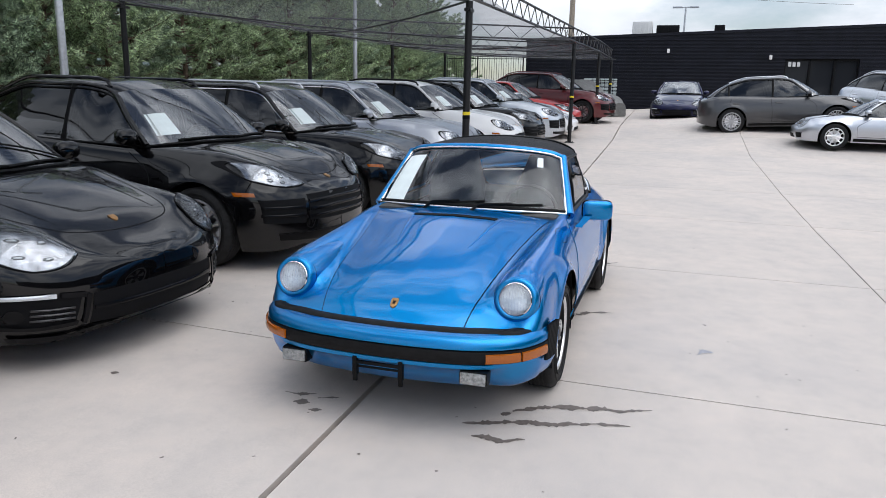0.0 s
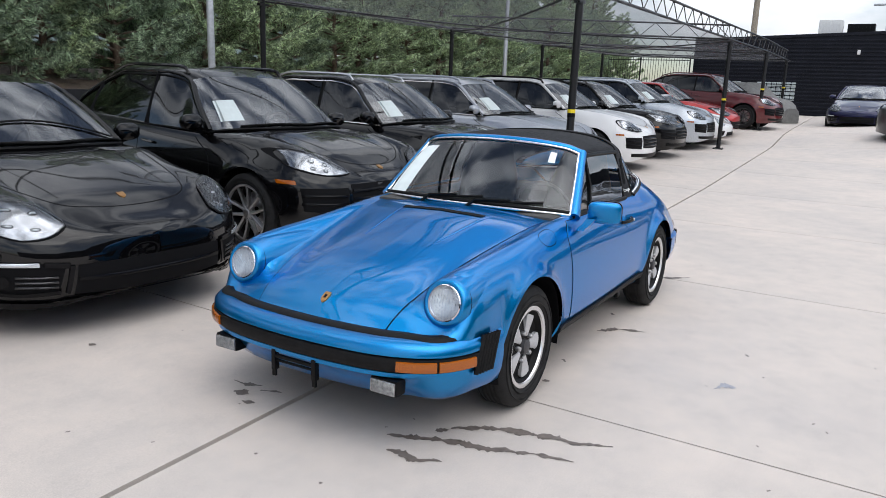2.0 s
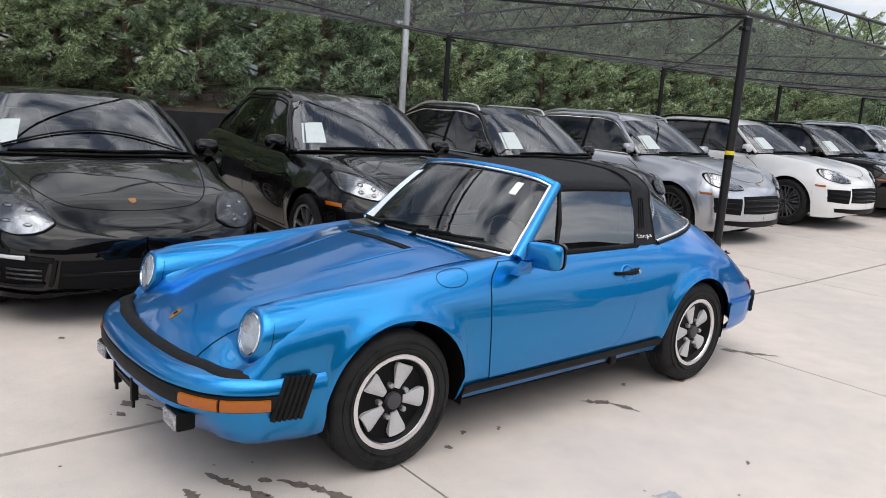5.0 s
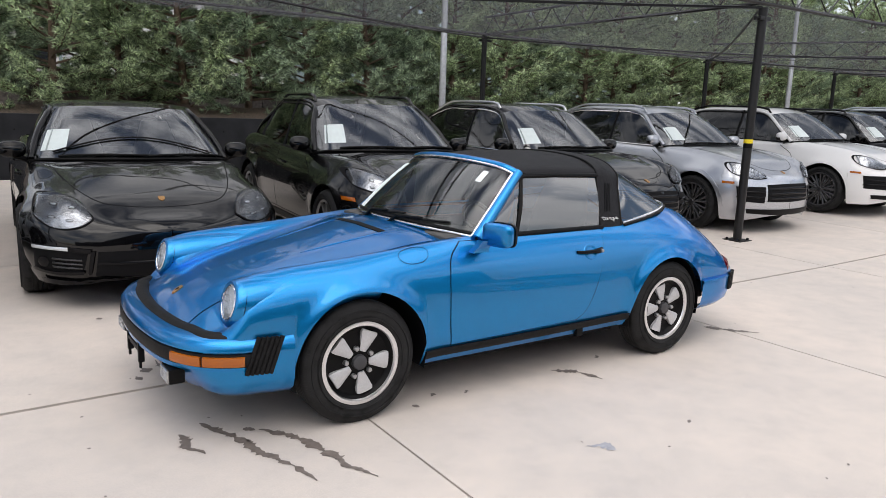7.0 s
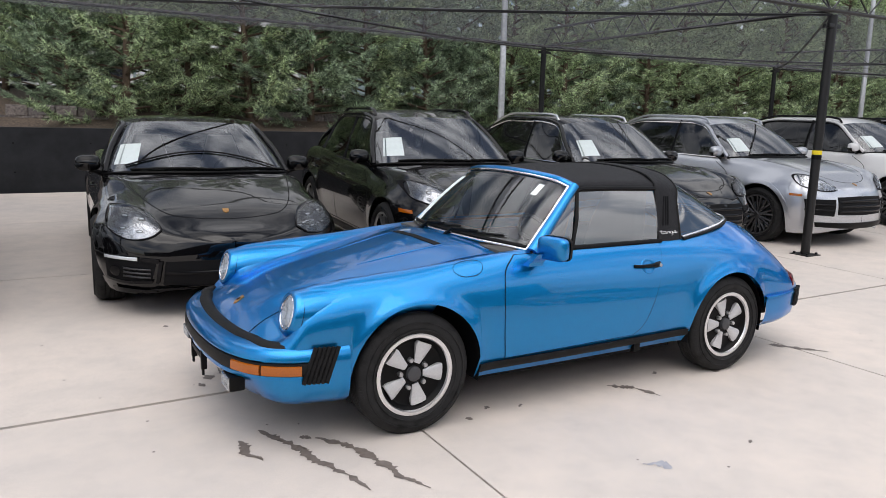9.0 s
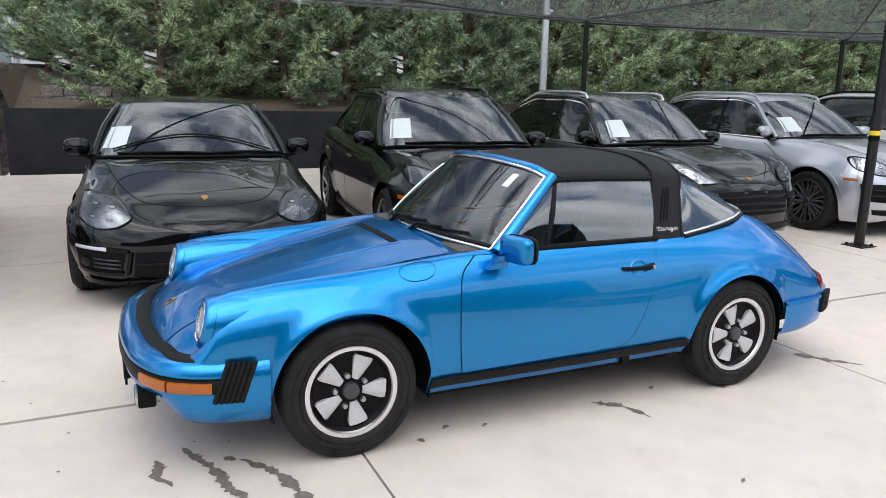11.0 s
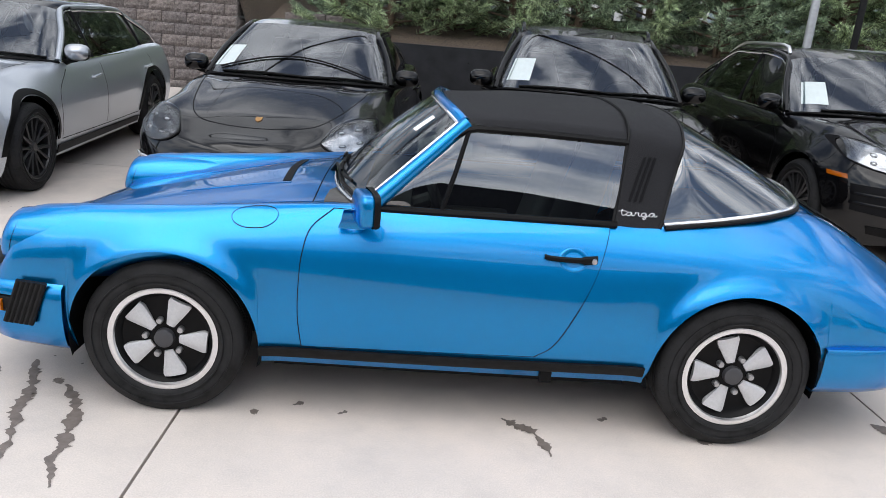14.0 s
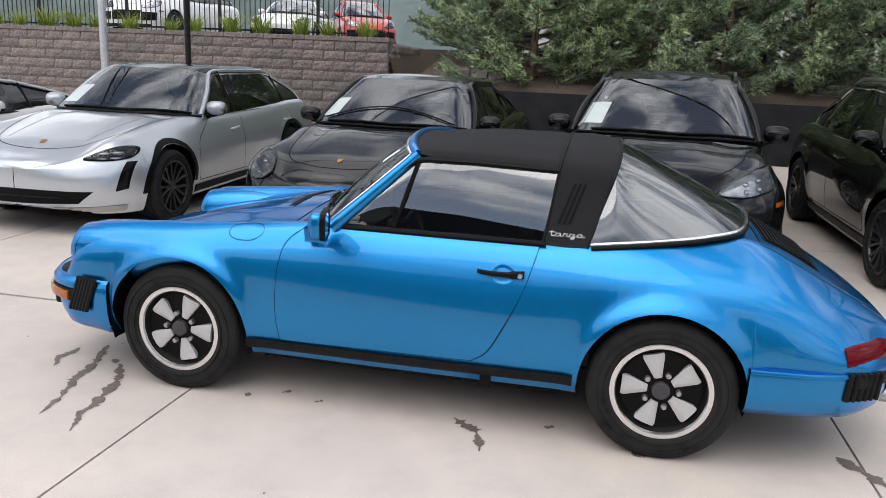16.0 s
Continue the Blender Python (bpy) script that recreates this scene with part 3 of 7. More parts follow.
def canopy():
    rng = random.Random(3)
    for row, top in ((FRONT, 2.95), (BACK, 3.22)):
        for i, (x, y) in enumerate(row):
            g = ground_z(x, y)
            pole = thing("canopy_pole", "black steel canopy post with base plate and yellow reflective band" if row is FRONT else "black steel canopy post behind the parked cars", "pole", "canopy poles")
            bm = bmesh.new()
            lathe(bm, [(0.0, top + rise(x)), (0.055, top + rise(x)), (0.055, g + 0.012)], 16, "z")
            for v in bm.verts:
                v.co.x += x + 0.05 * (v.co.z - g) / 3 * (row is FRONT)
                v.co.y += y
            part("post", bm, BLACKSTEEL, pole)
            bm = bmesh.new()
            box(bm, (x, y, g + 0.008), (0.26, 0.26, 0.016), 0.004)
            for sx in (-1, 1):
                for sy in (-1, 1):
                    box(bm, (x + sx * 0.09, y + sy * 0.09, g + 0.028), (0.025, 0.025, 0.025), 0.003)
            part("base_plate", bm, BLACKSTEEL, pole)
            bm = bmesh.new()
            box(bm, (x + 0.045 * (row is FRONT), y, top + rise(x) - 0.13), (0.22, 0.10, 0.05), 0.01)
            tube(bm, [(x - 0.1, y, top + rise(x) - 0.13), (x + 0.18, y, top + rise(x) - 0.13)], 0.022)
            part("clamp", bm, BLACKSTEEL, pole)
            if row is FRONT:
                for z, mat in ((1.26, YELLOW), (1.20, TRIM)):
                    bm = bmesh.new()
                    lathe(bm, [(0.057, z + g), (0.058, z + g), (0.058, z + 0.05 + g), (0.057, z + 0.05 + g)], 16, "z")
                    for v in bm.verts:
                        v.co.x += x + 0.02
                        v.co.y += y
                    part("reflective_band", bm, mat, pole)
    frame_ob = thing("shade_canopy", "black steel trusses and cables of a long shade canopy", "canopy")

    def truss(a, b, h, name="truss"):
        a, b = Vector(a), Vector(b)
        n = max(4, int((b - a).length / 0.7))
        bm = bmesh.new()
        up = Vector((0, 0, h))
        tube(bm, [a, b], 0.024, 6)
        tube(bm, [a + up, b + up], 0.024, 6)
        for i in range(n):
            p, q = a.lerp(b, i / n), a.lerp(b, (i + 1) / n)
            tube(bm, [p, p.lerp(q, 0.5) + up], 0.010, 5, False)
            tube(bm, [p.lerp(q, 0.5) + up, q], 0.010, 5, False)
        part(name, bm, BLACKSTEEL, frame_ob)
    for (xa, ya), (xb, yb) in zip(FRONT, FRONT[1:]):
        truss((xa, ya, 3.0 + rise(xa)), (xb, yb, 3.0 + rise(xb)), 0.34)
    for (xa, ya), (xb, yb) in zip(FRONT, BACK):
        truss((xa, ya, 3.0 + rise(xa)), (xb, yb, 3.22 + rise(xa)), 0.34)
    for (xa, ya), (xb, yb) in zip(BACK, BACK[1:]):
        bm = bmesh.new()
        tube(bm, [(xa, ya, 3.22 + rise(xa)), (xb, yb, 3.22 + rise(xb))], 0.03, 6)
        part("beam", bm, BLACKSTEEL, frame_ob)
    for (xa, ya), (xb, yb) in list(zip(FRONT, BACK[1:])) + list(zip(FRONT[1:], BACK)):
        bm = bmesh.new()
        A, B = Vector((xa, ya, 2.95 + rise(xa))), Vector((xb, yb, 3.15 + rise(xb)))
        tube(bm, [A.lerp(B, k / 10) - Vector((0, 0, 0.14 * 4 * k / 10 * (1 - k / 10))) for k in range(11)], 0.018, 5)
        part("cable", bm, BLACKSTEEL, frame_ob)
    # cloth, sagging between the trusses
    bm = bmesh.new()
    rows = []
    for j in range(25):
        y = 1.6 + (9.35 - 1.6) * j / 24
        row = []
        for i in range(121):
            x = -7.2 + 37.2 * i / 120
            sag = 0.0
            for (xa, _), (xb, _) in zip(FRONT, FRONT[1:]):
                if xa <= x <= xb:
                    s = (x - xa) / (xb - xa)
                    sag = 4 * s * (1 - s)
            t = j / 24
            z = 3.02 + 0.2 * t + rise(x) - 0.16 * sag * 4 * t * (1 - t) - 0.05 * sag
            z += 0.035 * noise.noise(Vector((x * 0.9, y * 1.7, 2.0)))
            row.append(Vector((x, y, z)))
        rows.append(row)
    grid(bm, rows)
    cl = part("shade_cloth", bm, CLOTH)
    tagged(cl, "see-through black mesh shade cloth stretched over the parked cars", "shade cloth")


canopy()


def lamp_post(x, y, h, across=False):
    base = ground_z(x, y) if y < 11 else 2.2
    p = thing("lamp_post", "tall pale galvanised light pole beside the retaining wall", "lamp post", "lamp posts")
    bm = bmesh.new()
    lathe(bm, [(0.0, h), (0.055, h), (0.085, 0.0)], 16, "z")
    for v in bm.verts:
        v.co += Vector((x, y, base))
    part("pole", bm, GALV, p)
    bm = bmesh.new()
    box(bm, (x - 0.55, y, h + base), (0.62, 0.3, 0.10), 0.03)
    box(bm, (x + 0.55, y, h + base), (0.62, 0.3, 0.10), 0.03)
    box(bm, (x, y, h + base), (0.6, 0.06, 0.06), 0.01)
    if across:
        bmesh.ops.rotate(bm, verts=bm.verts, cent=(x, y, 0), matrix=Matrix.Rotation(radians(90), 3, "Z"))
    part("lamp_head", bm, GALV, p)


lamp_post(6.93, 10.5, 7.2)
lamp_post(-9.85, 10.5, 7.2)
lamp_post(21.0, 10.5, 7.2)


# ---- the building at the end of the yard ----
BX = 33.6


def roof_z(y):
    return 4.38 - 0.037 * (y - 1.3)


def building():
    b = thing("building", "long low building clad in black ribbed metal with a flat roof", "building", kind="structure")
    opening = (-9.0, -5.85, 3.38)
    bm = bmesh.new()
    # wall pieces round the doorway
    for y0, y1, z0, z1 in ((opening[1], 6.5, 0, None), (-30, opening[0], 0, None)):
        pts = [(y0, z0), (y1, z0), (y1, roof_z(y1)), (y0, roof_z(y0))]
        f = [bm.verts.new((BX, y, z)) for y, z in pts]
        k = [bm.verts.new((BX + 0.3, y, z)) for y, z in pts]
        bm.faces.new(f)
        bm.faces.new(list(reversed(k)))
        for i in range(4):
            bm.faces.new((f[i], k[i], k[(i + 1) % 4], f[(i + 1) % 4]))
    pts = [(opening[0], opening[2]), (opening[1], opening[2]), (opening[1], roof_z(opening[1])), (opening[0], roof_z(opening[0]))]
    f = [bm.verts.new((BX, y, z)) for y, z in pts]
    k = [bm.verts.new((BX + 0.3, y, z)) for y, z in pts]
    bm.faces.new(f)
    for i in range(4):
        bm.faces.new((f[i], k[i], k[(i + 1) % 4], f[(i + 1) % 4]))
    bmesh.ops.recalc_face_normals(bm, faces=bm.faces)
    part("wall", bm, CLADDING, b)
    # horizontal ribs
    for r in range(26):
        z = 0.6 + 0.165 * r
        for y0, y1 in ((-30, opening[0]), (opening[1], 6.5)) if z < opening[2] else ((-30, 6.5),):
            if z > roof_z(y1) - 0.1:
                y1 = min(y1, 1.3 - (z + 0.1 - 4.38) / 0.037)
                if y1 < y0 + 1:
                    continue
            bm = bmesh.new()
            box(bm, (BX - 0.02, (y0 + y1) / 2, z), (0.04, y1 - y0, 0.07), 0.012)
            part("rib", bm, CLADDING, b)
    bm = bmesh.new()
    vs = [bm.verts.new(p) for p in ((BX - 0.06, -30, roof_z(-30)), (BX - 0.06, 6.5, roof_z(6.5)), (BX + 14, 6.5, roof_z(6.5)), (BX + 14, -30, roof_z(-30)))]
    top = [bm.verts.new(v.co + Vector((0, 0, 0.12))) for v in vs]
    bm.faces.new(top)
    for i in range(4):
        bm.faces.new((vs[i], vs[(i + 1) % 4], top[(i + 1) % 4], top[i]))
    part("roof", bm, CLADDING, b)
    g = 0.95
    win = part("window", (lambda q: (box(q, (BX + 0.24, -7.42, 2.2), (0.04, 3.1, 2.4)), q)[1])(bmesh.new()), DARKPANE, b, "dark glazed shopfront entrance")
    for y in (-9.0, -8.0, -6.95, -5.87):
        bm = bmesh.new()
        box(bm, (BX + 0.15, y, 2.2), (0.1, 0.09, 2.42), 0.008)
        part("frame", bm, TRIM, win)
    bm = bmesh.new()
    box(bm, (BX + 0.15, -7.42, 3.33), (0.1, 3.1, 0.1), 0.008)
    part("frame", bm, TRIM, win)
    # number sign, kept as plain bars
    for k in range(3):
        bm = bmesh.new()
        box(bm, (BX + 0.12, -6.08 - 0.19 * k, 3.12), (0.03, 0.13, 0.22), 0.01)
        part("sign_bar", bm, WHITEPLASTIC, b, "white sign bar")
    for y, z in ((-5.2, 3.42), (-0.55, 3.7)):
        bm = bmesh.new()
        box(bm, (BX - 0.1, y, z), (0.14, 0.12, 0.2), 0.02)
        part("wall_lamp", bm, WHITEPLASTIC, b, "small white wall lamp")
    # glass block windows
    for y0, n in ((1.9, 8), (4.3, 5)):
        for i in range(n):
            for j in range(4):
                bm = bmesh.new()
                box(bm, (BX - 0.01, y0 + i * 0.21, 1.62 + j * 0.21), (0.06, 0.195, 0.195), 0.02)
                part("glass_block", bm, GLASSBLOCK, b)


building()


def roof_unit(x, y, z, s, mat, label):
    u = thing("roof_unit", label, "air conditioner", "roof units")
    bm = bmesh.new()
    box(bm, (x, y, z + s[2] / 2), s, 0.03)
    part("case", bm, mat, u)
    for i in range(7):
        bm = bmesh.new()
        box(bm, (x - s[0] / 2 - 0.006, y - s[1] / 2 + s[1] * (i + 0.5) / 7, z + s[2] * 0.5), (0.02, s[1] / 14, s[2] * 0.8), 0.004)
        part("slat", bm, mat, u)


roof_unit(36.5, 0.90, 4.45, (1.1, 1.0, 0.86), WHITEPLASTIC, "pale ribbed air conditioning unit on the flat roof")
roof_unit(36.8, -0.38, 4.49, (1.0, 1.15, 0.66), TRIM, "dark air conditioning unit on the flat roof")
roof_unit(37.0, -2.95, 4.58, (0.5, 0.5, 0.6), TRIM, "small dark vent box on the flat roof")


# plain unseen wall behind the walk, added to darken the car sides' reflections
def unseen_dark_wall():
    bm = bmesh.new()
    box(bm, (-10.0, -17.0, 2.6), (44.0, 0.3, 6.6))
    structure("unseen_wall_south", bm, CLADDING, "plain dark unseen wall, added to darken reflections in the cars", "wall")


unseen_dark_wall()


# ---- car building ----
def body_skin(stations, ctrl, arches, nose=None, nside=16, ntop=20, lean=None, post=None, sigma=0.075):
    """The skin of a car from sill to crown: sections through smooth control tracks, cut by the wheel arches.
    ctrl: functions x -> (y, z) from the sill to the centre line; the fifth is the crest. arches: (x, z, r, flare)."""
    rows = []
    for x in stations:
        pts = [Vector((x, *c(x))) for c in ctrl]
        # one smooth curve through all points, divided at the crest
        whole = spline(pts, 120)
        k = max(range(len(whole)), key=lambda i: -(whole[i] - pts[4]).length)
        side, top = whole[:k + 1], whole[k:]
        zl = -1
        for ax, az, r, fl in arches:
            if abs(x - ax) < r:
                zl = max(zl, az + math.sqrt(max(0, r * r - (x - ax) ** 2)))
        if zl > side[0].z:
            cut = next((i for i in range(1, len(side)) if side[i].z > zl), None)
            if cut:
                a, b = side[cut - 1], side[cut]
                s = (zl - a.z) / (b.z - a.z)
                side = [a.lerp(b, max(0, s))] + side[cut:]
        row = resample(side, nside) + resample(top, ntop)[1:]
        for p in row:
            for ax, az, r, fl in arches:
                d = math.hypot(p.x - ax, p.z - az)
                if d >= r - 0.01 and p.y > 0.3 and p.z > az - 0.15:
                    p.y += fl * (0.4 + 0.6 * max(0.0, (p.z - az) / d)) * math.exp(-((d - r) / sigma) ** 2)
            if nose:
                p.y *= nose(x)
            if lean:
                p.x += lean(x, p)
        if post:
            for p in row:
                post(p)
        rows.append(row)
    bm = bmesh.new()
    full = []
    for row in rows:
        full.append(row + [Vector((p.x, -p.y, p.z)) for p in reversed(row[:-1])])
    vs = grid(bm, full)
    return bm, vs


def stations_for(x0, x1, arches, n=90, ends=0.5):
    xs = set()
    for i in range(n + 1):
        t = i / n
        xs.add(round(x0 + (x1 - x0) * t, 4))
    for i in range(14):
        e = ends * (1 - math.cos(math.pi / 2 * i / 14))
        xs.add(round(x0 + e, 4))
        xs.add(round(x1 - e, 4))
    for ax, az, r, _ in arches:
        for i in range(25):
            xs.add(round(ax - r * math.cos(math.pi * i / 24), 4))
        xs.add(round(ax - r - 0.002, 4))
        xs.add(round(ax + r + 0.002, 4))
    out = []
    for x in sorted(xs):
        if not out or x - out[-1] > 0.0015:
            out.append(x)
    return out


def arch_liner(ax, az, r, y_out, y_in, parent):
    """Dark inner wheel housing."""
    for sgn in (-1, 1):
        bm = bmesh.new()
        rows = []
        for y in (y_out, y_out - 0.03, y_in):
            rr = r + 0.012 if y < y_out else r + 0.004
            rows.append([Vector((ax + rr * math.cos(t), sgn * y, az + rr * math.sin(t))) for t in [math.pi * (-0.08 + 1.16 * k / 28) for k in range(29)]])
        vs = grid(bm, rows)
        bm.faces.new(vs[-1])
        part("wheel_housing", bm, SEAM, parent)


def wheel_mesh_parts(r, rim, w, style, spoke_mat, lip_mat):
    """Meshes of one wheel standing about the origin, its outer face towards -y."""
    out = []
    bm = bmesh.new()
    h = w / 2
    prof = [(rim, -h * 0.80), (rim + 0.02, -h * 0.98), (rim + (r - rim) * 0.5, -h * 1.04), (r - 0.035, -h * 0.98), (r - 0.012, -h * 0.86), (r, -h * 0.66)]
    nt = 5
    for k in range(nt):
        a = -h * 0.66 + 2 * h * 0.66 * k / nt
        b = -h * 0.66 + 2 * h * 0.66 * (k + 1) / nt
        prof += [(r, a + 0.004), (r, b - 0.008), (r - 0.008, b - 0.006), (r - 0.008, b - 0.001)]
    prof += [(r, h * 0.66), (r - 0.03, h * 0.98), (rim, h * 0.8)]
    lathe(bm, prof, 64)
    # sidewall ribs
    for rr in (rim + 0.028, r - 0.045):
        lathe(bm, [(rr - 0.003, -h * 1.0), (rr - 0.002, -h * 1.05 - 0.003), (rr + 0.002, -h * 1.05 - 0.003), (rr + 0.003, -h * 1.0)], 64)
    bmesh.ops.recalc_face_normals(bm, faces=bm.faces)
    out.append(("tyre", bm, TYRE, "black tyre with moulded sidewall ribs"))
    bm = bmesh.new()
    lathe(bm, [(rim + 0.006, -h * 0.86), (rim + 0.008, -h * 0.92), (rim - 0.002, -h * 0.95), (rim - 0.013, -h * 0.91), (rim - 0.017, -h * 0.80)], 64)
    out.append(("rim_lip", bm, lip_mat, ""))
    bm = bmesh.new()
    lathe(bm, [(rim - 0.017, -h * 0.80), (rim - 0.030, -h * 0.62), (rim - 0.045, -h * 0.30), (rim - 0.05, h * 0.6), (0.05, h * 0.6), (0.0, h * 0.6)], 48)
    out.append(("barrel", bm, SEAM if style != "petal" else TRIM, ""))
    if style == "petal":
        # five broad polished petals on a black dished centre
        bm = bmesh.new()
        lathe(bm, [(rim - 0.034, -h * 0.50), (rim * 0.72, -h * 0.38), (rim * 0.36, -h * 0.56), (0.0, -h * 0.60)], 48)
        out.append(("dish", bm, TRIM, "black painted wheel centre"))
        for k in range(5):
            bm = bmesh.new()
            rows = []
            for i in range(9):
                s = i / 8
                rad = rim * (0.27 + 0.53 * s)
                hw = (0.0165 + 0.033 * s) * (1.0 if i < 7 else (0.985 if i == 7 else 0.86))
                row = []
                for j in range(7):
                    t = -1 + 2 * j / 6
                    row.append(Vector((rad, -h * (0.66 + 0.02 * s) - 0.005 * (1 - t * t) * (0.4 + 0.6 * s) + 0.004 * abs(t) ** 4, t * hw)))
                rows.append(row)
            vs = grid(bm, rows)
            ring = vs[0] + [q[-1] for q in vs[1:]] + list(reversed(vs[-1][:-1])) + [q[0] for q in reversed(vs[1:-1])]
            low = [bm.verts.new(v.co + Vector((0, 0.02, 0))) for v in ring]
            for i in range(len(ring)):
                j = (i + 1) % len(ring)
                bm.faces.new((ring[i], ring[j], low[j], low[i]))
            bmesh.ops.recalc_face_normals(bm, faces=bm.faces)
            bmesh.ops.rotate(bm, verts=bm.verts, cent=(0, 0, 0), matrix=Matrix.Rotation(radians(72 * k + 18), 3, "Y"))
            out.append(("spoke", bm, spoke_mat, "polished petal spoke"))
        for k in range(5):
            bm = bmesh.new()
            a = radians(72 * k + 18)
            lathe(bm, [(0.0, -h * 0.82), (0.010, -h * 0.82), (0.013, -h * 0.76), (0.013, -h * 0.5)], 12)
            bmesh.ops.translate(bm, verts=bm.verts, vec=(rim * 0.36 * math.cos(a), 0, rim * 0.36 * math.sin(a)))
            out.append(("wheel_nut", bm, SILVERWHEEL, ""))
        bm = bmesh.new()
        lathe(bm, [(0.0, -h * 0.86), (0.030, -h * 0.86), (0.037, -h * 0.82), (0.040, -h * 0.5)], 24)
        out.append(("hub_cap", bm, plain("hub_cap_grey", (0.06, 0.06, 0.065), 0.45, 0.3), "dark grey hub cap"))
    else:
        n, twin = style
        bm0 = None
        for k in range(n):
            for side in ((-1, 1) if twin else (0,)):
                bm = bmesh.new()
                rows = []
                for i in range(7):
                    s = i / 6
                    rad = rim * (0.16 + 0.80 * s)
                    off = side * (0.016 + 0.030 * s) * (10 / n) ** 0.5
                    hw = 0.013 + 0.004 * abs(s - 0.5)
                    row = []
                    for j in range(3):
                        t = -1 + j
                        row.append(Vector((rad, -h * (0.74 + 0.12 * s * s) - 0.008 * (1 - abs(t)), off + t * hw)))
                    rows.append(row)
                vs = grid(bm, rows)
                ring = vs[0] + [q[-1] for q in vs[1:]] + list(reversed(vs[-1][:-1])) + [q[0] for q in reversed(vs[1:-1])]
                low = [bm.verts.new(v.co + Vector((0, 0.035, 0))) for v in ring]
                for i in range(len(ring)):
                    j = (i + 1) % len(ring)
                    bm.faces.new((ring[i], ring[j], low[j], low[i]))
                bmesh.ops.recalc_face_normals(bm, faces=bm.faces)
                bmesh.ops.rotate(bm, verts=bm.verts, cent=(0, 0, 0), matrix=Matrix.Rotation(radians(360 / n * k + 90), 3, "Y"))
                out.append(("spoke", bm, spoke_mat, ""))
        bm = bmesh.new()
        lathe(bm, [(0.0, -h * 0.84), (0.032, -h * 0.84), (0.045, -h * 0.74), (0.07, -h * 0.70), (0.07, -h * 0.4)], 24)
        out.append(("hub_cap", bm, spoke_mat, ""))
        bm = bmesh.new()
        lathe(bm, [(0.05, h * 0.1), (rim * 0.72, h * 0.1), (rim * 0.72, h * 0.25)], 40)
        out.append(("brake_disc", bm, ALU, "grey steel brake disc"))
    return out


def wheel_set(car, spots, r, rim, w, style, spoke_mat, lip_mat, steer=0.0, spin=(0, 0, 0, 0)):
    """One wheel with its parts, then copies at the other three corners."""
    first = None
    for k, (x, y, z) in enumerate(spots):
        turn = 180 if y > 0 else 0
        m = pose(x, y, z, 0, 0, turn + (steer if k < 2 else 0)) @ pose(0, 0, 0, 0, spin[k], 0)
        if first is None:
            made = wheel_mesh_parts(r, rim, w, style, spoke_mat, lip_mat)
            tyre = part(*made[0][:3], car, made[0][3])
            tyre.name = "wheel"
            first = tyre
            tyre.matrix_basis = m
            for nm, bm, mat, lab in made[1:]:
                part(nm, bm, mat, tyre, lab)
        else:
            copy_thing(first, m)


def seat(car, x, y, z, mat, parent=None, s=1.0):
    bm = bmesh.new()
    box(bm, (0.02, 0, 0.10), (0.50, 0.50, 0.18), 0.06)
    box(bm, (0.02, 0.23, 0.15), (0.44, 0.08, 0.14), 0.035)
    box(bm, (0.02, -0.23, 0.15), (0.44, 0.08, 0.14), 0.035)
    st = part("seat", bm, mat, car, "", 60, pose(x, y, z))
    bm = bmesh.new()
    rows = []
    for i in range(11):
        t = i / 10
        hw = 0.23 if t < 0.62 else 0.23 - 0.10 * ((t - 0.62) / 0.38) ** 0.8
        ring = []
        for j in range(16):
            a = 2 * math.pi * j / 16
            ca, sa = math.cos(a), math.sin(a)
            ring.append(Vector((0.30 + 0.20 * t * s + 0.055 * math.copysign(abs(ca) ** 0.6, ca), hw * math.copysign(abs(sa) ** 0.6, sa), 0.12 + 0.72 * t * s)))
        rows.append(ring)
    vs = grid(bm, rows, close_u=True)
    bm.faces.new(vs[-1])
    part("backrest", bm, mat, st, "", 60)
    return st


def steering_wheel(car, x, y, z):
    bm = bmesh.new()
    R = Matrix.Rotation(radians(-24), 4, "Y")
    pts = [R @ Vector((0, 0.18 * math.cos(a), 0.18 * math.sin(a))) + Vector((x, y, z)) for a in [2 * math.pi * k / 28 for k in range(29)]]
    tube(bm, pts, 0.013, 7, False)
    for a in (0.2, math.pi - 0.2, -math.pi / 2):
        p = R @ Vector((0, 0.18 * math.cos(a), 0.18 * math.sin(a))) + Vector((x, y, z))
        tube(bm, [p, Vector((x - 0.02, y, z))], 0.012, 6)
    tube(bm, [(x - 0.03, y, z), (x - 0.4, y, z - 0.14)], 0.03, 8)
    part("steering_wheel", bm, INTERIOR, car)


# ---- the blue targa ----
def sweep(bm, path, prof, flip=False):
    """Sweep a profile of (outward, z) along a plan path; outward is to the path's left."""
    rows = []
    n = len(path)
    for i, p in enumerate(path):
        d = path[min(i + 1, n - 1)] - path[max(i - 1, 0)]
        o = Vector((-d.y, d.x, 0)).normalized()
        rows.append([Vector((p.x, p.y, 0)) + o * a + Vector((0, 0, p.z + z)) for a, z in prof])
    vs = grid(bm, rows)
    bmesh.ops.recalc_face_normals(bm, faces=bm.faces)
    return vs


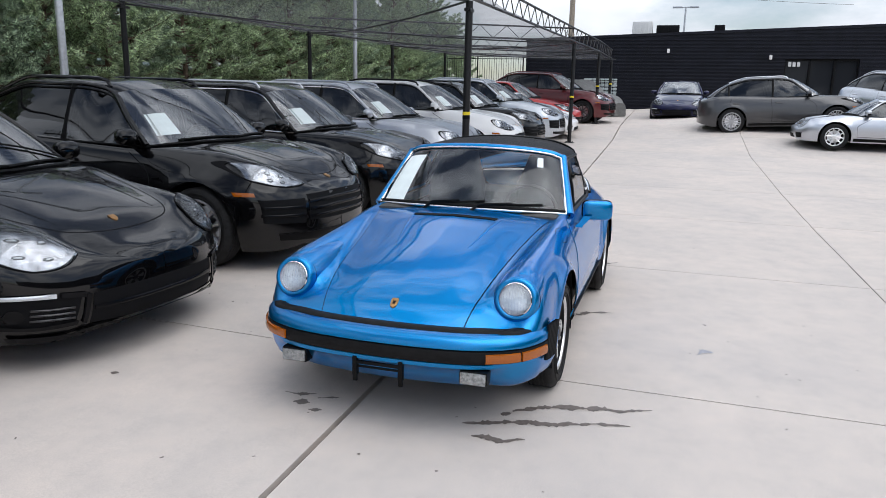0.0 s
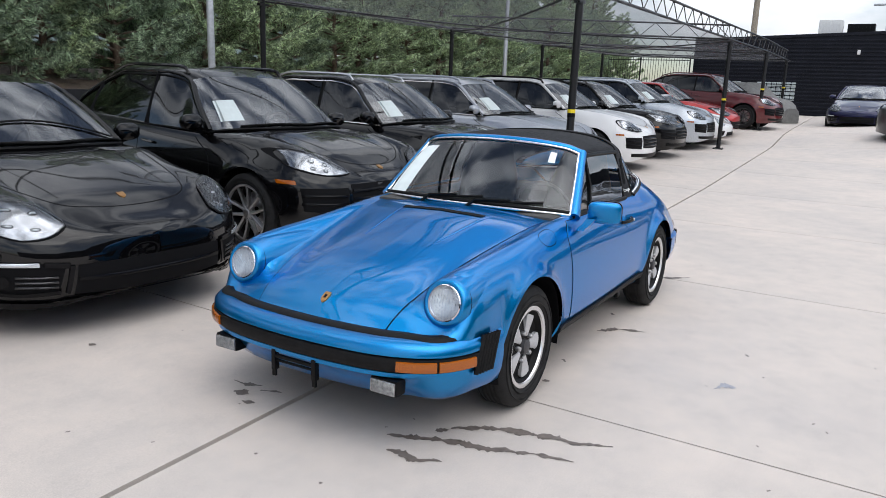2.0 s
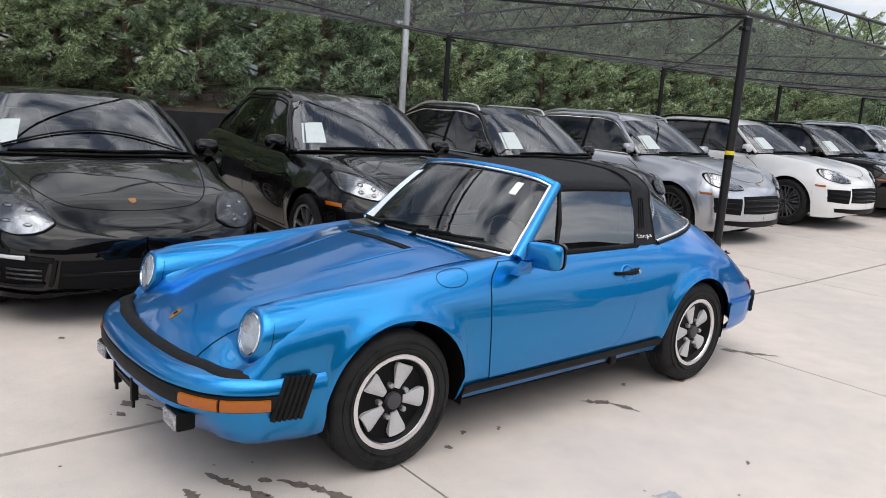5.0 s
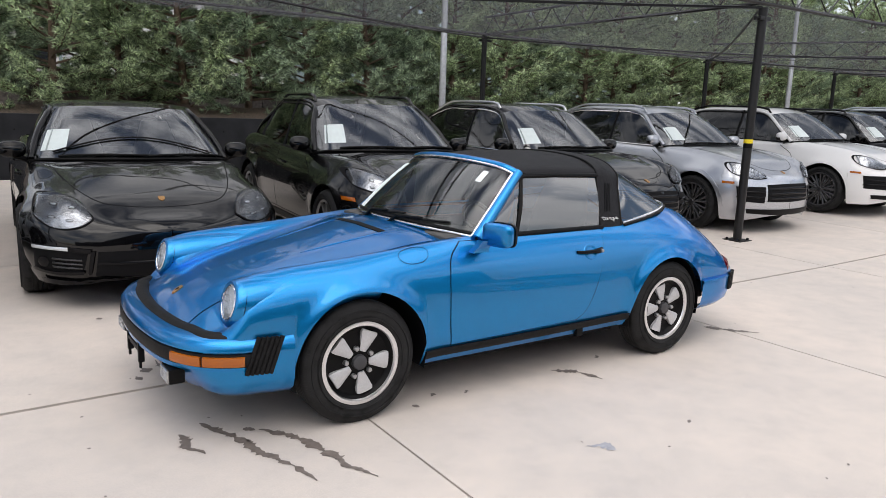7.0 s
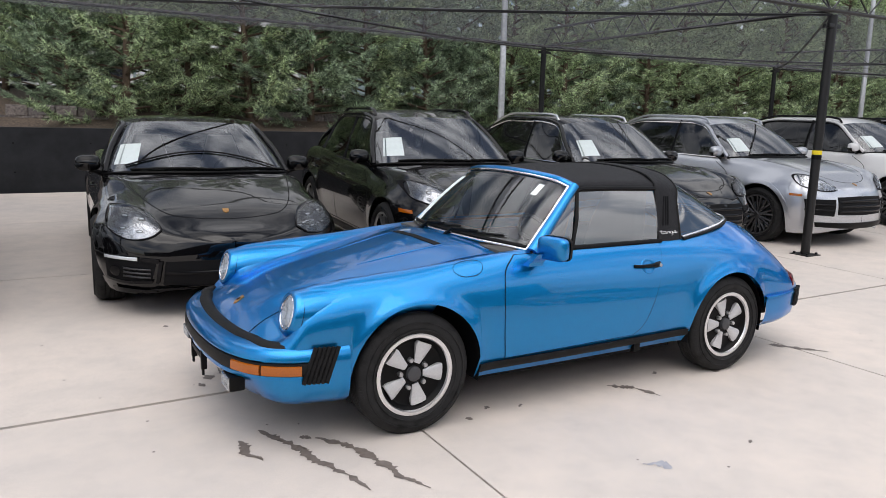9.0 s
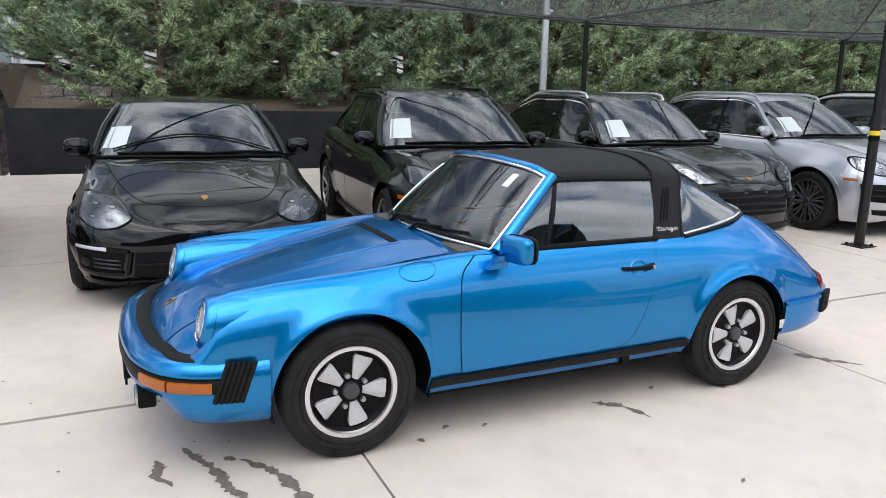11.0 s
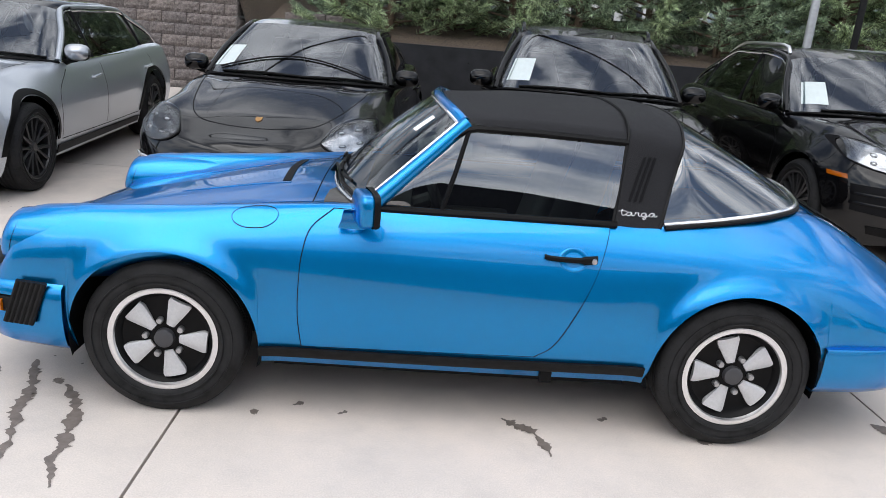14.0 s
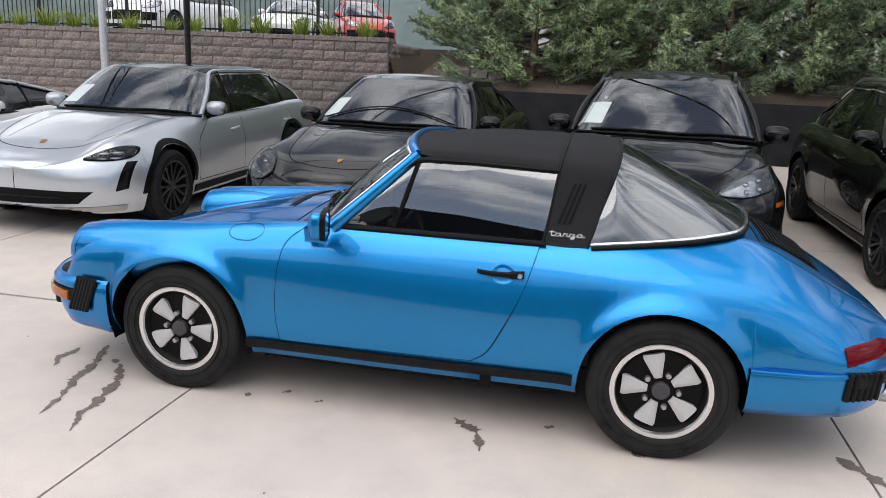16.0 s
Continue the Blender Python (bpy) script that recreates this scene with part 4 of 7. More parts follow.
A_STROKE = [(1.05, 0.85), (0.65, 1.0), (0.15, 0.75), (0.0, 0.3), (0.25, 0.0), (0.7, 0.15), (1.05, 0.85), (1.05, 0.25), (1.3, 0.0), (1.65, 0.3)]
SCRIPT_STROKES = [
    [(-0.1, 1.1), (0.7, 1.25), (1.6, 1.18)],
    [(0.62, 1.75), (0.5, 0.8), (0.6, 0.15), (0.9, 0.0), (1.4, 0.35)],
    [(u + 1.5, v) for u, v in A_STROKE],
    [(3.15, 0.3), (3.35, 1.05), (3.5, 0.9), (3.95, 0.95), (3.9, 0.3), (4.15, 0.0), (4.5, 0.3)],
    [(5.5, 0.85), (5.1, 1.0), (4.6, 0.75), (4.5, 0.3), (4.75, 0.0), (5.2, 0.15), (5.5, 0.85), (5.45, -0.3), (5.2, -0.8), (4.8, -0.65), (5.2, -0.2), (6.1, 0.3)],
    [(u + 6.15, v) for u, v in A_STROKE],
]


def blue_targa():
    car = thing("blue_targa", "metallic blue two-door classic targa sports car on concrete", "car")
    arches = [(-1.127, 0.315, 0.362, 0.030), (1.130, 0.315, 0.346, 0.036)]
    low = track((-2.0, 0.34), (-1.8, 0.26), (-1.5, 0.235), (-0.8, 0.225), (0.8, 0.235), (1.5, 0.26), (1.8, 0.27), (2.10, 0.32))
    yw = track((-1.93, 0.46), (-1.86, 0.65), (-1.76, 0.732), (-1.70, 0.748), (-1.55, 0.767), (-1.15, 0.772), (-0.5, 0.782), (0.5, 0.788), (1.0, 0.790), (1.4, 0.788), (1.75, 0.760), (1.95, 0.69), (2.08, 0.56))
    y0 = track((-1.93, 0.40), (-1.7, 0.62), (-1.4, 0.70), (0.9, 0.715), (1.5, 0.71), (1.9, 0.62), (2.08, 0.5))
    y3 = track((-1.93, 0.42), (-1.86, 0.61), (-1.76, 0.706), (-1.70, 0.730), (-1.55, 0.744), (-1.1, 0.748), (-0.5, 0.748), (0.5, 0.742), (1.0, 0.752), (1.4, 0.735), (1.75, 0.665), (1.95, 0.59), (2.08, 0.50))
    yc = track((-1.93, 0.36), (-1.86, 0.54), (-1.76, 0.61), (-1.5, 0.618), (-1.1, 0.628), (-0.62, 0.655), (-0.4, 0.664), (0.6, 0.660), (0.8, 0.655), (1.1, 0.60), (1.45, 0.50), (1.75, 0.47), (2.08, 0.42))
    zc = track((-1.93, 0.47), (-1.86, 0.50), (-1.76, 0.55), (-1.735, 0.59), (-1.712, 0.665), (-1.693, 0.735), (-1.66, 0.774), (-1.60, 0.788), (-1.45, 0.802), (-1.1, 0.825), (-0.62, 0.866), (-0.4, 0.876), (0.6, 0.876), (0.8, 0.882), (1.1, 0.915), (1.45, 0.925), (1.75, 0.79), (1.95, 0.68), (2.08, 0.60))
    z3f = track((-1.93, 0.44), (-1.86, 0.49), (-1.76, 0.56), (-1.70, 0.642), (-1.6, 0.674), (-1.45, 0.69), (-1.1, 0.72), (0.6, 0.745), (1.2, 0.76), (1.6, 0.72), (1.9, 0.60), (2.08, 0.52))
    zv = track((-1.93, 0.47), (-1.87, 0.515), (-1.79, 0.575), (-1.6, 0.665), (-1.3, 0.735), (-1.0, 0.790), (-0.62, 0.858), (-0.4, 0.872), (0.6, 0.872), (0.8, 0.90), (1.1, 0.93), (1.45, 0.948), (1.75, 0.815), (1.95, 0.70), (2.08, 0.62))
    yv = track((-1.93, 0.25), (-1.86, 0.385), (-1.6, 0.46), (-1.1, 0.515), (-0.6, 0.575), (0.6, 0.575), (1.2, 0.46), (1.5, 0.38), (2.08, 0.30))
    z0 = track((-1.93, 0.48), (-1.88, 0.535), (-1.82, 0.588), (-1.6, 0.690), (-1.3, 0.768), (-1.0, 0.832), (-0.7, 0.893), (-0.4, 0.90), (0.6, 0.90), (1.1, 0.95), (1.45, 0.972), (1.60, 0.925), (1.75, 0.845), (1.95, 0.725), (2.08, 0.635))
    yw, y0, y3, yc, zc, z3f, zv, yv, z0 = (fair(f, -1.60, 1.95, 0.24) for f in (yw, y0, y3, yc, zc, z3f, zv, yv, z0))
    ctrl = [
        lambda x: (y0(x), low(x)),
        lambda x: (0.5 * (y0(x) + yw(x)) + 0.022, low(x) + 0.10),
        lambda x: (yw(x), min(0.53, 0.5 * (low(x) + 0.10 + z3f(x)))),
        lambda x: (y3(x), z3f(x)),
        lambda x: (yc(x), zc(x)),
        lambda x: (yv(x), zv(x)),
        lambda x: (yv(x) * 0.5, 0.3 * zv(x) + 0.7 * z0(x)),
        lambda x: (0.0, z0(x)),
    ]
    bm, vs = body_skin(stations_for(-1.93, 2.08, arches, 100, 0.3), ctrl, arches, sigma=0.046)
    bm.faces.new(vs[0])
    bm.faces.new(list(reversed(vs[-1])))
    bmesh.ops.recalc_face_normals(bm, faces=bm.faces)
    tree = bvh_of(bm)
    # open the cabin under the glass
    gone = []
    for f in bm.faces:
        c = f.calc_center_median()
        if -0.40 < c.x < 1.36 and c.z > 0.82 and abs(c.y) < (0.645 if c.x < 0.75 else 0.645 - 0.30 * (c.x - 0.75)):
            gone.append(f)
    bmesh.ops.delete(bm, geom=gone, context="FACES")
    gone = [f for f in bm.faces if f.calc_center_median().x > 1.464 and f.calc_center_median().z < 0.452]
    bmesh.ops.delete(bm, geom=gone, context="FACES")
    body = part("body", bm, BLUE, car, "metallic blue painted steel body", 50)
    for ax, az, r, _ in arches:
        arch_liner(ax, az, r, 0.772, 0.42, car)
    # floor pan
    bm = bmesh.new()
    box(bm, (0.0, 0, 0.25), (1.44, 1.36, 0.10))
    box(bm, (-1.55, 0, 0.30), (0.16, 1.0, 0.10))
    box(bm, (1.68, 0, 0.32), (0.30, 1.1, 0.12))
    box(bm, (-1.136, 0, 0.40), (0.66, 0.78, 0.26))
    box(bm, (1.13, 0, 0.42), (0.66, 0.78, 0.30))
    part("floor_pan", bm, SEAM, car)

    # panels lying on the skin, with dark gaps round them
    def panel(name, ra, rb, way, label="", n=28, m=18, gap=0.004, mat=BLUE, up=0.0032, grow=None):
        g = bmesh.new()
        pa, pb = [Vector((*p, 0)) for p in ra], [Vector((*p, 0)) for p in rb]
        cen = sum((p for p in pa + pb), Vector()) / (len(pa) + len(pb))
        def out(pts):
            r = []
            for p in pts:
                p = Vector((*p, 0))
                d = p - cen
                r.append(tuple((p + Vector((math.copysign(gap, d.x) if abs(d.x) > 0.02 else 0, math.copysign(gap, d.y) if abs(d.y) > 0.02 else 0, 0))).xy))
            return r
        part(name + "_gap", patch(tree, out(ra), out(rb), way, 0.0012, n, m, 0.0), SEAM, car)
        return part(name, patch(tree, ra, rb, way, up, n, m, 0.003), mat, car, label, 30)

    for sgn in (1, -1):
        way = "y" if sgn > 0 else "-y"
        rr = [(0.315, 0.345), (0.385, 0.40), (0.455, 0.53), (0.515, 0.66), (0.552, 0.78), (0.572, 0.862)]
        fr = [(-0.598, 0.325), (-0.614, 0.46), (-0.614, 0.60), (-0.606, 0.70), (-0.58, 0.79), (-0.50, 0.860)]
        panel("door", fr, rr, way, "blue door panel")
    panel("hood", [(-1.915, 0.372), (-1.6, 0.43), (-1.1, 0.49), (-0.75, 0.545), (-0.60, 0.575)],
          [(-1.915, -0.372), (-1.6, -0.43), (-1.1, -0.49), (-0.75, -0.545), (-0.60, -0.575)], "-z", "blue front lid with a slatted vent behind", 40, 30)
    panel("engine_lid", [(1.51, 0.46), (1.7, 0.465), (1.9, 0.42), (2.02, 0.34)], [(1.51, -0.46), (1.7, -0.465), (1.9, -0.42), (2.02, -0.34)], "-z", "blue engine lid", 24, 20)
    bm = bmesh.new()
    for k in range(11):
        x = 1.545 + 0.020 * k
        patch(tree, [(x, 0.37), (x + 0.001, -0.37)], [(x + 0.011, 0.37), (x + 0.012, -0.37)], "-z", 0.012, 18, 1, 0.010, bm)
    part("engine_grille", bm, TRIM, car, "black slatted engine grille")
    part("grille_tray", patch(tree, [(1.535, 0.38), (1.78, 0.375)], [(1.535, -0.38), (1.78, -0.375)], "-z", 0.0055, 10, 24, 0.003), SEAM, car)
    # fuel filler flap
    ring = [(-0.80 + 0.088 * math.copysign(abs(math.cos(a)) ** 0.8, math.cos(a)), -0.686 + 0.034 * math.sin(a)) for a in [2 * math.pi * k / 24 for k in range(25)]]
    part("filler_flap_gap", seam(tree, ring, "-z", 0.0022, 0.0012, 60), SEAM, car, "round fuel flap gap")
    # vent slot in front of the windscreen
    part("cowl_vent", patch(tree, [(-0.770, 0.272), (-0.780, 0), (-0.770, -0.272)], [(-0.733, 0.277), (-0.743, 0), (-0.733, -0.277)], "-z", 0.007, 20, 3, 0.009), SEAM, car, "black slatted fresh air grille")
    for sgn in (1, -1):
        part("hood_crease", patch(tree, [(-1.22, sgn * 0.215), (-0.73, sgn * 0.272)], [(-1.22, sgn * 0.218), (-0.73, sgn * 0.305)], "-z", 0.0050, 12, 3, 0.006, None, 0.003), BLUE, car)
    # bonnet crest
    bm = patch(tree, [(-1.838, 0.0), (-1.825, 0.016), (-1.797, 0.019), (-1.785, 0.016)], [(-1.838, -0.001), (-1.825, -0.016), (-1.797, -0.019), (-1.785, -0.016)], "-z", 0.008, 10, 8, 0.006)
    crest = part("crest", bm, GOLD, car, "small gold shield badge")
    bm = patch(tree, [(-1.818, 0.006), (-1.802, 0.007)], [(-1.818, -0.006), (-1.802, -0.007)], "-z", 0.010, 4, 4, 0.002)
    part("shield", bm, SEAM, crest)

    # headlamps in tapered fender nacelles
    for sgn in (1, -1):
        c = Vector((-1.745, sgn * 0.612, 0.660))
        tilt = Matrix.Rotation(radians(14), 3, "Y") @ Matrix.Rotation(0, 3, "Z")
        bm = bmesh.new()
        lathe(bm, [(0.078, 0.012), (0.084, 0.000), (0.096, -0.003), (0.108, 0.007), (0.116, 0.03), (0.121, 0.075), (0.124, 0.13), (0.124, 0.24), (0.118, 0.40), (0.106, 0.60), (0.08, 0.80)], 40, "x")
        # the fender runs down and outwards to the bumper
        for v in bm.verts:
            k = min(1.0, max(0.0, (v.co.x - 0.04) / 0.09))
            if v.co.z < 0:
                v.co.z *= 1 + 0.24 * k
                v.co.y += sgn * 0.06 * k * abs(v.co.z) * (v.co.y * sgn > 0)
        for v in bm.verts:
            v.co = tilt @ v.co + c
            v.co.z += 0.30 * max(0.0, v.co.x + 1.69)
        nac = part("headlamp_rim", bm, BLUE, car, "blue headlamp surround", 60)
        bm = bmesh.new()
        lathe(bm, [(0.117, 0.0385), (0.1190, 0.0395), (0.1185, 0.041)], 40, "x")
        for v in bm.verts:
            v.co = tilt @ v.co + c
        part("rim_gap", bm, SEAM, nac)
        bm = bmesh.new()
        lathe(bm, [(0.0, 0.012), (0.045, 0.010), (0.079, 0.005)], 32, "x")
        for v in bm.verts:
            v.co = tilt @ v.co + c
        lamp = part("reflector", bm, REFLECTOR, nac, "silver reflector bowl")
        bm = bmesh.new()
        lathe(bm, [(0.0, -0.016), (0.026, -0.014), (0.052, -0.009), (0.070, -0.001), (0.079, 0.007)], 32, "x")
        for v in bm.verts:
            v.co = tilt @ v.co + c
        orient(bm, Vector((-1, 0, 0)))
        part("lens", bm, LAMPGLASS, nac, "clear fluted headlamp lens", 80)
        bm = bmesh.new()
        for k in range(9):
            y = -0.060 + 0.015 * k
            hh = math.sqrt(0.074 ** 2 - y * y)
            tube(bm, [(-0.010 + 2.2 * (y * y + (hh * s) ** 2), y, hh * s) for s in (-1, -0.5, 0, 0.5, 1)], 0.0011, 4, False)
        for v in bm.verts:
            v.co = tilt @ v.co + c
        part("lens_flute", bm, LAMPGLASS, nac)
        bm = bmesh.new()
        lathe(bm, [(0.077, 0.006), (0.080, -0.003), (0.084, 0.000)], 40, "x")
        for v in bm.verts:
            v.co = tilt @ v.co + c
        part("trim_ring", bm, CHROME, nac, "thin chrome ring")

    # front bumper
    half = [(-1.665, 0.765), (-1.76, 0.742), (-1.87, 0.675), (-1.95, 0.56), (-2.01, 0.36), (-2.035, 0.0)]
    plan = spline([(x, y, 0) for x, y in half] + [(x, -y, 0) for x, y in reversed(half[:-1])], 64)
    plan = list(reversed(plan))
    bm = bmesh.new()
    sweep(bm, plan, [(-0.16, 0.515), (-0.05, 0.522), (-0.012, 0.515), (0.012, 0.490), (0.014, 0.462), (0.0, 0.455)])
    bump_u = part("front_bumper", bm, BLUE, car, "blue impact bumper upper band", 50)
    bm = bmesh.new()
    sweep(bm, plan, [(0.0, 0.456), (0.016, 0.452), (0.020, 0.436), (0.020, 0.405), (0.014, 0.392), (0.0, 0.390)])
    part("rubber_strip", bm, RUBBER, bump_u, "black rubber bumper strip", 50)
    bm = bmesh.new()
    nose = [(0.0, 0.392), (0.010, 0.386), (0.008, 0.366), (-0.02, 0.350), (-0.05, 0.31), (-0.10, 0.245), (-0.14, 0.225), (-0.20, 0.235)]
    flank = [(-0.02, 0.515), (0.0, 0.50), (0.004, 0.44), (0.004, 0.38), (-0.004, 0.32), (-0.022, 0.265), (-0.06, 0.235), (-0.12, 0.235)]
    ext = [(-1.498, 0.793), (-1.56, 0.789)] + half
    vplan = list(reversed(spline([(x, y, 0) for x, y in ext] + [(x, -y, 0) for x, y in reversed(ext[:-1])], 84)))
    rows = []
    for i, p in enumerate(vplan):
        d = vplan[min(i + 1, len(vplan) - 1)] - vplan[max(i - 1, 0)]
        o = Vector((-d.y, d.x, 0)).normalized()
        k = min(1.0, max(0.0, (abs(p.y) - 0.54) / 0.22))
        k = k * k * (3 - 2 * k)
        rows.append([Vector((p.x, p.y, 0)) + o * (a + (b - a) * k) + Vector((0, 0, z + (w - z) * k)) for (a, z), (b, w) in zip(nose, flank)])
    grid(bm, rows)
    bmesh.ops.recalc_face_normals(bm, faces=bm.faces)
    part("valance", bm, BLUE, bump_u, "blue front valance", 50)
    bm = bmesh.new()
    rows = []
    for i, p in enumerate(plan):
        d = plan[min(i + 1, len(plan) - 1)] - plan[max(i - 1, 0)]
        o = Vector((-d.y, d.x, 0)).normalized()
        k = min(1.0, max(0.0, (abs(p.y) - 0.50) / 0.20))
        rows.append([p + o * (a + 0.040 * k * k * (3 - 2 * k)) + Vector((0, 0, z)) for a, z in ((-0.135, 0.514), (-0.120, 0.532), (-0.090, 0.535), (-0.066, 0.526), (-0.060, 0.516))])
    grid(bm, rows)
    bmesh.ops.recalc_face_normals(bm, faces=bm.faces)
    part("bumper_gasket", bm, RUBBER, bump_u, "black rubber gasket between bumper and hood", 50)
    # side closing pieces, bellows, lamps
    for sgn in (1, -1):
        for k in range(6):
            bm = bmesh.new()
            x = -1.690 + 0.0205 * k
            tube(bm, [(x + 0.060 * (t - 0.5), sgn * (0.774 + 0.0042 * k), 0.356 + 0.168 * t) for t in (0, 0.3, 0.7, 1)], 0.0115, 8)
            part("bellows_fold", bm, RUBBER, bump_u)
        seg = [p for p in plan if p.y * sgn > 0.505 and p.x < -1.70]
        for a, b in ((0.0, 0.52), (0.54, 1.0)):
            i0, i1 = int(a * (len(seg) - 1)), max(int(b * (len(seg) - 1)), int(a * (len(seg) - 1)) + 2)
            bm = bmesh.new()
            sub = resample(seg, 40)[int(a * 40):int(b * 40) + 1]
            vs2 = sweep(bm, sub, [(0.012, 0.445), (0.028, 0.442), (0.031, 0.42), (0.028, 0.400), (0.012, 0.396)])
            bm.faces.new(vs2[0])
            bm.faces.new(list(reversed(vs2[-1])))
            part("turn_signal", bm, AMBER, bump_u, "amber turn signal lens")
        # fog lamp hanging under the bumper
        fog = bmesh.new()
        box(fog, (-1.965, sgn * 0.475, 0.322), (0.075, 0.142, 0.074), 0.016)
        fog_ob = part("fog_lamp", fog, TRIM, car, "rectangular black fog lamp with clear lens", 50)
        bm = bmesh.new()
        box(bm, (-2.004, sgn * 0.475, 0.322), (0.012, 0.126, 0.058), 0.005)
        part("lens", bm, FOGLENS, fog_ob, "clear ribbed fog lens")
        bm = bmesh.new()
        for k in range(12):
            box(bm, (-2.0105, sgn * 0.475 - 0.055 + 0.010 * k, 0.322), (0.003, 0.003, 0.050))
        part("rib", bm, LAMPGLASS, fog_ob)
        bm = bmesh.new()
        tube(bm, [(-1.93, sgn * 0.475, 0.345), (-1.90, sgn * 0.475, 0.40)], 0.012, 8)
        part("bracket", bm, TRIM, fog_ob)
    bm = bmesh.new()
    for y in (-0.12, 0.12):
        box(bm, (-2.03, y, 0.325), (0.03, 0.024, 0.10), 0.005)
        box(bm, (-2.035, y, 0.270), (0.012, 0.022, 0.05), 0.003)
    box(bm, (-2.035, 0, 0.345), (0.016, 0.26, 0.016), 0.004)
    box(bm, (-2.03, 0, 0.322), (0.012, 0.26, 0.010), 0.003)
    part("plate_bracket", bm, TRIM, car, "bare black number plate bracket")

    # rear bumper and lamps
    half = [(1.468, 0.808), (1.56, 0.800), (1.66, 0.789), (1.77, 0.765), (1.92, 0.70), (2.05, 0.56), (2.12, 0.36), (2.14, 0.0)]
    plan = spline([(x, y, 0) for x, y in half] + [(x, -y, 0) for x, y in reversed(half[:-1])], 64)
    bm = bmesh.new()
    sweep(bm, plan, [(-0.12, 0.466), (-0.02, 0.472), (0.006, 0.468), (0.011, 0.458), (0.011, 0.452), (0.0, 0.448)])
    rb = part("rear_bumper", bm, BLUE, car, "blue rear impact bumper", 50)
    bm = bmesh.new()
    sweep(bm, plan[11:-11], [(0.0, 0.468), (0.022, 0.462), (0.026, 0.44), (0.022, 0.412), (0.0, 0.405)])
    part("rubber_strip", bm, RUBBER, rb, "black rubber bumper strip", 50)
    bm = bmesh.new()
    sweep(bm, plan, [(0.002, 0.450), (0.005, 0.440), (0.004, 0.36), (-0.008, 0.30), (-0.04, 0.262), (-0.12, 0.258)])
    part("valance", bm, BLUE, rb, "blue rear valance", 50)
    for sgn in (1, -1):
        for k in range(6):
            bm = bmesh.new()
            x = 1.86 + 0.026 * k
            y = 0.742 - 0.085 * (k / 6) ** 1.2
            tube(bm, [(x - 0.004 + 0.008 * t, sgn * y, 0.355 + 0.118 * t) for t in (0, 0.5, 1)], 0.0135, 8)
            part("bellows_fold", bm, RUBBER, rb)
        seg = [p for p in plan if p.y * sgn > 0.44 and p.x > 1.84]
        bm = bmesh.new()
        sub = resample(seg, 20)
        vs2 = sweep(bm, sub, [(-0.06, 0.475), (-0.004, 0.478), (-0.006, 0.515), (-0.022, 0.555), (-0.05, 0.572), (-0.09, 0.575)])
        bm.faces.new(vs2[0])
        bm.faces.new(list(reversed(vs2[-1])))
        part("tail_lamp", bm, REDLENS, car, "red wrap-round tail lamp")
    bm = bmesh.new()
    tube(bm, [(1.95, -0.36, 0.27), (2.18, -0.36, 0.255)], 0.032, 12)
    part("exhaust", bm, SILVERWHEEL, car, "steel exhaust pipe")

    for sgn in (1, -1):
        bm = bmesh.new()
        box(bm, (1.535, sgn * 0.62, 0.335), (0.045, 0.17, 0.19), 0.02)
        part("heat_shield", bm, GALV, car, "pale metal shield behind the rear wheel")
    # sills
    for sgn in (1, -1):
        bm = bmesh.new()
        way = "y" if sgn > 0 else "-y"
        patch(tree, [(-0.765, 0.318), (0, 0.322), (0.765, 0.334)], [(-0.765, 0.276), (0, 0.280), (0.765, 0.292)], way, 0.016, 40, 4, 0.016, bm, 0.004)
        part("rocker_trim", bm, RUBBER, car, "black rubber sill strip")
        bm = bmesh.new()
        box(bm, (0.38, sgn * 0.735, 0.245), (0.05, 0.03, 0.05), 0.006)
        part("jack_point", bm, TRIM, car)

    # greenhouse
    yb, zb = 0.655, 0.876
    ws_lo = spline([(-0.405, -yb, zb), (-0.462, -0.56, 0.886), (-0.523, -0.36, 0.893), (-0.555, 0, 0.897), (-0.523, 0.36, 0.893), (-0.462, 0.56, 0.886), (-0.405, yb, zb)], 40)
    ws_hi = spline([(-0.045, -0.548, 1.205), (-0.084, -0.465, 1.236), (-0.122, -0.27, 1.257), (-0.140, 0, 1.266), (-0.122, 0.27, 1.257), (-0.084, 0.465, 1.236), (-0.045, 0.548, 1.205)], 40)
    bm = bmesh.new()
    ruled(bm, ws_lo, ws_hi, 14, 0.018, (-0.6, 0, 0.8))
    wsg = part("windscreen", bm, TARGA_SCREEN, car, "clear laminated windscreen", 80)
    bm = bmesh.new()
    for run in (ws_lo, ws_hi, [ws_lo[0].lerp(ws_hi[0], k / 6) for k in range(7)], [ws_lo[-1].lerp(ws_hi[-1], k / 6) for k in range(7)]):
        tube(bm, run, 0.0085, 8)
    for v in bm.verts:
        v.co += Vector((-0.004, 0, 0.005))
    part("windscreen_trim", bm, CHROME, wsg, "bright chrome windscreen surround", 80)
    bm = bmesh.new()
    tube(bm, [p.lerp(q, 0.045) + Vector((-0.004, 0, 0.004)) for p, q in zip(ws_lo, ws_hi)], 0.010, 6)
    part("windscreen_seal", bm, RUBBER, wsg)
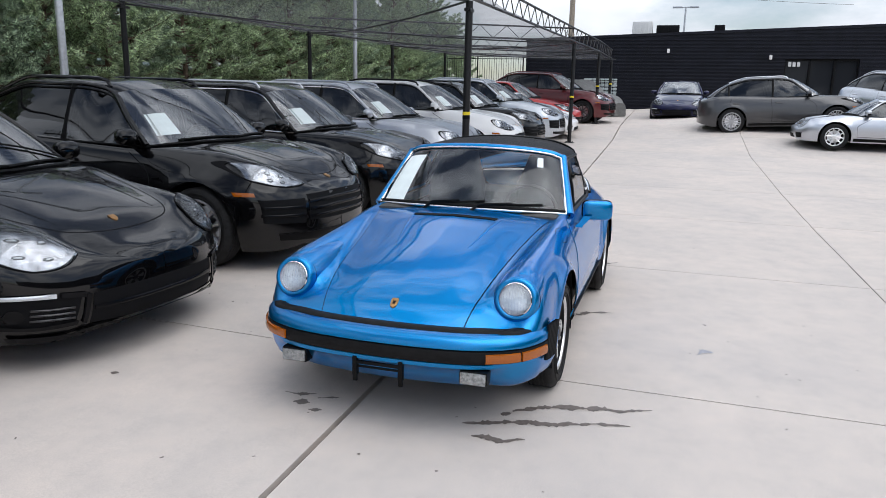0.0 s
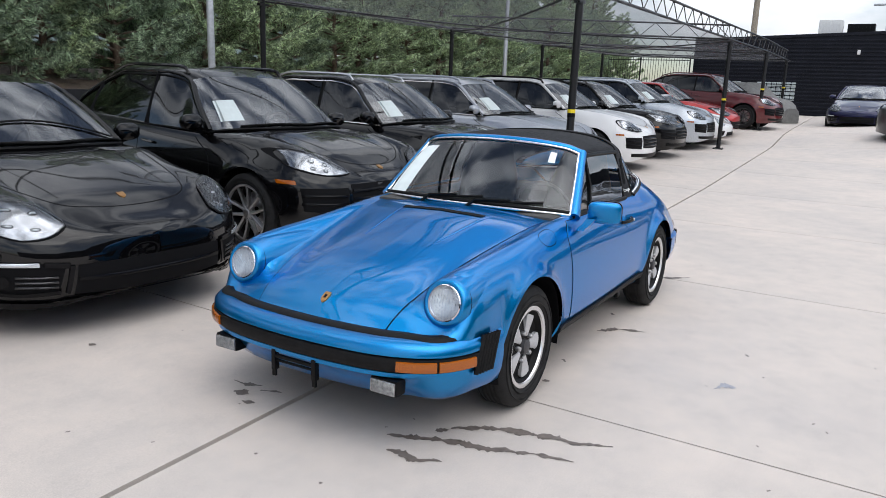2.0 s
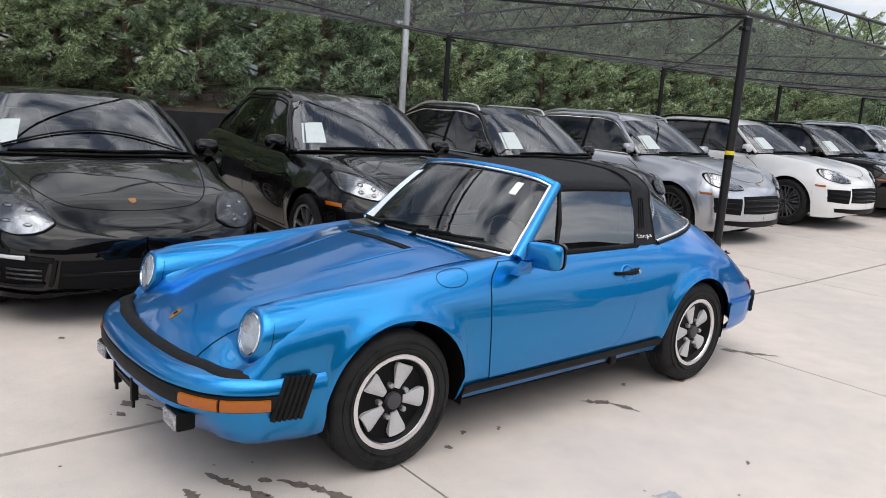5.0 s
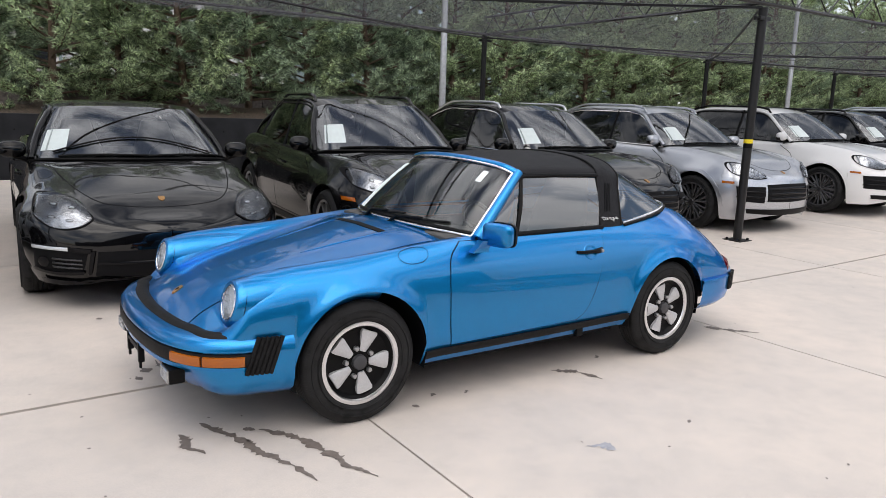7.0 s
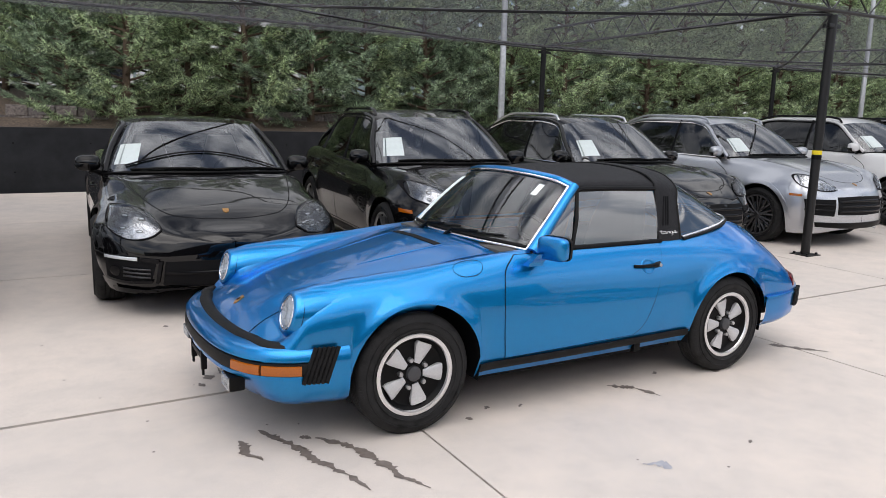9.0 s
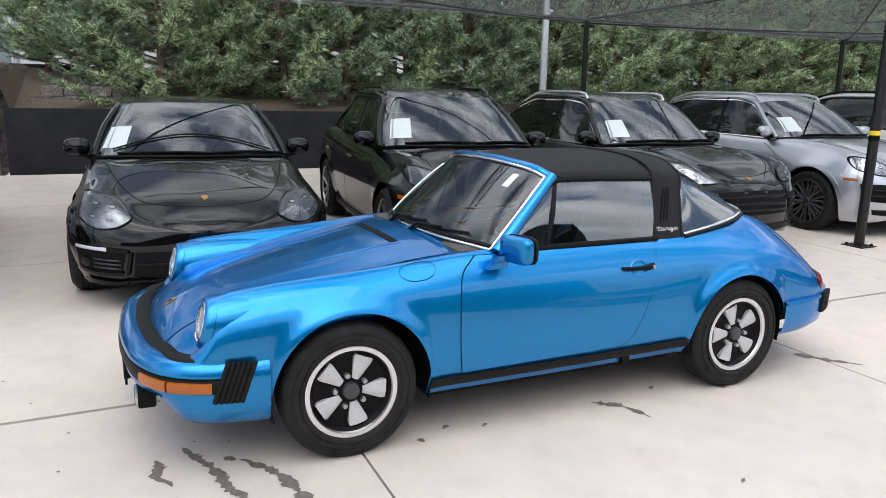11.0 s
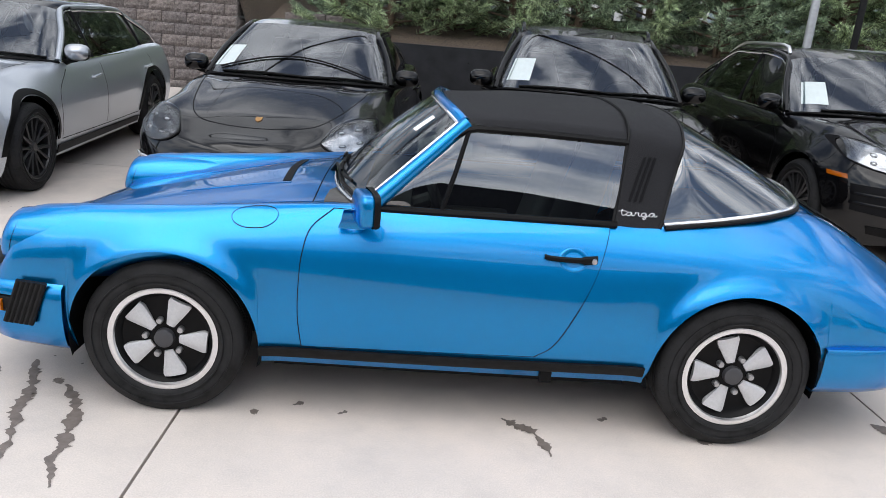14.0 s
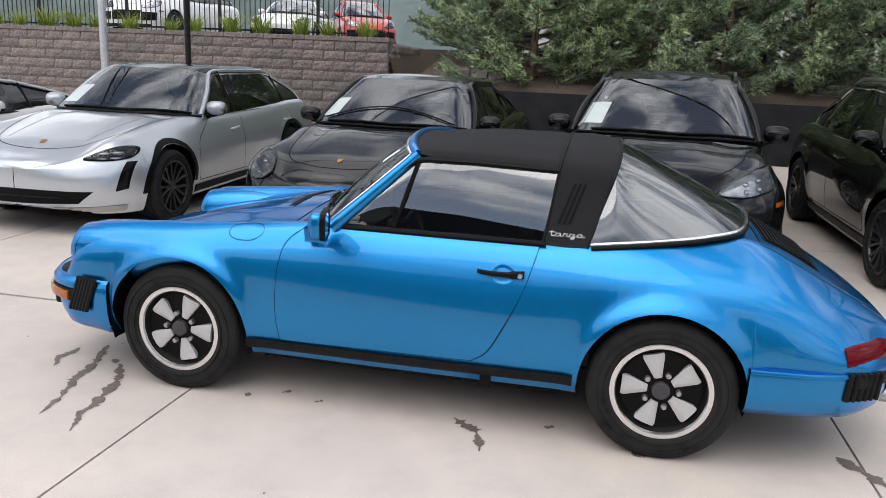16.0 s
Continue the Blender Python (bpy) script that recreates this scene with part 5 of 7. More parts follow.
    # pillars and header in body colour
    for sgn in (1, -1):
        bm = bmesh.new()
        a, b = ws_lo[0 if sgn < 0 else -1], ws_hi[0 if sgn < 0 else -1]
        pts = [a.lerp(b, t) + Vector((0.036 * (1 - 0.3 * t), sgn * 0.012, 0.0)) for t in (-0.03, 0.3, 0.6, 0.9, 1.03)]
        tube(bm, pts, [0.036, 0.032, 0.029, 0.027, 0.028], 10)
        part("windscreen_pillar", bm, BLUE, car, "blue windscreen pillar", 80)
    bm = bmesh.new()
    tube(bm, [p + Vector((0.022, 0, 0.008)) for p in ws_hi], 0.024, 8)
    part("windscreen_header", bm, BLUE, car, "blue windscreen header", 80)
    # black lift-out roof
    def cross(x, ye, ze, zt, n=40):
        return spline([(x + 0.02, -ye, ze), (x + 0.012, -ye + 0.035, ze + 0.035), (x, -ye * 0.62, ze + (zt - ze) * 0.80), (x - 0.01, 0, zt), (x, ye * 0.62, ze + (zt - ze) * 0.80), (x + 0.012, ye - 0.035, ze + 0.035), (x + 0.02, ye, ze)], n)
    r0 = [p + Vector((0.035, 0, 0.014)) for p in ws_hi]
    r1 = cross(0.06, 0.560, 1.205, 1.292)
    r2 = cross(0.25, 0.565, 1.207, 1.308)
    r3 = cross(0.45, 0.562, 1.202, 1.310)
    r4 = cross(0.625, 0.556, 1.192, 1.308)
    bm = bmesh.new()
    rows = []
    r5 = cross(0.675, 0.545, 1.180, 1.298)
    chain = [r0, r1, r2, r3, r4, r5]
    cols = [spline([c[j] for c in chain], 24) for j in range(41)]
    grid(bm, [[cols[j][i] for j in range(41)] for i in range(25)])
    bmesh.ops.recalc_face_normals(bm, faces=bm.faces)
    part("roof_panel", bm, VINYL, car, "black vinyl lift-out roof panel", 60)
    # roll hoop
    def hoop(base_x, top_x, ye, ze, zt, dy=0.0):
        mid_x, sh_x = base_x + (top_x - base_x) * 0.64, base_x + (top_x - base_x) * 0.88
        pts = [(base_x + (mid_x - base_x) * t, -0.660 - dy + (0.648 - ye) * t, 0.872 + (ze - 0.05 - 0.872) * t) for t in (0, 0.25, 0.5, 0.75)]
        pts += [(mid_x, -ye - 0.012 - dy, ze - 0.05), (sh_x, -ye + 0.03, ze + 0.04), (top_x + 0.004, -ye * 0.62, ze + (zt - ze) * 0.82)]
        pts += [(top_x, 0, zt)] + [(x, -y, z) for x, y, z in reversed(pts)]
        return spline(pts, 60)
    h0 = hoop(0.585, 0.640, 0.556, 1.192, 1.309, 0.004)
    h1 = hoop(0.68, 0.76, 0.545, 1.180, 1.312, 0.008)
    h2 = hoop(0.775, 0.885, 0.525, 1.150, 1.292, 0.004)
    bm = bmesh.new()
    cols = [spline([a, b, c], 10) for a, b, c in zip(h0, h1, h2)]
    grid(bm, [[cols[j][i] for j in range(61)] for i in range(11)])
    bmesh.ops.recalc_face_normals(bm, faces=bm.faces)
    hoop_bm_tree = bvh_of(bm)
    hoop_ob = part("roll_hoop", bm, VINYL, car, "black roll hoop with louvres and a silver model script", 60)
    for h in (h0, h2):
        b3 = bmesh.new()
        tube(b3, h, 0.007, 6, False)
        part("hoop_seal", b3, RUBBER, hoop_ob)
    for sgn in (1, -1):
        way = "y" if sgn > 0 else "-y"
        for k in range(3):
            x0 = 0.640 + 0.022 * k
            part("louvre", patch(hoop_bm_tree, [(x0, 0.965), (x0 + 0.055, 1.135)], [(x0 + 0.011, 0.965), (x0 + 0.066, 1.135)], way, 0.0035, 10, 2, 0.003), SEAM, hoop_ob, "black louvre slot")
        b4 = bmesh.new()
        for stroke in SCRIPT_STROKES:
            line = spline([(u, v, 0) for u, v in stroke], 8 * len(stroke))
            if sgn > 0:
                pts = [cast(hoop_bm_tree, 0.608 + 0.0196 * p.x, 0.913 + 0.0130 * p.y, way, 0.003) for p in line]
            else:
                pts = [cast(hoop_bm_tree, 0.765 - 0.0196 * p.x, 0.913 + 0.0130 * p.y, way, 0.003) for p in line]
            tube(b4, pts, 0.0014, 5)
        part("script", b4, SCRIPT, hoop_ob, "silver cursive model script")
    # wrap-round rear window
    g_lo = spline([(0.785, -0.657, 0.882), (1.05, -0.615, 0.912), (1.28, -0.54, 0.940), (1.43, -0.40, 0.962), (1.50, 0, 0.985), (1.43, 0.40, 0.962), (1.28, 0.54, 0.940), (1.05, 0.615, 0.912), (0.785, 0.657, 0.882)], 60)
    bm = bmesh.new()
    ruled(bm, g_lo, resample(h2[9:52], 60), 14, 0.012, (0.2, 0, 1))
    rg = part("rear_window", bm, SIDEGLASS, car, "wrap-round rear window glass", 80)
    bm = bmesh.new()
    tube(bm, [p + Vector((0.004, 0, 0.004)) for p in g_lo], 0.011, 8)
    part("window_trim", bm, CHROME, rg, "bright trim under the rear window", 80)
    bm = bmesh.new()
    tube(bm, [p + Vector((0.008, 0.012 * math.copysign(1, p.y) if abs(p.y) > 0.3 else 0, -0.006)) for p in g_lo], 0.010, 8)
    part("window_seal", bm, RUBBER, rg)
    # door glass, quarter light, frames
    for sgn in (1, -1):
        def S(x, y, z):
            return Vector((x, sgn * y, z))
        lo = [S(-0.372 + (0.585 + 0.372) * t, 0.660, 0.874) for t in [k / 30 for k in range(31)]]
        hi_pts = [S(-0.372, 0.660, 0.874), S(-0.215, 0.625, 1.02), S(-0.025, 0.572, 1.185), S(0.02, 0.568, 1.197), S(0.25, 0.565, 1.197), S(0.628, 0.556, 1.186)]
        hi = resample([Vector(p) for p in hi_pts], 30)
        xs_div = lambda t: -0.088 + (0.004 + 0.088) * t
        # quarter light and door glass are cut at the sloping divider
        tops = lambda x: Vector(spl_top(x))
        def spl_top(x):
            for a, b in zip(hi_pts, hi_pts[1:]):
                if a.x <= x <= b.x + 1e-6:
                    return a.lerp(b, (x - a.x) / max(b.x - a.x, 1e-6))
            return hi_pts[-1]
        for nm, xa0, xa1, xb0, xb1 in (("quarter_light", -0.365, -0.365, -0.095, -0.008), ("door_glass", -0.085, 0.002, 0.582, 0.622)):
            bm = bmesh.new()
            A, B = [], []
            for k in range(17):
                t = k / 16
                A.append(S(xa0 + (xb0 - xa0) * t, 0.660, 0.876))
                q = spl_top(xa1 + (xb1 - xa1) * t)
                B.append(Vector((q.x, q.y, q.z - 0.006)))
            ruled(bm, A, B, 8, 0.010, (0, sgn, 0))
            part(nm, bm, SIDEGLASS, car, "", 80)
        bm = bmesh.new()
        tube(bm, [S(-0.090, 0.664, 0.876), S(-0.045, 0.635, 1.03), S(-0.002, 0.572, 1.19)], 0.010, 6)
        part("window_divider", bm, TRIM, car, "black window divider bar")
        bm = bmesh.new()
        tube(bm, [p + Vector((0, sgn * 0.004, 0)) for p in hi], 0.013, 6)
        part("window_frame", bm, TRIM, car, "black window frame")
        bm = bmesh.new()
        tube(bm, [S(-0.39, 0.668, 0.874), S(0.1, 0.671, 0.876), S(0.60, 0.668, 0.876)], 0.0135, 8)
        part("belt_seal", bm, TRIM, car, "black belt-line seal")
        # handle in a scooped recess
        way = "y" if sgn > 0 else "-y"
        bm = bmesh.new()
        rows = []
        for rr, lift in ((1.10, -0.001), (1.0, 0.0065), (0.93, 0.0065), (0.75, 0.004), (0.5, 0.002), (0.25, 0.0012), (0.05, 0.001)):
            rows.append([cast(tree, 0.432 + 0.056 * rr * math.cos(a), 0.742 + 0.043 * rr * math.sin(a), way, lift) for a in [2 * math.pi * k / 28 for k in range(28)]])
        grid(bm, rows, close_u=True)
        orient(bm, Vector((0, sgn, 0)))
        part("handle_recess", bm, BLUE, car, "scooped round recess behind the handle", 60)
        base = cast(tree, 0.42, 0.75, way, 0.0)
        y = abs(base.y)
        bm = bmesh.new()
        rows = []
        for k in range(13):
            t = k / 12
            x = 0.318 + 0.205 * t
            r = 0.009 + 0.005 * (t > 0.7) + 0.002 * t
            ring = [Vector((x, sgn * (y + 0.024 * math.sin(math.pi * min(1, t * 1.05)) ** 0.5 + 0.008) + 0.75 * r * math.cos(a) * sgn, 0.750 + 1.1 * r * math.sin(a))) for a in [2 * math.pi * j / 10 for j in range(10)]]
            rows.append(ring)
        vs3 = grid(bm, rows, close_u=True)
        bm.faces.new(vs3[0])
        bm.faces.new(list(reversed(vs3[-1])))
        hd = part("door_handle", bm, TRIM, car, "black pull handle with silver push button", 60)
        bm = bmesh.new()
        lathe(bm, [(0.0, 0.030), (0.010, 0.030), (0.012, 0.024), (0.012, 0.0)], 14)
        for v in bm.verts:
            v.co = Vector((v.co.x + 0.507, sgn * (y + 0.006 + v.co.y), v.co.z + 0.748))
        part("lock_button", bm, SILVERWHEEL, hd)
    # door mirror on the driver's door, turned towards the driver
    def turned(q):
        bmesh.ops.transform(q, matrix=pose(-0.37, -0.85, 0, 0, 0, 15) @ Matrix.Diagonal((0.65, 1, 1, 1)) @ pose(0.37, 0.85, 0), verts=q.verts)
        return q

    bm = bmesh.new()
    rows = []
    for k in range(9):
        t = k / 8
        x = -0.435 + 0.085 * t
        sc = (0.62, 0.86, 0.95, 1.0, 1.0, 1.0, 1.0, 0.99, 0.96)[k]
        rows.append([Vector((x, -0.850 + 0.095 * sc * math.copysign(abs(math.cos(a)) ** 0.45, math.cos(a)), 0.916 + 0.063 * sc * math.copysign(abs(math.sin(a)) ** 0.45, math.sin(a)))) for a in [2 * math.pi * j / 24 for j in range(24)]])
    vs4 = grid(bm, rows, close_u=True)
    bm.faces.new(vs4[0])
    bmesh.ops.recalc_face_normals(bm, faces=bm.faces)
    mir = part("door_mirror", turned(bm), BLUE, car, "blue rectangular door mirror on a stalk", 50)
    bm = bmesh.new()
    rows = []
    for x, sc in ((-0.352, 1.03), (-0.330, 1.04), (-0.316, 1.0), (-0.318, 0.9)):
        rows.append([Vector((x, -0.850 + 0.095 * sc * math.copysign(abs(math.cos(a)) ** 0.45, math.cos(a)), 0.916 + 0.063 * sc * math.copysign(abs(math.sin(a)) ** 0.45, math.sin(a)))) for a in [2 * math.pi * j / 24 for j in range(24)]])
    grid(bm, rows, close_u=True)
    part("mirror_rim", turned(bm), TRIM, mir, "black mirror rim", 50)
    bm = bmesh.new()
    bm.faces.new([bm.verts.new((-0.322, -0.850 + 0.088 * math.copysign(abs(math.cos(a)) ** 0.45, math.cos(a)), 0.916 + 0.057 * math.copysign(abs(math.sin(a)) ** 0.45, math.sin(a)))) for a in [2 * math.pi * j / 24 for j in range(24)]])
    part("mirror_glass", turned(bm), CHROME, mir)
    bm = bmesh.new()
    rows = []
    for z, x0, x1, ya, yb2 in ((0.812, -0.475, -0.375, -0.725, -0.772), (0.825, -0.472, -0.378, -0.73, -0.775), (0.850, -0.462, -0.385, -0.755, -0.80), (0.885, -0.455, -0.395, -0.775, -0.825)):
        rows.append([Vector((x0, ya, z)), Vector((x1, ya, z)), Vector((x1, yb2, z)), Vector((x0, yb2, z))])
    grid(bm, rows, close_u=True)
    part("mirror_stalk", bm, BLUE, mir)
    # wipers resting low on the glass
    def on_ws(u, v, lift):
        i = min(39, max(0, int(u * 40)))
        f = u * 40 - i
        lo_, hi_ = ws_lo[i].lerp(ws_lo[i + 1], f), ws_hi[i].lerp(ws_hi[i + 1], f)
        return lo_.lerp(hi_, v) + Vector((-0.6, 0, 0.8)) * (0.018 * 4 * v * (1 - v) + lift)
    for u0, u1 in ((0.715, 0.40), (0.48, 0.12)):
        piv = on_ws(u0, -0.10, 0.012)
        bm = bmesh.new()
        P = [piv] + [on_ws(u0 + (u1 - u0) * t, 0.02 + 0.10 * t, 0.030 - 0.012 * t) for t in (0.15, 0.35, 0.6)]
        tube(bm, P, [0.013, 0.008, 0.007, 0.006], 6)
        wp = part("wiper", bm, TRIM, car, "black wiper arm and blade")
        bm = bmesh.new()
        tube(bm, [on_ws(u0 + (u1 - u0) * t, 0.030 + 0.075 * t, 0.012) for t in (0.12, 0.4, 0.7, 1.0)], 0.007, 6)
        part("blade", bm, RUBBER, wp)
        bm = bmesh.new()
        lathe(bm, [(0.0, 0.028), (0.018, 0.024), (0.022, -0.01)], 12, "z")
        for v in bm.verts:
            v.co += piv
        part("pivot", bm, TRIM, wp)
    # cabin
    bm = bmesh.new()
    box(bm, (-0.38, 0, 0.80), (0.36, 1.24, 0.17), 0.05)
    part("dashboard", bm, INTERIOR, car, "black dashboard")
    bm = bmesh.new()
    box(bm, (0.45, 0, 0.36), (1.9, 1.28, 0.06))
    box(bm, (1.15, 0, 0.70), (0.5, 1.15, 0.26), 0.06)
    box(bm, (0.20, 0.63, 0.58), (1.2, 0.03, 0.44))
    box(bm, (0.20, -0.63, 0.58), (1.2, 0.03, 0.44))
    part("cabin_tub", bm, INTERIOR, car, "black carpeted cabin")
    seat(car, 0.10, -0.36, 0.40, LEATHER)
    seat(car, 0.10, 0.36, 0.40, LEATHER)
    steering_wheel(car, -0.10, -0.36, 0.86)
    # price sheet and sticker behind the windscreen
    for nm, u0, u1, v0, v1, lab in (("price_sheet", 0.84, 0.968, 0.06, 0.86, "white price sheet taped inside the windscreen"), ("inspection_sticker", 0.115, 0.150, 0.72, 0.90, "small white sticker in the windscreen corner")):
        bm = bmesh.new()
        grid(bm, [[on_ws(u0 + (u1 - u0) * i / 6, v0 + (v1 - v0) * j / 6, 0.0015) for i in range(7)] for j in range(7)])
        thicken(bm, 0.0006)
        part(nm, bm, PAPER, car, lab)
    wheel_set(car, [(-1.136, -0.680, 0.31), (-1.136, 0.680, 0.31), (1.136, -0.702, 0.31), (1.136, 0.702, 0.31)], 0.315, 0.205, 0.178, "petal", PETAL, ALU, 0, (-13, 20, 20, 50))
    return car


blue_targa()


# ---- the parked cars ----
def modern_car(name, label, group, m, paint_mat, L, w, H, wb, fo, r, hood, cowl, wtop, rtop, rend, belt, spec):
    """A present-day car, its nose at x = 0 and facing -x.
    hood: (z at nose, z a little behind, x, z) ; cowl: (x, z); wtop: (x, z) top of the windscreen; rtop: (x, z) rear end of the roof; rend: (x, z) foot of the rear glass."""
    car = thing(name, label, "car", group, "", m)
    rim, tw = spec.get("rim", r - 0.105), 0.27
    arches = [(fo, r, r + 0.055, 0.022), (fo + wb, r, r + 0.055, 0.026)]
    z_n, z_h, x_h, z_h2 = hood
    cr = spec.get("crest", 0.02)
    T = track((0, z_n), (0.05, z_n + 0.55 * (z_h - z_n)), (0.18, z_h), (x_h, z_h2), (cowl[0], cowl[1]), (wtop[0], cowl[1] + 0.03), (rend[0] - 0.3, rend[1]), (rend[0] + 0.05, rend[1] - 0.02), (L - 0.06, rend[1] - 0.10), (L, spec.get("tail", 0.75)))
    C = track((0, z_n - 0.02), (0.12, z_h - 0.05), (0.40, z_h2 - 0.06 + cr), (fo, z_h2 + cr + 0.02), (cowl[0], belt - 0.01), (wtop[0], belt), (rend[0] - 0.4, belt + 0.06), (L - 0.12, rend[1] - 0.14), (L, spec.get("tail", 0.75) - 0.06))
    Z0 = track((0, 0.27), (0.2, 0.20), (0.5, 0.19), (L - 0.5, 0.22), (L, 0.34))
    pn, pt = spec.get("pn", 2.5), 2.6
    Rn, Rt = spec.get("Rn", 0.72), 0.62

    def plan(x):
        f = 1.0
        if x < Rn:
            f = max(0.0, 1 - ((Rn - x) / Rn) ** pn) ** (1 / pn)
        if x > L - Rt:
            f = min(f, max(0.0, 1 - ((x - L + Rt) / Rt) ** pt) ** (1 / pt))
        return max(f, 0.004)
    zm = lambda x: 0.5 * (Z0(x) + C(x)) + 0.02
    cy = spec.get("crest_y", 0.80)
    ctrl = [
        lambda x: (w * 0.925, Z0(x)),
        lambda x: (w * 0.985, 0.72 * Z0(x) + 0.28 * C(x)),
        lambda x: (w, zm(x)),
        lambda x: (w * 0.97, 0.25 * Z0(x) + 0.75 * C(x)),
        lambda x: (w * (cy + 0.07 * min(1, max(0, (x - fo) / 0.6))), C(x)),
        lambda x: (w * 0.60, C(x) + (T(x) - C(x)) * 0.62 - (0.012 if x < cowl[0] else 0)),
        lambda x: (w * 0.30, C(x) + (T(x) - C(x)) * 0.93),
        lambda x: (0.0, T(x)),
    ]

    def lean(x, p):
        if x < 0.5:
            k = (1 - x / 0.5) ** 2
            return k * (0.10 * max(0.0, (p.z - 0.48) / 0.4) ** 2 + 0.10 * max(0.0, (0.36 - p.z) / 0.2) ** 2)
        return 0.0
    bm, vs = body_skin(stations_for(0.0, L, arches, 84, 0.7), ctrl, arches, plan, 16, 18, lean)
    bmesh.ops.recalc_face_normals(bm, faces=bm.faces)
    tree = bvh_of(bm)
    gone = [f for f in bm.faces if cowl[0] + 0.30 < f.calc_center_median().x < rend[0] - 0.25 and abs(f.calc_center_median().y) < w * 0.80 and f.calc_center_median().z > belt - 0.12]
    bmesh.ops.delete(bm, geom=gone, context="FACES")
    body = part("body", bm, paint_mat, car, "", 50)
    for ax, az, rr, _ in arches:
        arch_liner(ax, az, rr, w * 0.935, w * 0.55, car)
    bm = bmesh.new()
    box(bm, (fo + wb / 2, 0, 0.27), (wb - 2 * r - 0.16, w * 1.8, 0.14))
    box(bm, (fo, 0, 0.40), (0.8, w * 1.1, 0.36))
    box(bm, (fo + wb, 0, 0.40), (0.8, w * 1.1, 0.36))
    box(bm, (0.42, 0, 0.34), (0.34, w * 1.25, 0.22))
    part("underbody", bm, SEAM, car)
    # greenhouse
    yb, zb = w * 0.868, belt + 0.004
    yr = w * spec.get("roof_w", 0.66)
    cs = cowl[0] + 0.36
    lo = spline([(cs, -yb, zb), (cowl[0] + 0.16, -yb * 0.80, cowl[1] + 0.0), (cowl[0], 0, cowl[1] + 0.012), (cowl[0] + 0.16, yb * 0.80, cowl[1] + 0.0), (cs, yb, zb)], 32)
    hi = spline([(wtop[0] + 0.16, -yr, wtop[1] - 0.055), (wtop[0] + 0.05, -yr * 0.75, wtop[1] - 0.012), (wtop[0], 0, wtop[1]), (wtop[0] + 0.05, yr * 0.75, wtop[1] - 0.012), (wtop[0] + 0.16, yr, wtop[1] - 0.055)], 32)
    bm = bmesh.new()
    ruled(bm, lo, hi, 12, 0.022, (-0.5, 0, 0.85))
    wsob = part("windscreen", bm, WINDSCREEN if not spec.get("dark_ws") else SIDEGLASS, car, "", 80)
    bm = bmesh.new()
    tube(bm, lo, 0.014, 6)
    part("windscreen_seal", bm, TRIM, wsob)
    Rz = track((wtop[0], wtop[1]), (wtop[0] + 0.45, H), (rtop[0] - 0.6, H - 0.005), (rtop[0], rtop[1]))
    xs = [wtop[0] + (rtop[0] - wtop[0]) * k / 20 for k in range(21)]
    Yr = track((wtop[0], yr), (wtop[0] + 0.6, yr * 1.02), (rtop[0], yr * 0.90))
    rows = [hi]
    side_hi = [Vector((wtop[0] + 0.16, yr, wtop[1] - 0.055))]
    for x in xs[2:]:
        z, y = Rz(x), Yr(x)
        row = spline([(x, -y, z - 0.075), (x, -y * 0.78, z - 0.022), (x, 0, z), (x, y * 0.78, z - 0.022), (x, y, z - 0.075)], 32)
        rows.append(row)
        if x > wtop[0] + 0.2:
            side_hi.append(Vector((x, y, z - 0.075)))
    bm = bmesh.new()
    grid(bm, rows)
    bmesh.ops.recalc_face_normals(bm, faces=bm.faces)
    roof_mat = spec.get("roof_mat", GLOSSBLACK if spec.get("glass_roof") else paint_mat)
    part("roof", bm, roof_mat, car, "black glass roof" if spec.get("glass_roof") else "", 60)
    # rear glass
    g_hi = rows[-1]
    ye = w * 0.74
    g_lo = spline([(rend[0] - 0.16, -ye, rend[1] - 0.03), (rend[0] - 0.03, -ye * 0.7, rend[1]), (rend[0], 0, rend[1] + 0.01), (rend[0] - 0.03, ye * 0.7, rend[1]), (rend[0] - 0.16, ye, rend[1] - 0.03)], 32)
    bm = bmesh.new()
    ruled(bm, g_hi, g_lo, 8, 0.03, (0.5, 0, 0.85))
    part("rear_window", bm, spec.get("roof_mat", TINTGLASS), car, "", 80)
    # side glass: a ruled sheet from belt to roof rail, with pillars
    dcor = Vector((rend[0] - 0.16, ye, rend[1] - 0.03))
    q_end = side_hi[-1]
    up = spline([(cs, yb, zb), ((cs + wtop[0] + 0.16) / 2, (yb + yr) / 2 + 0.02, (zb + wtop[1] - 0.055) / 2 + 0.012)] + [tuple(side_hi[0])] + [tuple(p) for p in side_hi[3::3]] + [tuple(q_end.lerp(dcor, 0.55) + Vector((0.02, 0.02, 0.02))), tuple(dcor)], 60)
    for sgn in (1, -1):
        U = [Vector((p.x, sgn * p.y, p.z)) for p in up]
        D = [Vector((max(cs, min(p.x, dcor.x)), sgn * (yb + (ye - yb) * max(0, (p.x - rtop[0] + 0.5) / max(0.1, dcor.x - rtop[0] + 0.5)) if p.x > rtop[0] - 0.5 else sgn * 0 + yb), zb + (dcor.z - zb) * max(0, (p.x - cs) / (dcor.x - cs)) ** 2)) for p in U]
        for d_ in D:
            d_.y = sgn * abs(d_.y)
        b1 = fo + wb * spec.get("bpillar", 0.60)
        cut = [b1, fo + wb + 0.10]
        segs = [[], [], []]
        for u, d_ in zip(U, D):
            k = 0 if u.x < cut[0] else 1 if u.x < cut[1] else 2
            segs[k].append((u, d_))
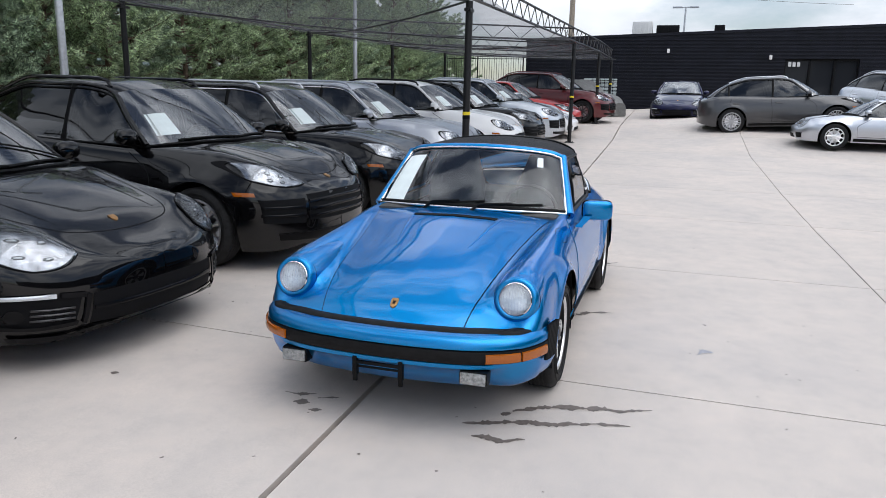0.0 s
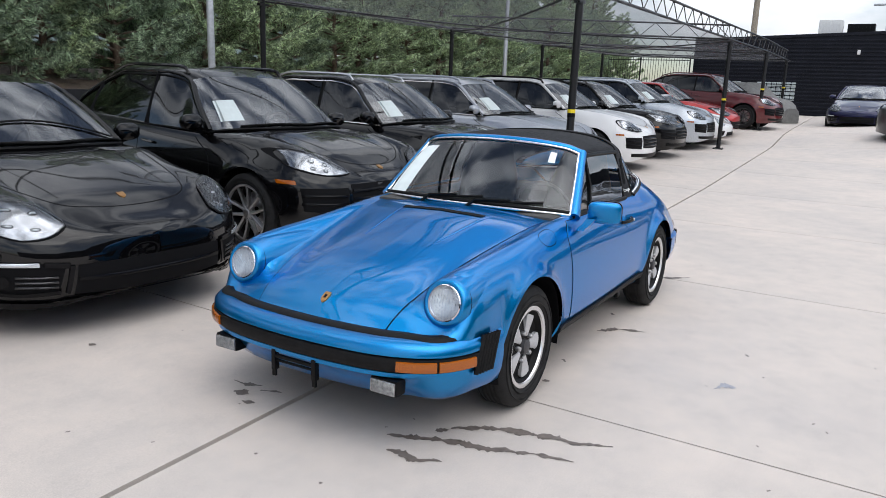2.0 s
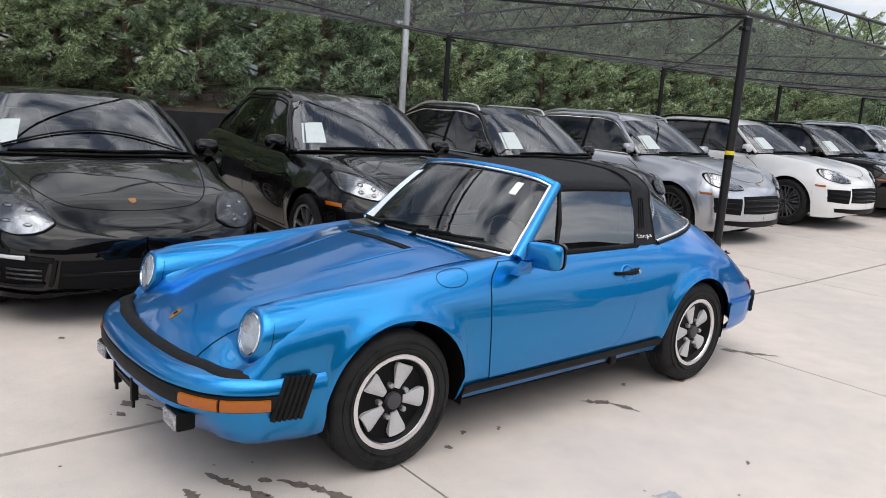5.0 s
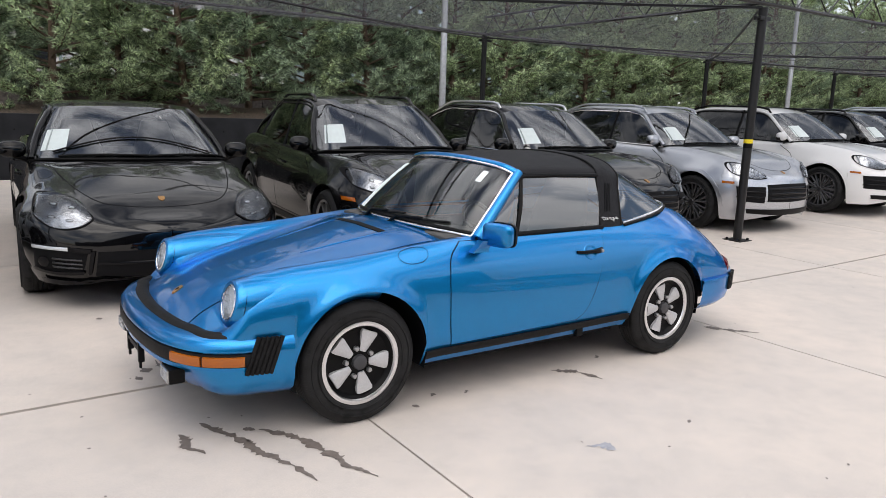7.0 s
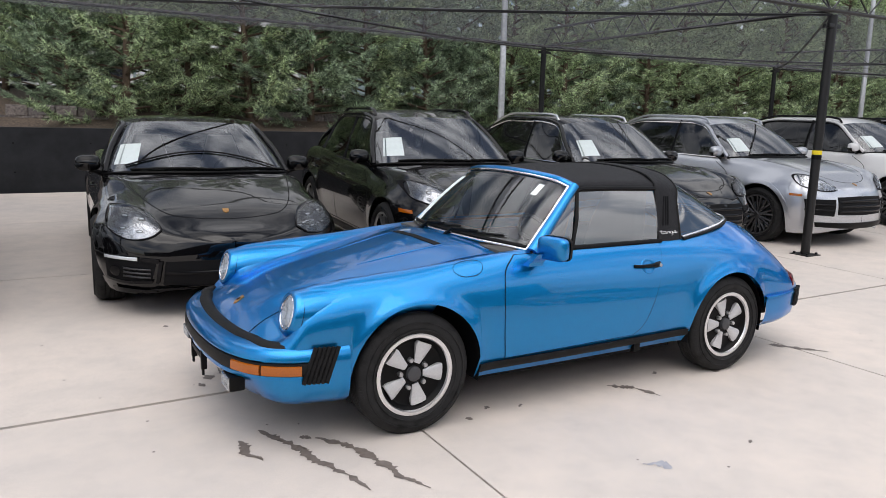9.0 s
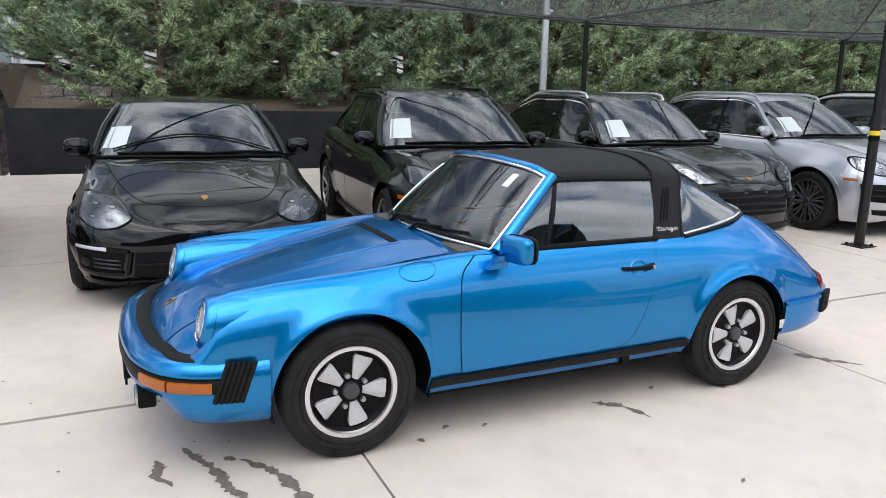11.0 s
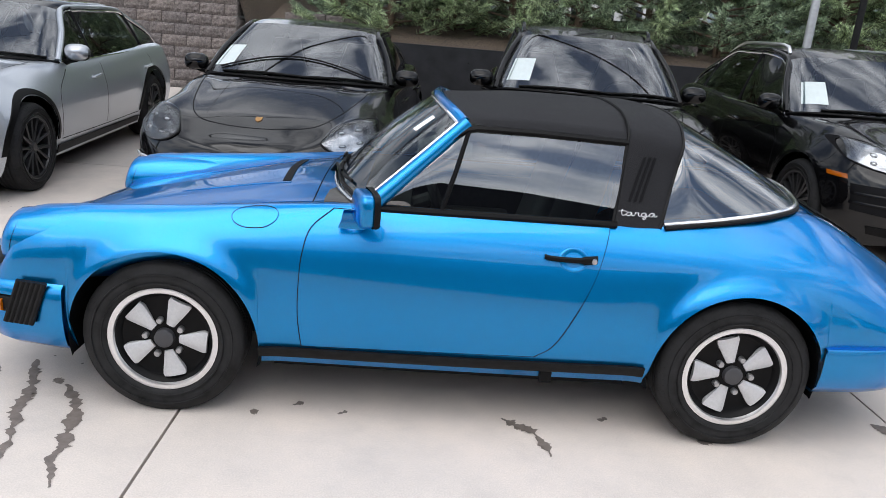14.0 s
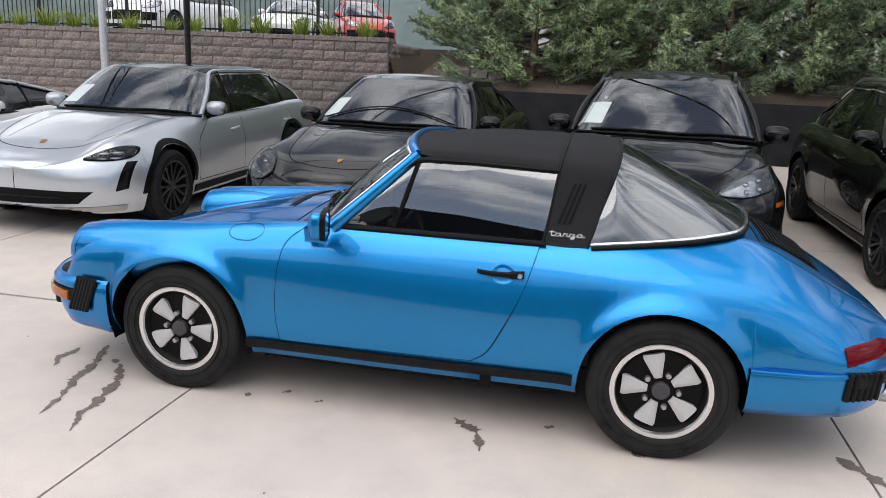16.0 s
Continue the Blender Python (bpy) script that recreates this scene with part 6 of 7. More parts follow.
        for k, sg in enumerate(segs):
            if len(sg) < 2:
                continue
            bm = bmesh.new()
            ruled(bm, [b for a, b in sg], [a for a, b in sg], 6, 0.014, (0, sgn, 0.2))
            part("side_window", bm, TINTGLASS if k else PARKED_SIDE, car, "", 80)
        for k in (0, 1):
            if segs[k] and segs[k + 1]:
                a, b = segs[k][-1][1], segs[k + 1][0][0]
                bm = bmesh.new()
                tube(bm, [segs[k][-1][1].lerp(segs[k + 1][0][1], 0.5), segs[k][-1][0].lerp(segs[k + 1][0][0], 0.5)], 0.034, 8)
                for v in bm.verts:
                    v.co.y -= sgn * 0.012
                part("door_pillar", bm, TRIM, car)
        bm = bmesh.new()
        tube(bm, [p + Vector((0, -sgn * 0.004, 0.010)) for p in U], [0.030] * 14 + [0.022] * 47, 8)
        part("roof_rail_frame", bm, paint_mat, car, "", 80)
        trim = spec.get("trim", TRIM)
        bm = bmesh.new()
        ins = [u.lerp(d_, 0.05) + Vector((0, sgn * 0.014, 0)) for u, d_ in zip(U, D)]
        tube(bm, [D[0] + Vector((0.02, sgn * 0.012, 0.004))] + ins[3:-1] + [D[-1] + Vector((0, sgn * 0.01, 0))], 0.009, 6)
        part("window_trim", bm, trim, car)
        bm = bmesh.new()
        tube(bm, [d_ + Vector((0, sgn * 0.010, 0.0)) for d_ in D[::4]] + [D[-1] + Vector((0, sgn * 0.01, 0))], 0.010, 6)
        part("belt_trim", bm, trim, car)
        if spec.get("rails"):
            bm = bmesh.new()
            pts = [Vector((p.x, sgn * (p.y - 0.055), p.z + 0.075)) for p in side_hi[1:-1]]
            pts = [pts[0] + Vector((-0.05, 0, -0.06))] + pts + [pts[-1] + Vector((0.06, 0, -0.05))]
            tube(bm, pts, 0.018, 8)
            part("roof_rail", bm, spec["rails"], car, "")
        # mirror
        bm = bmesh.new()
        rows_m = []
        for k in range(9):
            t = k / 8
            sc = (0.15, 0.62, 0.85, 0.96, 1.0, 1.0, 0.98, 0.93, 0.86)[k]
            rows_m.append([Vector((cs + 0.02 + 0.13 * t, sgn * (yb + 0.130) + 0.108 * sc * math.copysign(abs(math.cos(a)) ** 0.7, math.cos(a)), zb + 0.092 + 0.074 * sc * math.copysign(abs(math.sin(a)) ** 0.8, math.sin(a)))) for a in [2 * math.pi * j / 20 for j in range(20)]])
        vv = grid(bm, rows_m, close_u=True)
        bm.faces.new(vv[0])
        bmesh.ops.recalc_face_normals(bm, faces=bm.faces)
        mo = part("door_mirror", bm, spec.get("mirror", paint_mat), car, "", 60)
        bm = bmesh.new()
        ring = [bm.verts.new(p + Vector((0.002, 0, 0))) for p in rows_m[-1]]
        bm.faces.new(ring)
        part("mirror_glass", bm, CHROME, mo)
        bm = bmesh.new()
        tube(bm, [(cs + 0.12, sgn * (yb - 0.01), zb - 0.02), (cs + 0.10, sgn * (yb + 0.06), zb + 0.015), (cs + 0.10, sgn * (yb + 0.12), zb + 0.03)], 0.024, 8)
        part("mirror_arm", bm, TRIM, mo)
        bm = bmesh.new()
        ro = []
        for k in range(3, 9):
            sc = 1.02 * (0.96, 1.0, 1.0, 0.98, 0.93, 0.86)[k - 3]
            ro.append([Vector((cs + 0.02 + 0.13 * k / 8, sgn * (yb + 0.130) + 0.108 * sc * math.copysign(abs(math.cos(a)) ** 0.7, math.cos(a)), zb + 0.092 + 0.074 * sc * math.copysign(abs(math.sin(a)) ** 0.8, math.sin(a)))) for a in [math.pi * (1.05 + 0.9 * j / 12) for j in range(13)]])
        grid(bm, ro)
        part("mirror_underside", bm, TRIM, mo, "black lower shell")
        # door gaps and handles
        way = "-y" if sgn > 0 else "y"
        d0, d1, d2 = fo + r + 0.16, b1 + 0.02, fo + wb - 0.10
        bm = seam(tree, [(d0 + 0.30, belt - 0.05), (d0 + 0.04, belt - 0.22), (d0, 0.55), (d0 + 0.02, 0.34)], way, 0.008, 0.001, 30)
        seam(tree, [(d1 + 0.04, belt - 0.04), (d1, 0.6), (d1, 0.34)], way, 0.008, 0.001, 30, bm)
        seam(tree, [(d2 + 0.12, belt - 0.02), (d2 + 0.16, 0.85), (d2 - 0.06, 0.62), (d2 - 0.22, 0.34)], way, 0.008, 0.001, 30, bm)
        seam(tree, [(d0 + 0.02, 0.34), ((d0 + d2) / 2, 0.335), (d2 - 0.22, 0.34)], way, 0.008, 0.001, 30, bm)
        part("door_gap", bm, SEAM, car)
        for dx in (d1 - 0.17, d2 - 0.02):
            bm = bmesh.new()
            p0, p1 = cast(tree, dx - 0.09, belt - 0.16, way, 0.02), cast(tree, dx + 0.09, belt - 0.15, way, 0.02)
            tube(bm, [p0 - Vector((0, sgn * 0.02, 0)), p0, p1, p1 - Vector((0, sgn * 0.02, 0))], 0.012, 8)
            part("door_handle", bm, paint_mat, car)
        # sill trim and arch trim
        part("sill_trim", patch(tree, [(fo + r + 0.10, 0.30), (fo + wb - r - 0.10, 0.30)], [(fo + r + 0.10, 0.225), (fo + wb - r - 0.10, 0.235)], way, 0.012, 20, 3, 0.012), spec.get("cladding", TRIM), car)
        if spec.get("arch_trim"):
            for ax in (fo, fo + wb):
                rr = r + 0.055
                ra = [(ax - (rr + 0.004) * math.cos(math.pi * k / 16), r + (rr + 0.004) * math.sin(math.pi * k / 16)) for k in range(17)]
                rb_ = [(ax - (rr + 0.05) * math.cos(math.pi * k / 16), r + (rr + 0.05) * math.sin(math.pi * k / 16)) for k in range(17)]
                part("arch_trim", patch(tree, ra, rb_, way, 0.008, 32, 3, 0.008), spec["arch_trim"], car)
        # headlamps
        hl = spec["lamp"]
        for nm, grow, off, mat, lab in (("headlamp", 0.0, 0.004, hl.get("base", GLOSSBLACK), "headlamp with clear lens and four light points"), ):
            ra = [(sgn * y, z) for y, z in hl["top"]]
            rb_ = [(sgn * y, z) for y, z in hl["bot"]]
            hob = part("headlamp", patch(tree, ra, rb_, "x", off, 16, 8, 0.004), mat, car, lab)
            loop = ra + list(reversed(rb_)) + [ra[0]]
            part("lamp_edge", seam(tree, loop, "x", 0.010, 0.006, 80), SEAM, hob)
            for y, z, s in hl["leds"]:
                c = cast(tree, sgn * y, z, "x", 0.008)
                bm = bmesh.new()
                sy = s * hl.get("wide", 1.0)
                c0 = [cast(tree, sgn * (y + sy * math.cos(a)), z + s * math.sin(a), "x", 0.007) for a in [2 * math.pi * j / 14 for j in range(14)]]
                c1 = [cast(tree, sgn * (y + 0.6 * sy * math.cos(a)), z + 0.6 * s * math.sin(a), "x", 0.013) for a in [2 * math.pi * j / 14 for j in range(14)]]
                vv = grid(bm, [c0, c1], close_u=True)
                bm.faces.new(vv[1])
                part("light_point", bm, LED, hob)
                bm = bmesh.new()
                grid(bm, [[cast(tree, sgn * (y + q * sy * math.cos(a)), z + q * s * math.sin(a) * 1.25, "x", 0.0058) for a in [2 * math.pi * j / 18 for j in range(18)]] for q in (1.32, 0.95)], close_u=True)
                part("bezel", bm, DARKWHEEL, hob)
            part("lens", patch(tree, ra, rb_, "x", 0.020, 16, 8, 0.018, None, 0.010), LAMPGLASS, hob, "clear headlamp lens", 80)
        for it in spec.get("front", ()):
            ra = [(sgn * y, z) for y, z in it[1]]
            rb_ = [(sgn * y, z) for y, z in it[2]]
            part(it[0], patch(tree, ra, rb_, "x", it[4], 14, 4, 0.012, None, 0.006 if "bar" in it[0] else 0.0), it[3], car, it[5] if len(it) > 5 else "")
    for it in spec.get("centre", ()):
        part(it[0], patch(tree, it[1], it[2], "x", it[4], 24, 4, 0.012, None, 0.006 if "bar" in it[0] else 0.0), it[3], car, it[5] if len(it) > 5 else "")
    # hood gap, crest, sheet, modelled reflection arc, wipers
    hg = spec["hood_gap"]
    bm = seam(tree, hg + [(x, -y) for x, y in reversed(hg)], "-z", 0.008, 0.001, 90)
    part("hood_gap", bm, SEAM, car)
    for x0_, x1_, y0_, y1_ in spec.get("hood_lines", ()):
        for sgn in (1, -1):
            bm = patch(tree, [(x0_, sgn * y0_), (x1_, sgn * y1_)], [(x0_, sgn * (y0_ + 0.004)), (x1_, sgn * (y1_ + 0.02))], "-z", 0.003, 10, 2, 0.004)
            part("hood_crease", bm, paint_mat, car)
    cx = spec.get("crest_x", 0.30)
    bm = patch(tree, [(cx - 0.030, 0.0), (cx - 0.01, 0.022), (cx + 0.03, 0.024)], [(cx - 0.030, -0.001), (cx - 0.01, -0.022), (cx + 0.03, -0.024)], "-z", 0.006, 8, 6, 0.005)
    part("crest", bm, GOLD, car, "small gold shield badge")

    def on_ws(u, v, lift):
        i = min(31, max(0, int(u * 32)))
        f = u * 32 - i
        return lo[i].lerp(lo[i + 1], f).lerp(hi[i].lerp(hi[i + 1], f), v) + Vector((-0.5, 0, 0.85)) * (0.022 * 4 * v * (1 - v) + lift)
    if spec.get("sheet", True):
        bm = bmesh.new()
        u0 = spec.get("sheet_u", 0.80)
        grid(bm, [[on_ws(u0 + 0.125 * i / 5, 0.14 + 0.37 * j / 5, 0.0015) for i in range(6)] for j in range(6)])
        part("price_sheet", bm, PAPER, car, "pale price sheet inside the windscreen")
    # a dark arc laid on the glass in place of the canopy edge's reflection
    if spec.get("wiper"):
        bm = bmesh.new()
        pts = [on_ws(0.87 - 0.74 * k / 16, 0.10 + spec.get("wiper_arc", 0.25) * math.sin(math.pi * k / 16) ** 1.0 - 0.02 * k / 16, 0.014) for k in range(17)]
        tube(bm, pts, 0.008, 6)
        part("wiper", bm, RUBBER, car, "dark arc imitating the canopy edge reflected in the windscreen")
    for p0, p1 in ((0.84, 0.42), (0.46, 0.06)):
        bm = bmesh.new()
        tube(bm, [on_ws(p0 + (p1 - p0) * k / 8, 0.035 + 0.02 * math.sin(math.pi * k / 8), 0.012) for k in range(9)], 0.010, 6)
        part("wiper", bm, RUBBER, car)
    # cabin
    bm = bmesh.new()
    box(bm, (cs + 0.18, 0, belt - 0.10), (0.55, w * 1.66, 0.22), 0.05)
    part("dashboard", bm, INTERIOR, car)
    bm = bmesh.new()
    box(bm, ((cs + rend[0]) / 2, 0, 0.42), (rend[0] - cs, w * 1.7, 0.08))
    box(bm, (rend[0] - 0.55, 0, belt - 0.12), (0.7, w * 1.6, 0.10))
    part("cabin_floor", bm, INTERIOR, car)
    for y in (-0.38, 0.38):
        seat(car, cs + 0.65, y, belt - 0.52, spec.get("seats", LEATHER), None, 1.0)
    steering_wheel(car, cs + 0.48, -0.38, belt - 0.02)
    bm = bmesh.new()
    c = on_ws(0.5, 0.88, -0.05)
    box(bm, c, (0.03, 0.22, 0.07), 0.015)
    part("inner_mirror", bm, TRIM, car)
    yw_ = w - 0.115
    wheel_set(car, [(fo, -yw_, r), (fo, yw_, r), (fo + wb, -yw_, r), (fo + wb, yw_, r)], r, rim, tw * 0.92, spec["wheel"], spec["wheel_mat"], spec.get("lip", spec["wheel_mat"]), 0, (7, 23, 40, 55))
    return car


def stand(x, y, yaw, length=4.6):
    """A car's pose on the sloping yard, its nose at (x, y)."""
    a = radians(yaw)
    x2, y2 = x + length * math.cos(a), y + length * math.sin(a)
    rise = math.degrees(math.atan2(ground_z(x2, y2) - ground_z(x, y), length))
    return pose(x, y, ground_z(x, y), 0, -rise, yaw)


def amber(y, z):
    return ("side_marker", [(y, z + 0.02), (y + 0.07, z + 0.022)], [(y, z - 0.012), (y + 0.07, z - 0.010)], AMBER, 0.006, "amber side marker")


HOUSING = plain("lamp_housing", (0.36, 0.365, 0.38), 0.18, 0.85, 0.5, 14.0)
SUV_LAMP = {"top": [(0.46, 0.80), (0.60, 0.905), (0.82, 0.965)], "bot": [(0.46, 0.775), (0.66, 0.765), (0.86, 0.83)], "base": HOUSING, "wide": 1.6,
            "leds": [(0.64, 0.852, 0.010), (0.73, 0.880, 0.010), (0.65, 0.802, 0.009), (0.74, 0.822, 0.009)]}
SUV_FRONT = [
    ("side_intake", [(0.50, 0.66), (0.86, 0.66)], [(0.52, 0.44), (0.84, 0.46)], SEAM, 0.004, "black side air intake"),
    ("intake_bar", [(0.52, 0.60), (0.85, 0.605)], [(0.52, 0.575), (0.85, 0.58)], GLOSSBLACK, 0.011),
    ("intake_bar", [(0.52, 0.53), (0.85, 0.535)], [(0.52, 0.505), (0.85, 0.51)], GLOSSBLACK, 0.011),
    amber(0.875, 0.70),
]
SUV_CENTRE = [
    ("grille", [(-0.47, 0.69), (0, 0.70), (0.47, 0.69)], [(-0.47, 0.46), (0, 0.45), (0.47, 0.46)], SEAM, 0.004, "black front grille"),
    ("grille_bar", [(-0.46, 0.645), (0, 0.655), (0.46, 0.645)], [(-0.46, 0.615), (0, 0.625), (0.46, 0.615)], GLOSSBLACK, 0.011),
    ("grille_bar", [(-0.46, 0.575), (0, 0.585), (0.46, 0.575)], [(-0.46, 0.545), (0, 0.555), (0.46, 0.545)], GLOSSBLACK, 0.011),
    ("grille_bar", [(-0.46, 0.51), (0, 0.515), (0.46, 0.51)], [(-0.46, 0.485), (0, 0.49), (0.46, 0.485)], GLOSSBLACK, 0.011),
    ("lower_lip", [(-0.74, 0.36), (0, 0.35), (0.74, 0.36)], [(-0.72, 0.30), (0, 0.27), (0.72, 0.30)], TRIM, 0.012, "black lower bumper lip"),
]
SUV_GAP = [(1.30, 0.70), (0.9, 0.68), (0.55, 0.60), (0.32, 0.42), (0.22, 0.20), (0.20, 0.0)]


def suv(name, label, x, nose_y, turn, mat, big=False, **kw):
    spec = {"lamp": SUV_LAMP, "front": SUV_FRONT, "centre": SUV_CENTRE, "hood_gap": SUV_GAP, "crest": 0.05, "crest_x": 0.16,
            "wheel": (5, True), "wheel_mat": SILVERWHEEL, "hood_lines": [(0.35, 1.2, 0.36, 0.42)], "roof_w": 0.67, "rails": mat}
    spec.update(kw)
    m = stand(x, nose_y, 90 + turn)
    if big:
        return modern_car(name, label, "parked cars", m, mat, 4.92, 0.985, 1.685, 2.895, 0.91, 0.375, (0.74, 0.87, 0.5, 1.00), (1.22, 1.13), (2.02, 1.60), (4.05, 1.55), (4.62, 1.16), 1.10, spec)
    return modern_car(name, label, "parked cars", m, mat, 4.70, 0.965, 1.64, 2.807, 0.92, 0.365, (0.70, 0.83, 0.5, 0.955), (1.22, 1.075), (1.98, 1.555), (3.85, 1.48), (4.42, 1.10), 1.035, spec)


def saloon(name, label, x, nose_y, turn, mat, **kw):
    lamp = {"top": [(0.52, 0.70), (0.59, 0.785), (0.72, 0.83), (0.84, 0.81)], "bot": [(0.52, 0.675), (0.62, 0.62), (0.76, 0.615), (0.875, 0.69)],
            "leds": [(0.64, 0.752, 0.006), (0.75, 0.772, 0.006), (0.66, 0.668, 0.006), (0.77, 0.688, 0.006)], "wide": 3.2, "base": HOUSING}
    front = [
        ("side_intake", [(0.56, 0.47), (0.74, 0.485), (0.90, 0.49)], [(0.60, 0.30), (0.76, 0.295), (0.89, 0.31)], SEAM, 0.004, "black side air intake"),
        ("light_bar", [(0.68, 0.487), (0.89, 0.49)], [(0.68, 0.462), (0.89, 0.468)], LED, 0.022, "white daytime light bar"),
        ("intake_frame", [(0.54, 0.475), (0.66, 0.485)], [(0.545, 0.445), (0.66, 0.458)], GLOSSBLACK, 0.018),
        ("intake_frame", [(0.54, 0.46), (0.565, 0.30)], [(0.515, 0.46), (0.545, 0.29)], GLOSSBLACK, 0.018),
        ("fog_lamp", [(0.800, 0.372), (0.815, 0.405), (0.85, 0.405), (0.865, 0.372)], [(0.800, 0.368), (0.815, 0.335), (0.85, 0.335), (0.865, 0.368)], GLOSSBLACK, 0.012, "round black-rimmed fog lamp"),
        ("intake_frame", [(0.585, 0.315), (0.76, 0.305), (0.89, 0.318)], [(0.59, 0.292), (0.76, 0.283), (0.89, 0.298)], GLOSSBLACK, 0.018),
        ("intake_bar", [(0.60, 0.40), (0.78, 0.405)], [(0.60, 0.388), (0.78, 0.393)], DARKWHEEL, 0.010),
        ("intake_bar", [(0.60, 0.37), (0.78, 0.375)], [(0.60, 0.358), (0.78, 0.363)], DARKWHEEL, 0.010),
        ("intake_bar", [(0.60, 0.34), (0.78, 0.345)], [(0.60, 0.328), (0.78, 0.333)], DARKWHEEL, 0.010),
    ]
    centre = [
        ("lower_grille", [(-0.50, 0.46), (0, 0.47), (0.50, 0.46)], [(-0.52, 0.28), (0, 0.27), (0.52, 0.28)], SEAM, 0.004, "black lower grille"),
        ("grille_bar", [(-0.50, 0.385), (0, 0.39), (0.50, 0.385)], [(-0.50, 0.36), (0, 0.365), (0.50, 0.36)], GLOSSBLACK, 0.011),
        ("front_lip", [(-0.84, 0.245), (0, 0.235), (0.84, 0.245)], [(-0.82, 0.205), (0, 0.20), (0.82, 0.205)], GLOSSBLACK, 0.022, "black front splitter"),
    ]
    spec = {"lamp": lamp, "front": front, "centre": centre, "hood_gap": [(1.45, 0.74), (1.0, 0.66), (0.60, 0.56), (0.38, 0.44), (0.30, 0.22), (0.285, 0.0)],
            "crest": 0.045, "crest_x": 0.40, "wheel": (10, False), "wheel_mat": SILVERWHEEL, "hood_lines": [(0.45, 1.3, 0.40, 0.46)], "roof_w": 0.66, "bpillar": 0.52, "pn": 2.3}
    spec.update(kw)
    m = stand(x, nose_y, 90 + turn)
    return modern_car(name, label, "parked cars", m, mat, 5.05, 0.97, 1.495, 2.95, 0.95, 0.355, (0.61, 0.70, 0.5, 0.82), (1.38, 0.995), (2.16, 1.445), spec.get("rtop", (3.75, 1.40)), spec.get("rend", (4.72, 1.04)), 0.965, spec)


saloon("sports_saloon", "glossy black four-door sports saloon with a price sheet in the windscreen", -1.40, 1.72, -3.5, BLACK_P, wiper=True, sheet_u=0.815)
suv("compact_suv", "glossy black compact SUV with tinted windows and black roof rails", 1.18, 1.72, -5, BLACK_P, wheel_mat=SILVERWHEEL)
suv("compact_suv", "black compact SUV with bright window trim and silver roof rails", 4.03, 1.75, 0.5, BLACK_P, trim=CHROME, rails=ALU, wheel_mat=DARKWHEEL, wheel=(10, True))
suv("large_suv", "silver grey large SUV with bright window trim", 6.98, 1.85, 0, SILVER_P, True, trim=CHROME, rails=SILVER_P, wheel_mat=DARKWHEEL, wheel=(10, True), arch_trim=SILVER_P)
suv("large_suv", "white large SUV with black window trim", 10.25, 1.80, 0, WHITE_P, True, wheel_mat=DARKWHEEL, wheel=(10, True), rails=TRIM)
suv("compact_suv", "black SUV parked between paler SUVs under the canopy", 13.0, 1.85, 0, BLACK_P, wheel_mat=DARKWHEEL)
suv("large_suv", "pale silver-blue large SUV under the canopy", 15.7, 1.75, 0, ICE_P, True, wheel_mat=DARKWHEEL)
saloon("red_saloon", "bright red saloon at the end of the row under the canopy", 19.3, 1.75, -2, RED_P, wheel_mat=DARKWHEEL, sheet=False)
suv("maroon_suv", "dark red full-size SUV parked aslant at the end of the row", 22.2, 0.95, -8, MAROON_P, True, wheel_mat=DARKWHEEL, sheet=False)
ESTATE_LAMP = {"top": [(0.57, 0.690), (0.68, 0.748), (0.79, 0.785), (0.87, 0.768)], "bot": [(0.57, 0.678), (0.68, 0.672), (0.79, 0.675), (0.88, 0.700)],
               "leds": [(0.70, 0.730, 0.006), (0.79, 0.735, 0.006), (0.70, 0.685, 0.006), (0.79, 0.690, 0.006)], "wide": 5.0, "base": GLOSSBLACK}
saloon("electric_estate", "silver electric crossover estate with black arches and a black glass roof", -4.20, 1.62, 1.5, ICE_P, glass_roof=True, arch_trim=TRIM, wheel_mat=DARKWHEEL, wheel=(7, True), mirror=SILVER_P,
       lamp=ESTATE_LAMP, crest=0.075, trim=CHROME, rtop=(4.25, 1.385), rend=(4.92, 1.04), sheet_u=0.78, wiper=False,
       front=[("air_curtain", [(0.86, 0.66), (0.80, 0.40)], [(0.91, 0.66), (0.87, 0.42)], GLOSSBLACK, 0.004, "black vertical air slot")],
       centre=[("lower_grille", [(-0.66, 0.405), (0, 0.420), (0.66, 0.405)], [(-0.54, 0.300), (0, 0.290), (0.54, 0.300)], SEAM, 0.004, "black lower grille"),
               ("grille_bar", [(-0.56, 0.352), (0, 0.362), (0.56, 0.352)], [(-0.55, 0.342), (0, 0.352), (0.55, 0.342)], TRIM, 0.010),
               ("lower_lip", [(-0.84, 0.275), (0, 0.262), (0.84, 0.275)], [(-0.82, 0.222), (0, 0.215), (0.82, 0.222)], SILVERWHEEL, 0.014, "silver front lip")])
SPORT_LAMP = {"top": [(0.48, 0.60), (0.56, 0.70), (0.68, 0.72)], "bot": [(0.48, 0.56), (0.58, 0.52), (0.70, 0.58)], "leds": [(0.58, 0.62, 0.04)], "base": REFLECTOR}
SPORT_GAP = [(1.15, 0.60), (0.8, 0.52), (0.40, 0.44), (0.22, 0.2), (0.20, 0.0)]


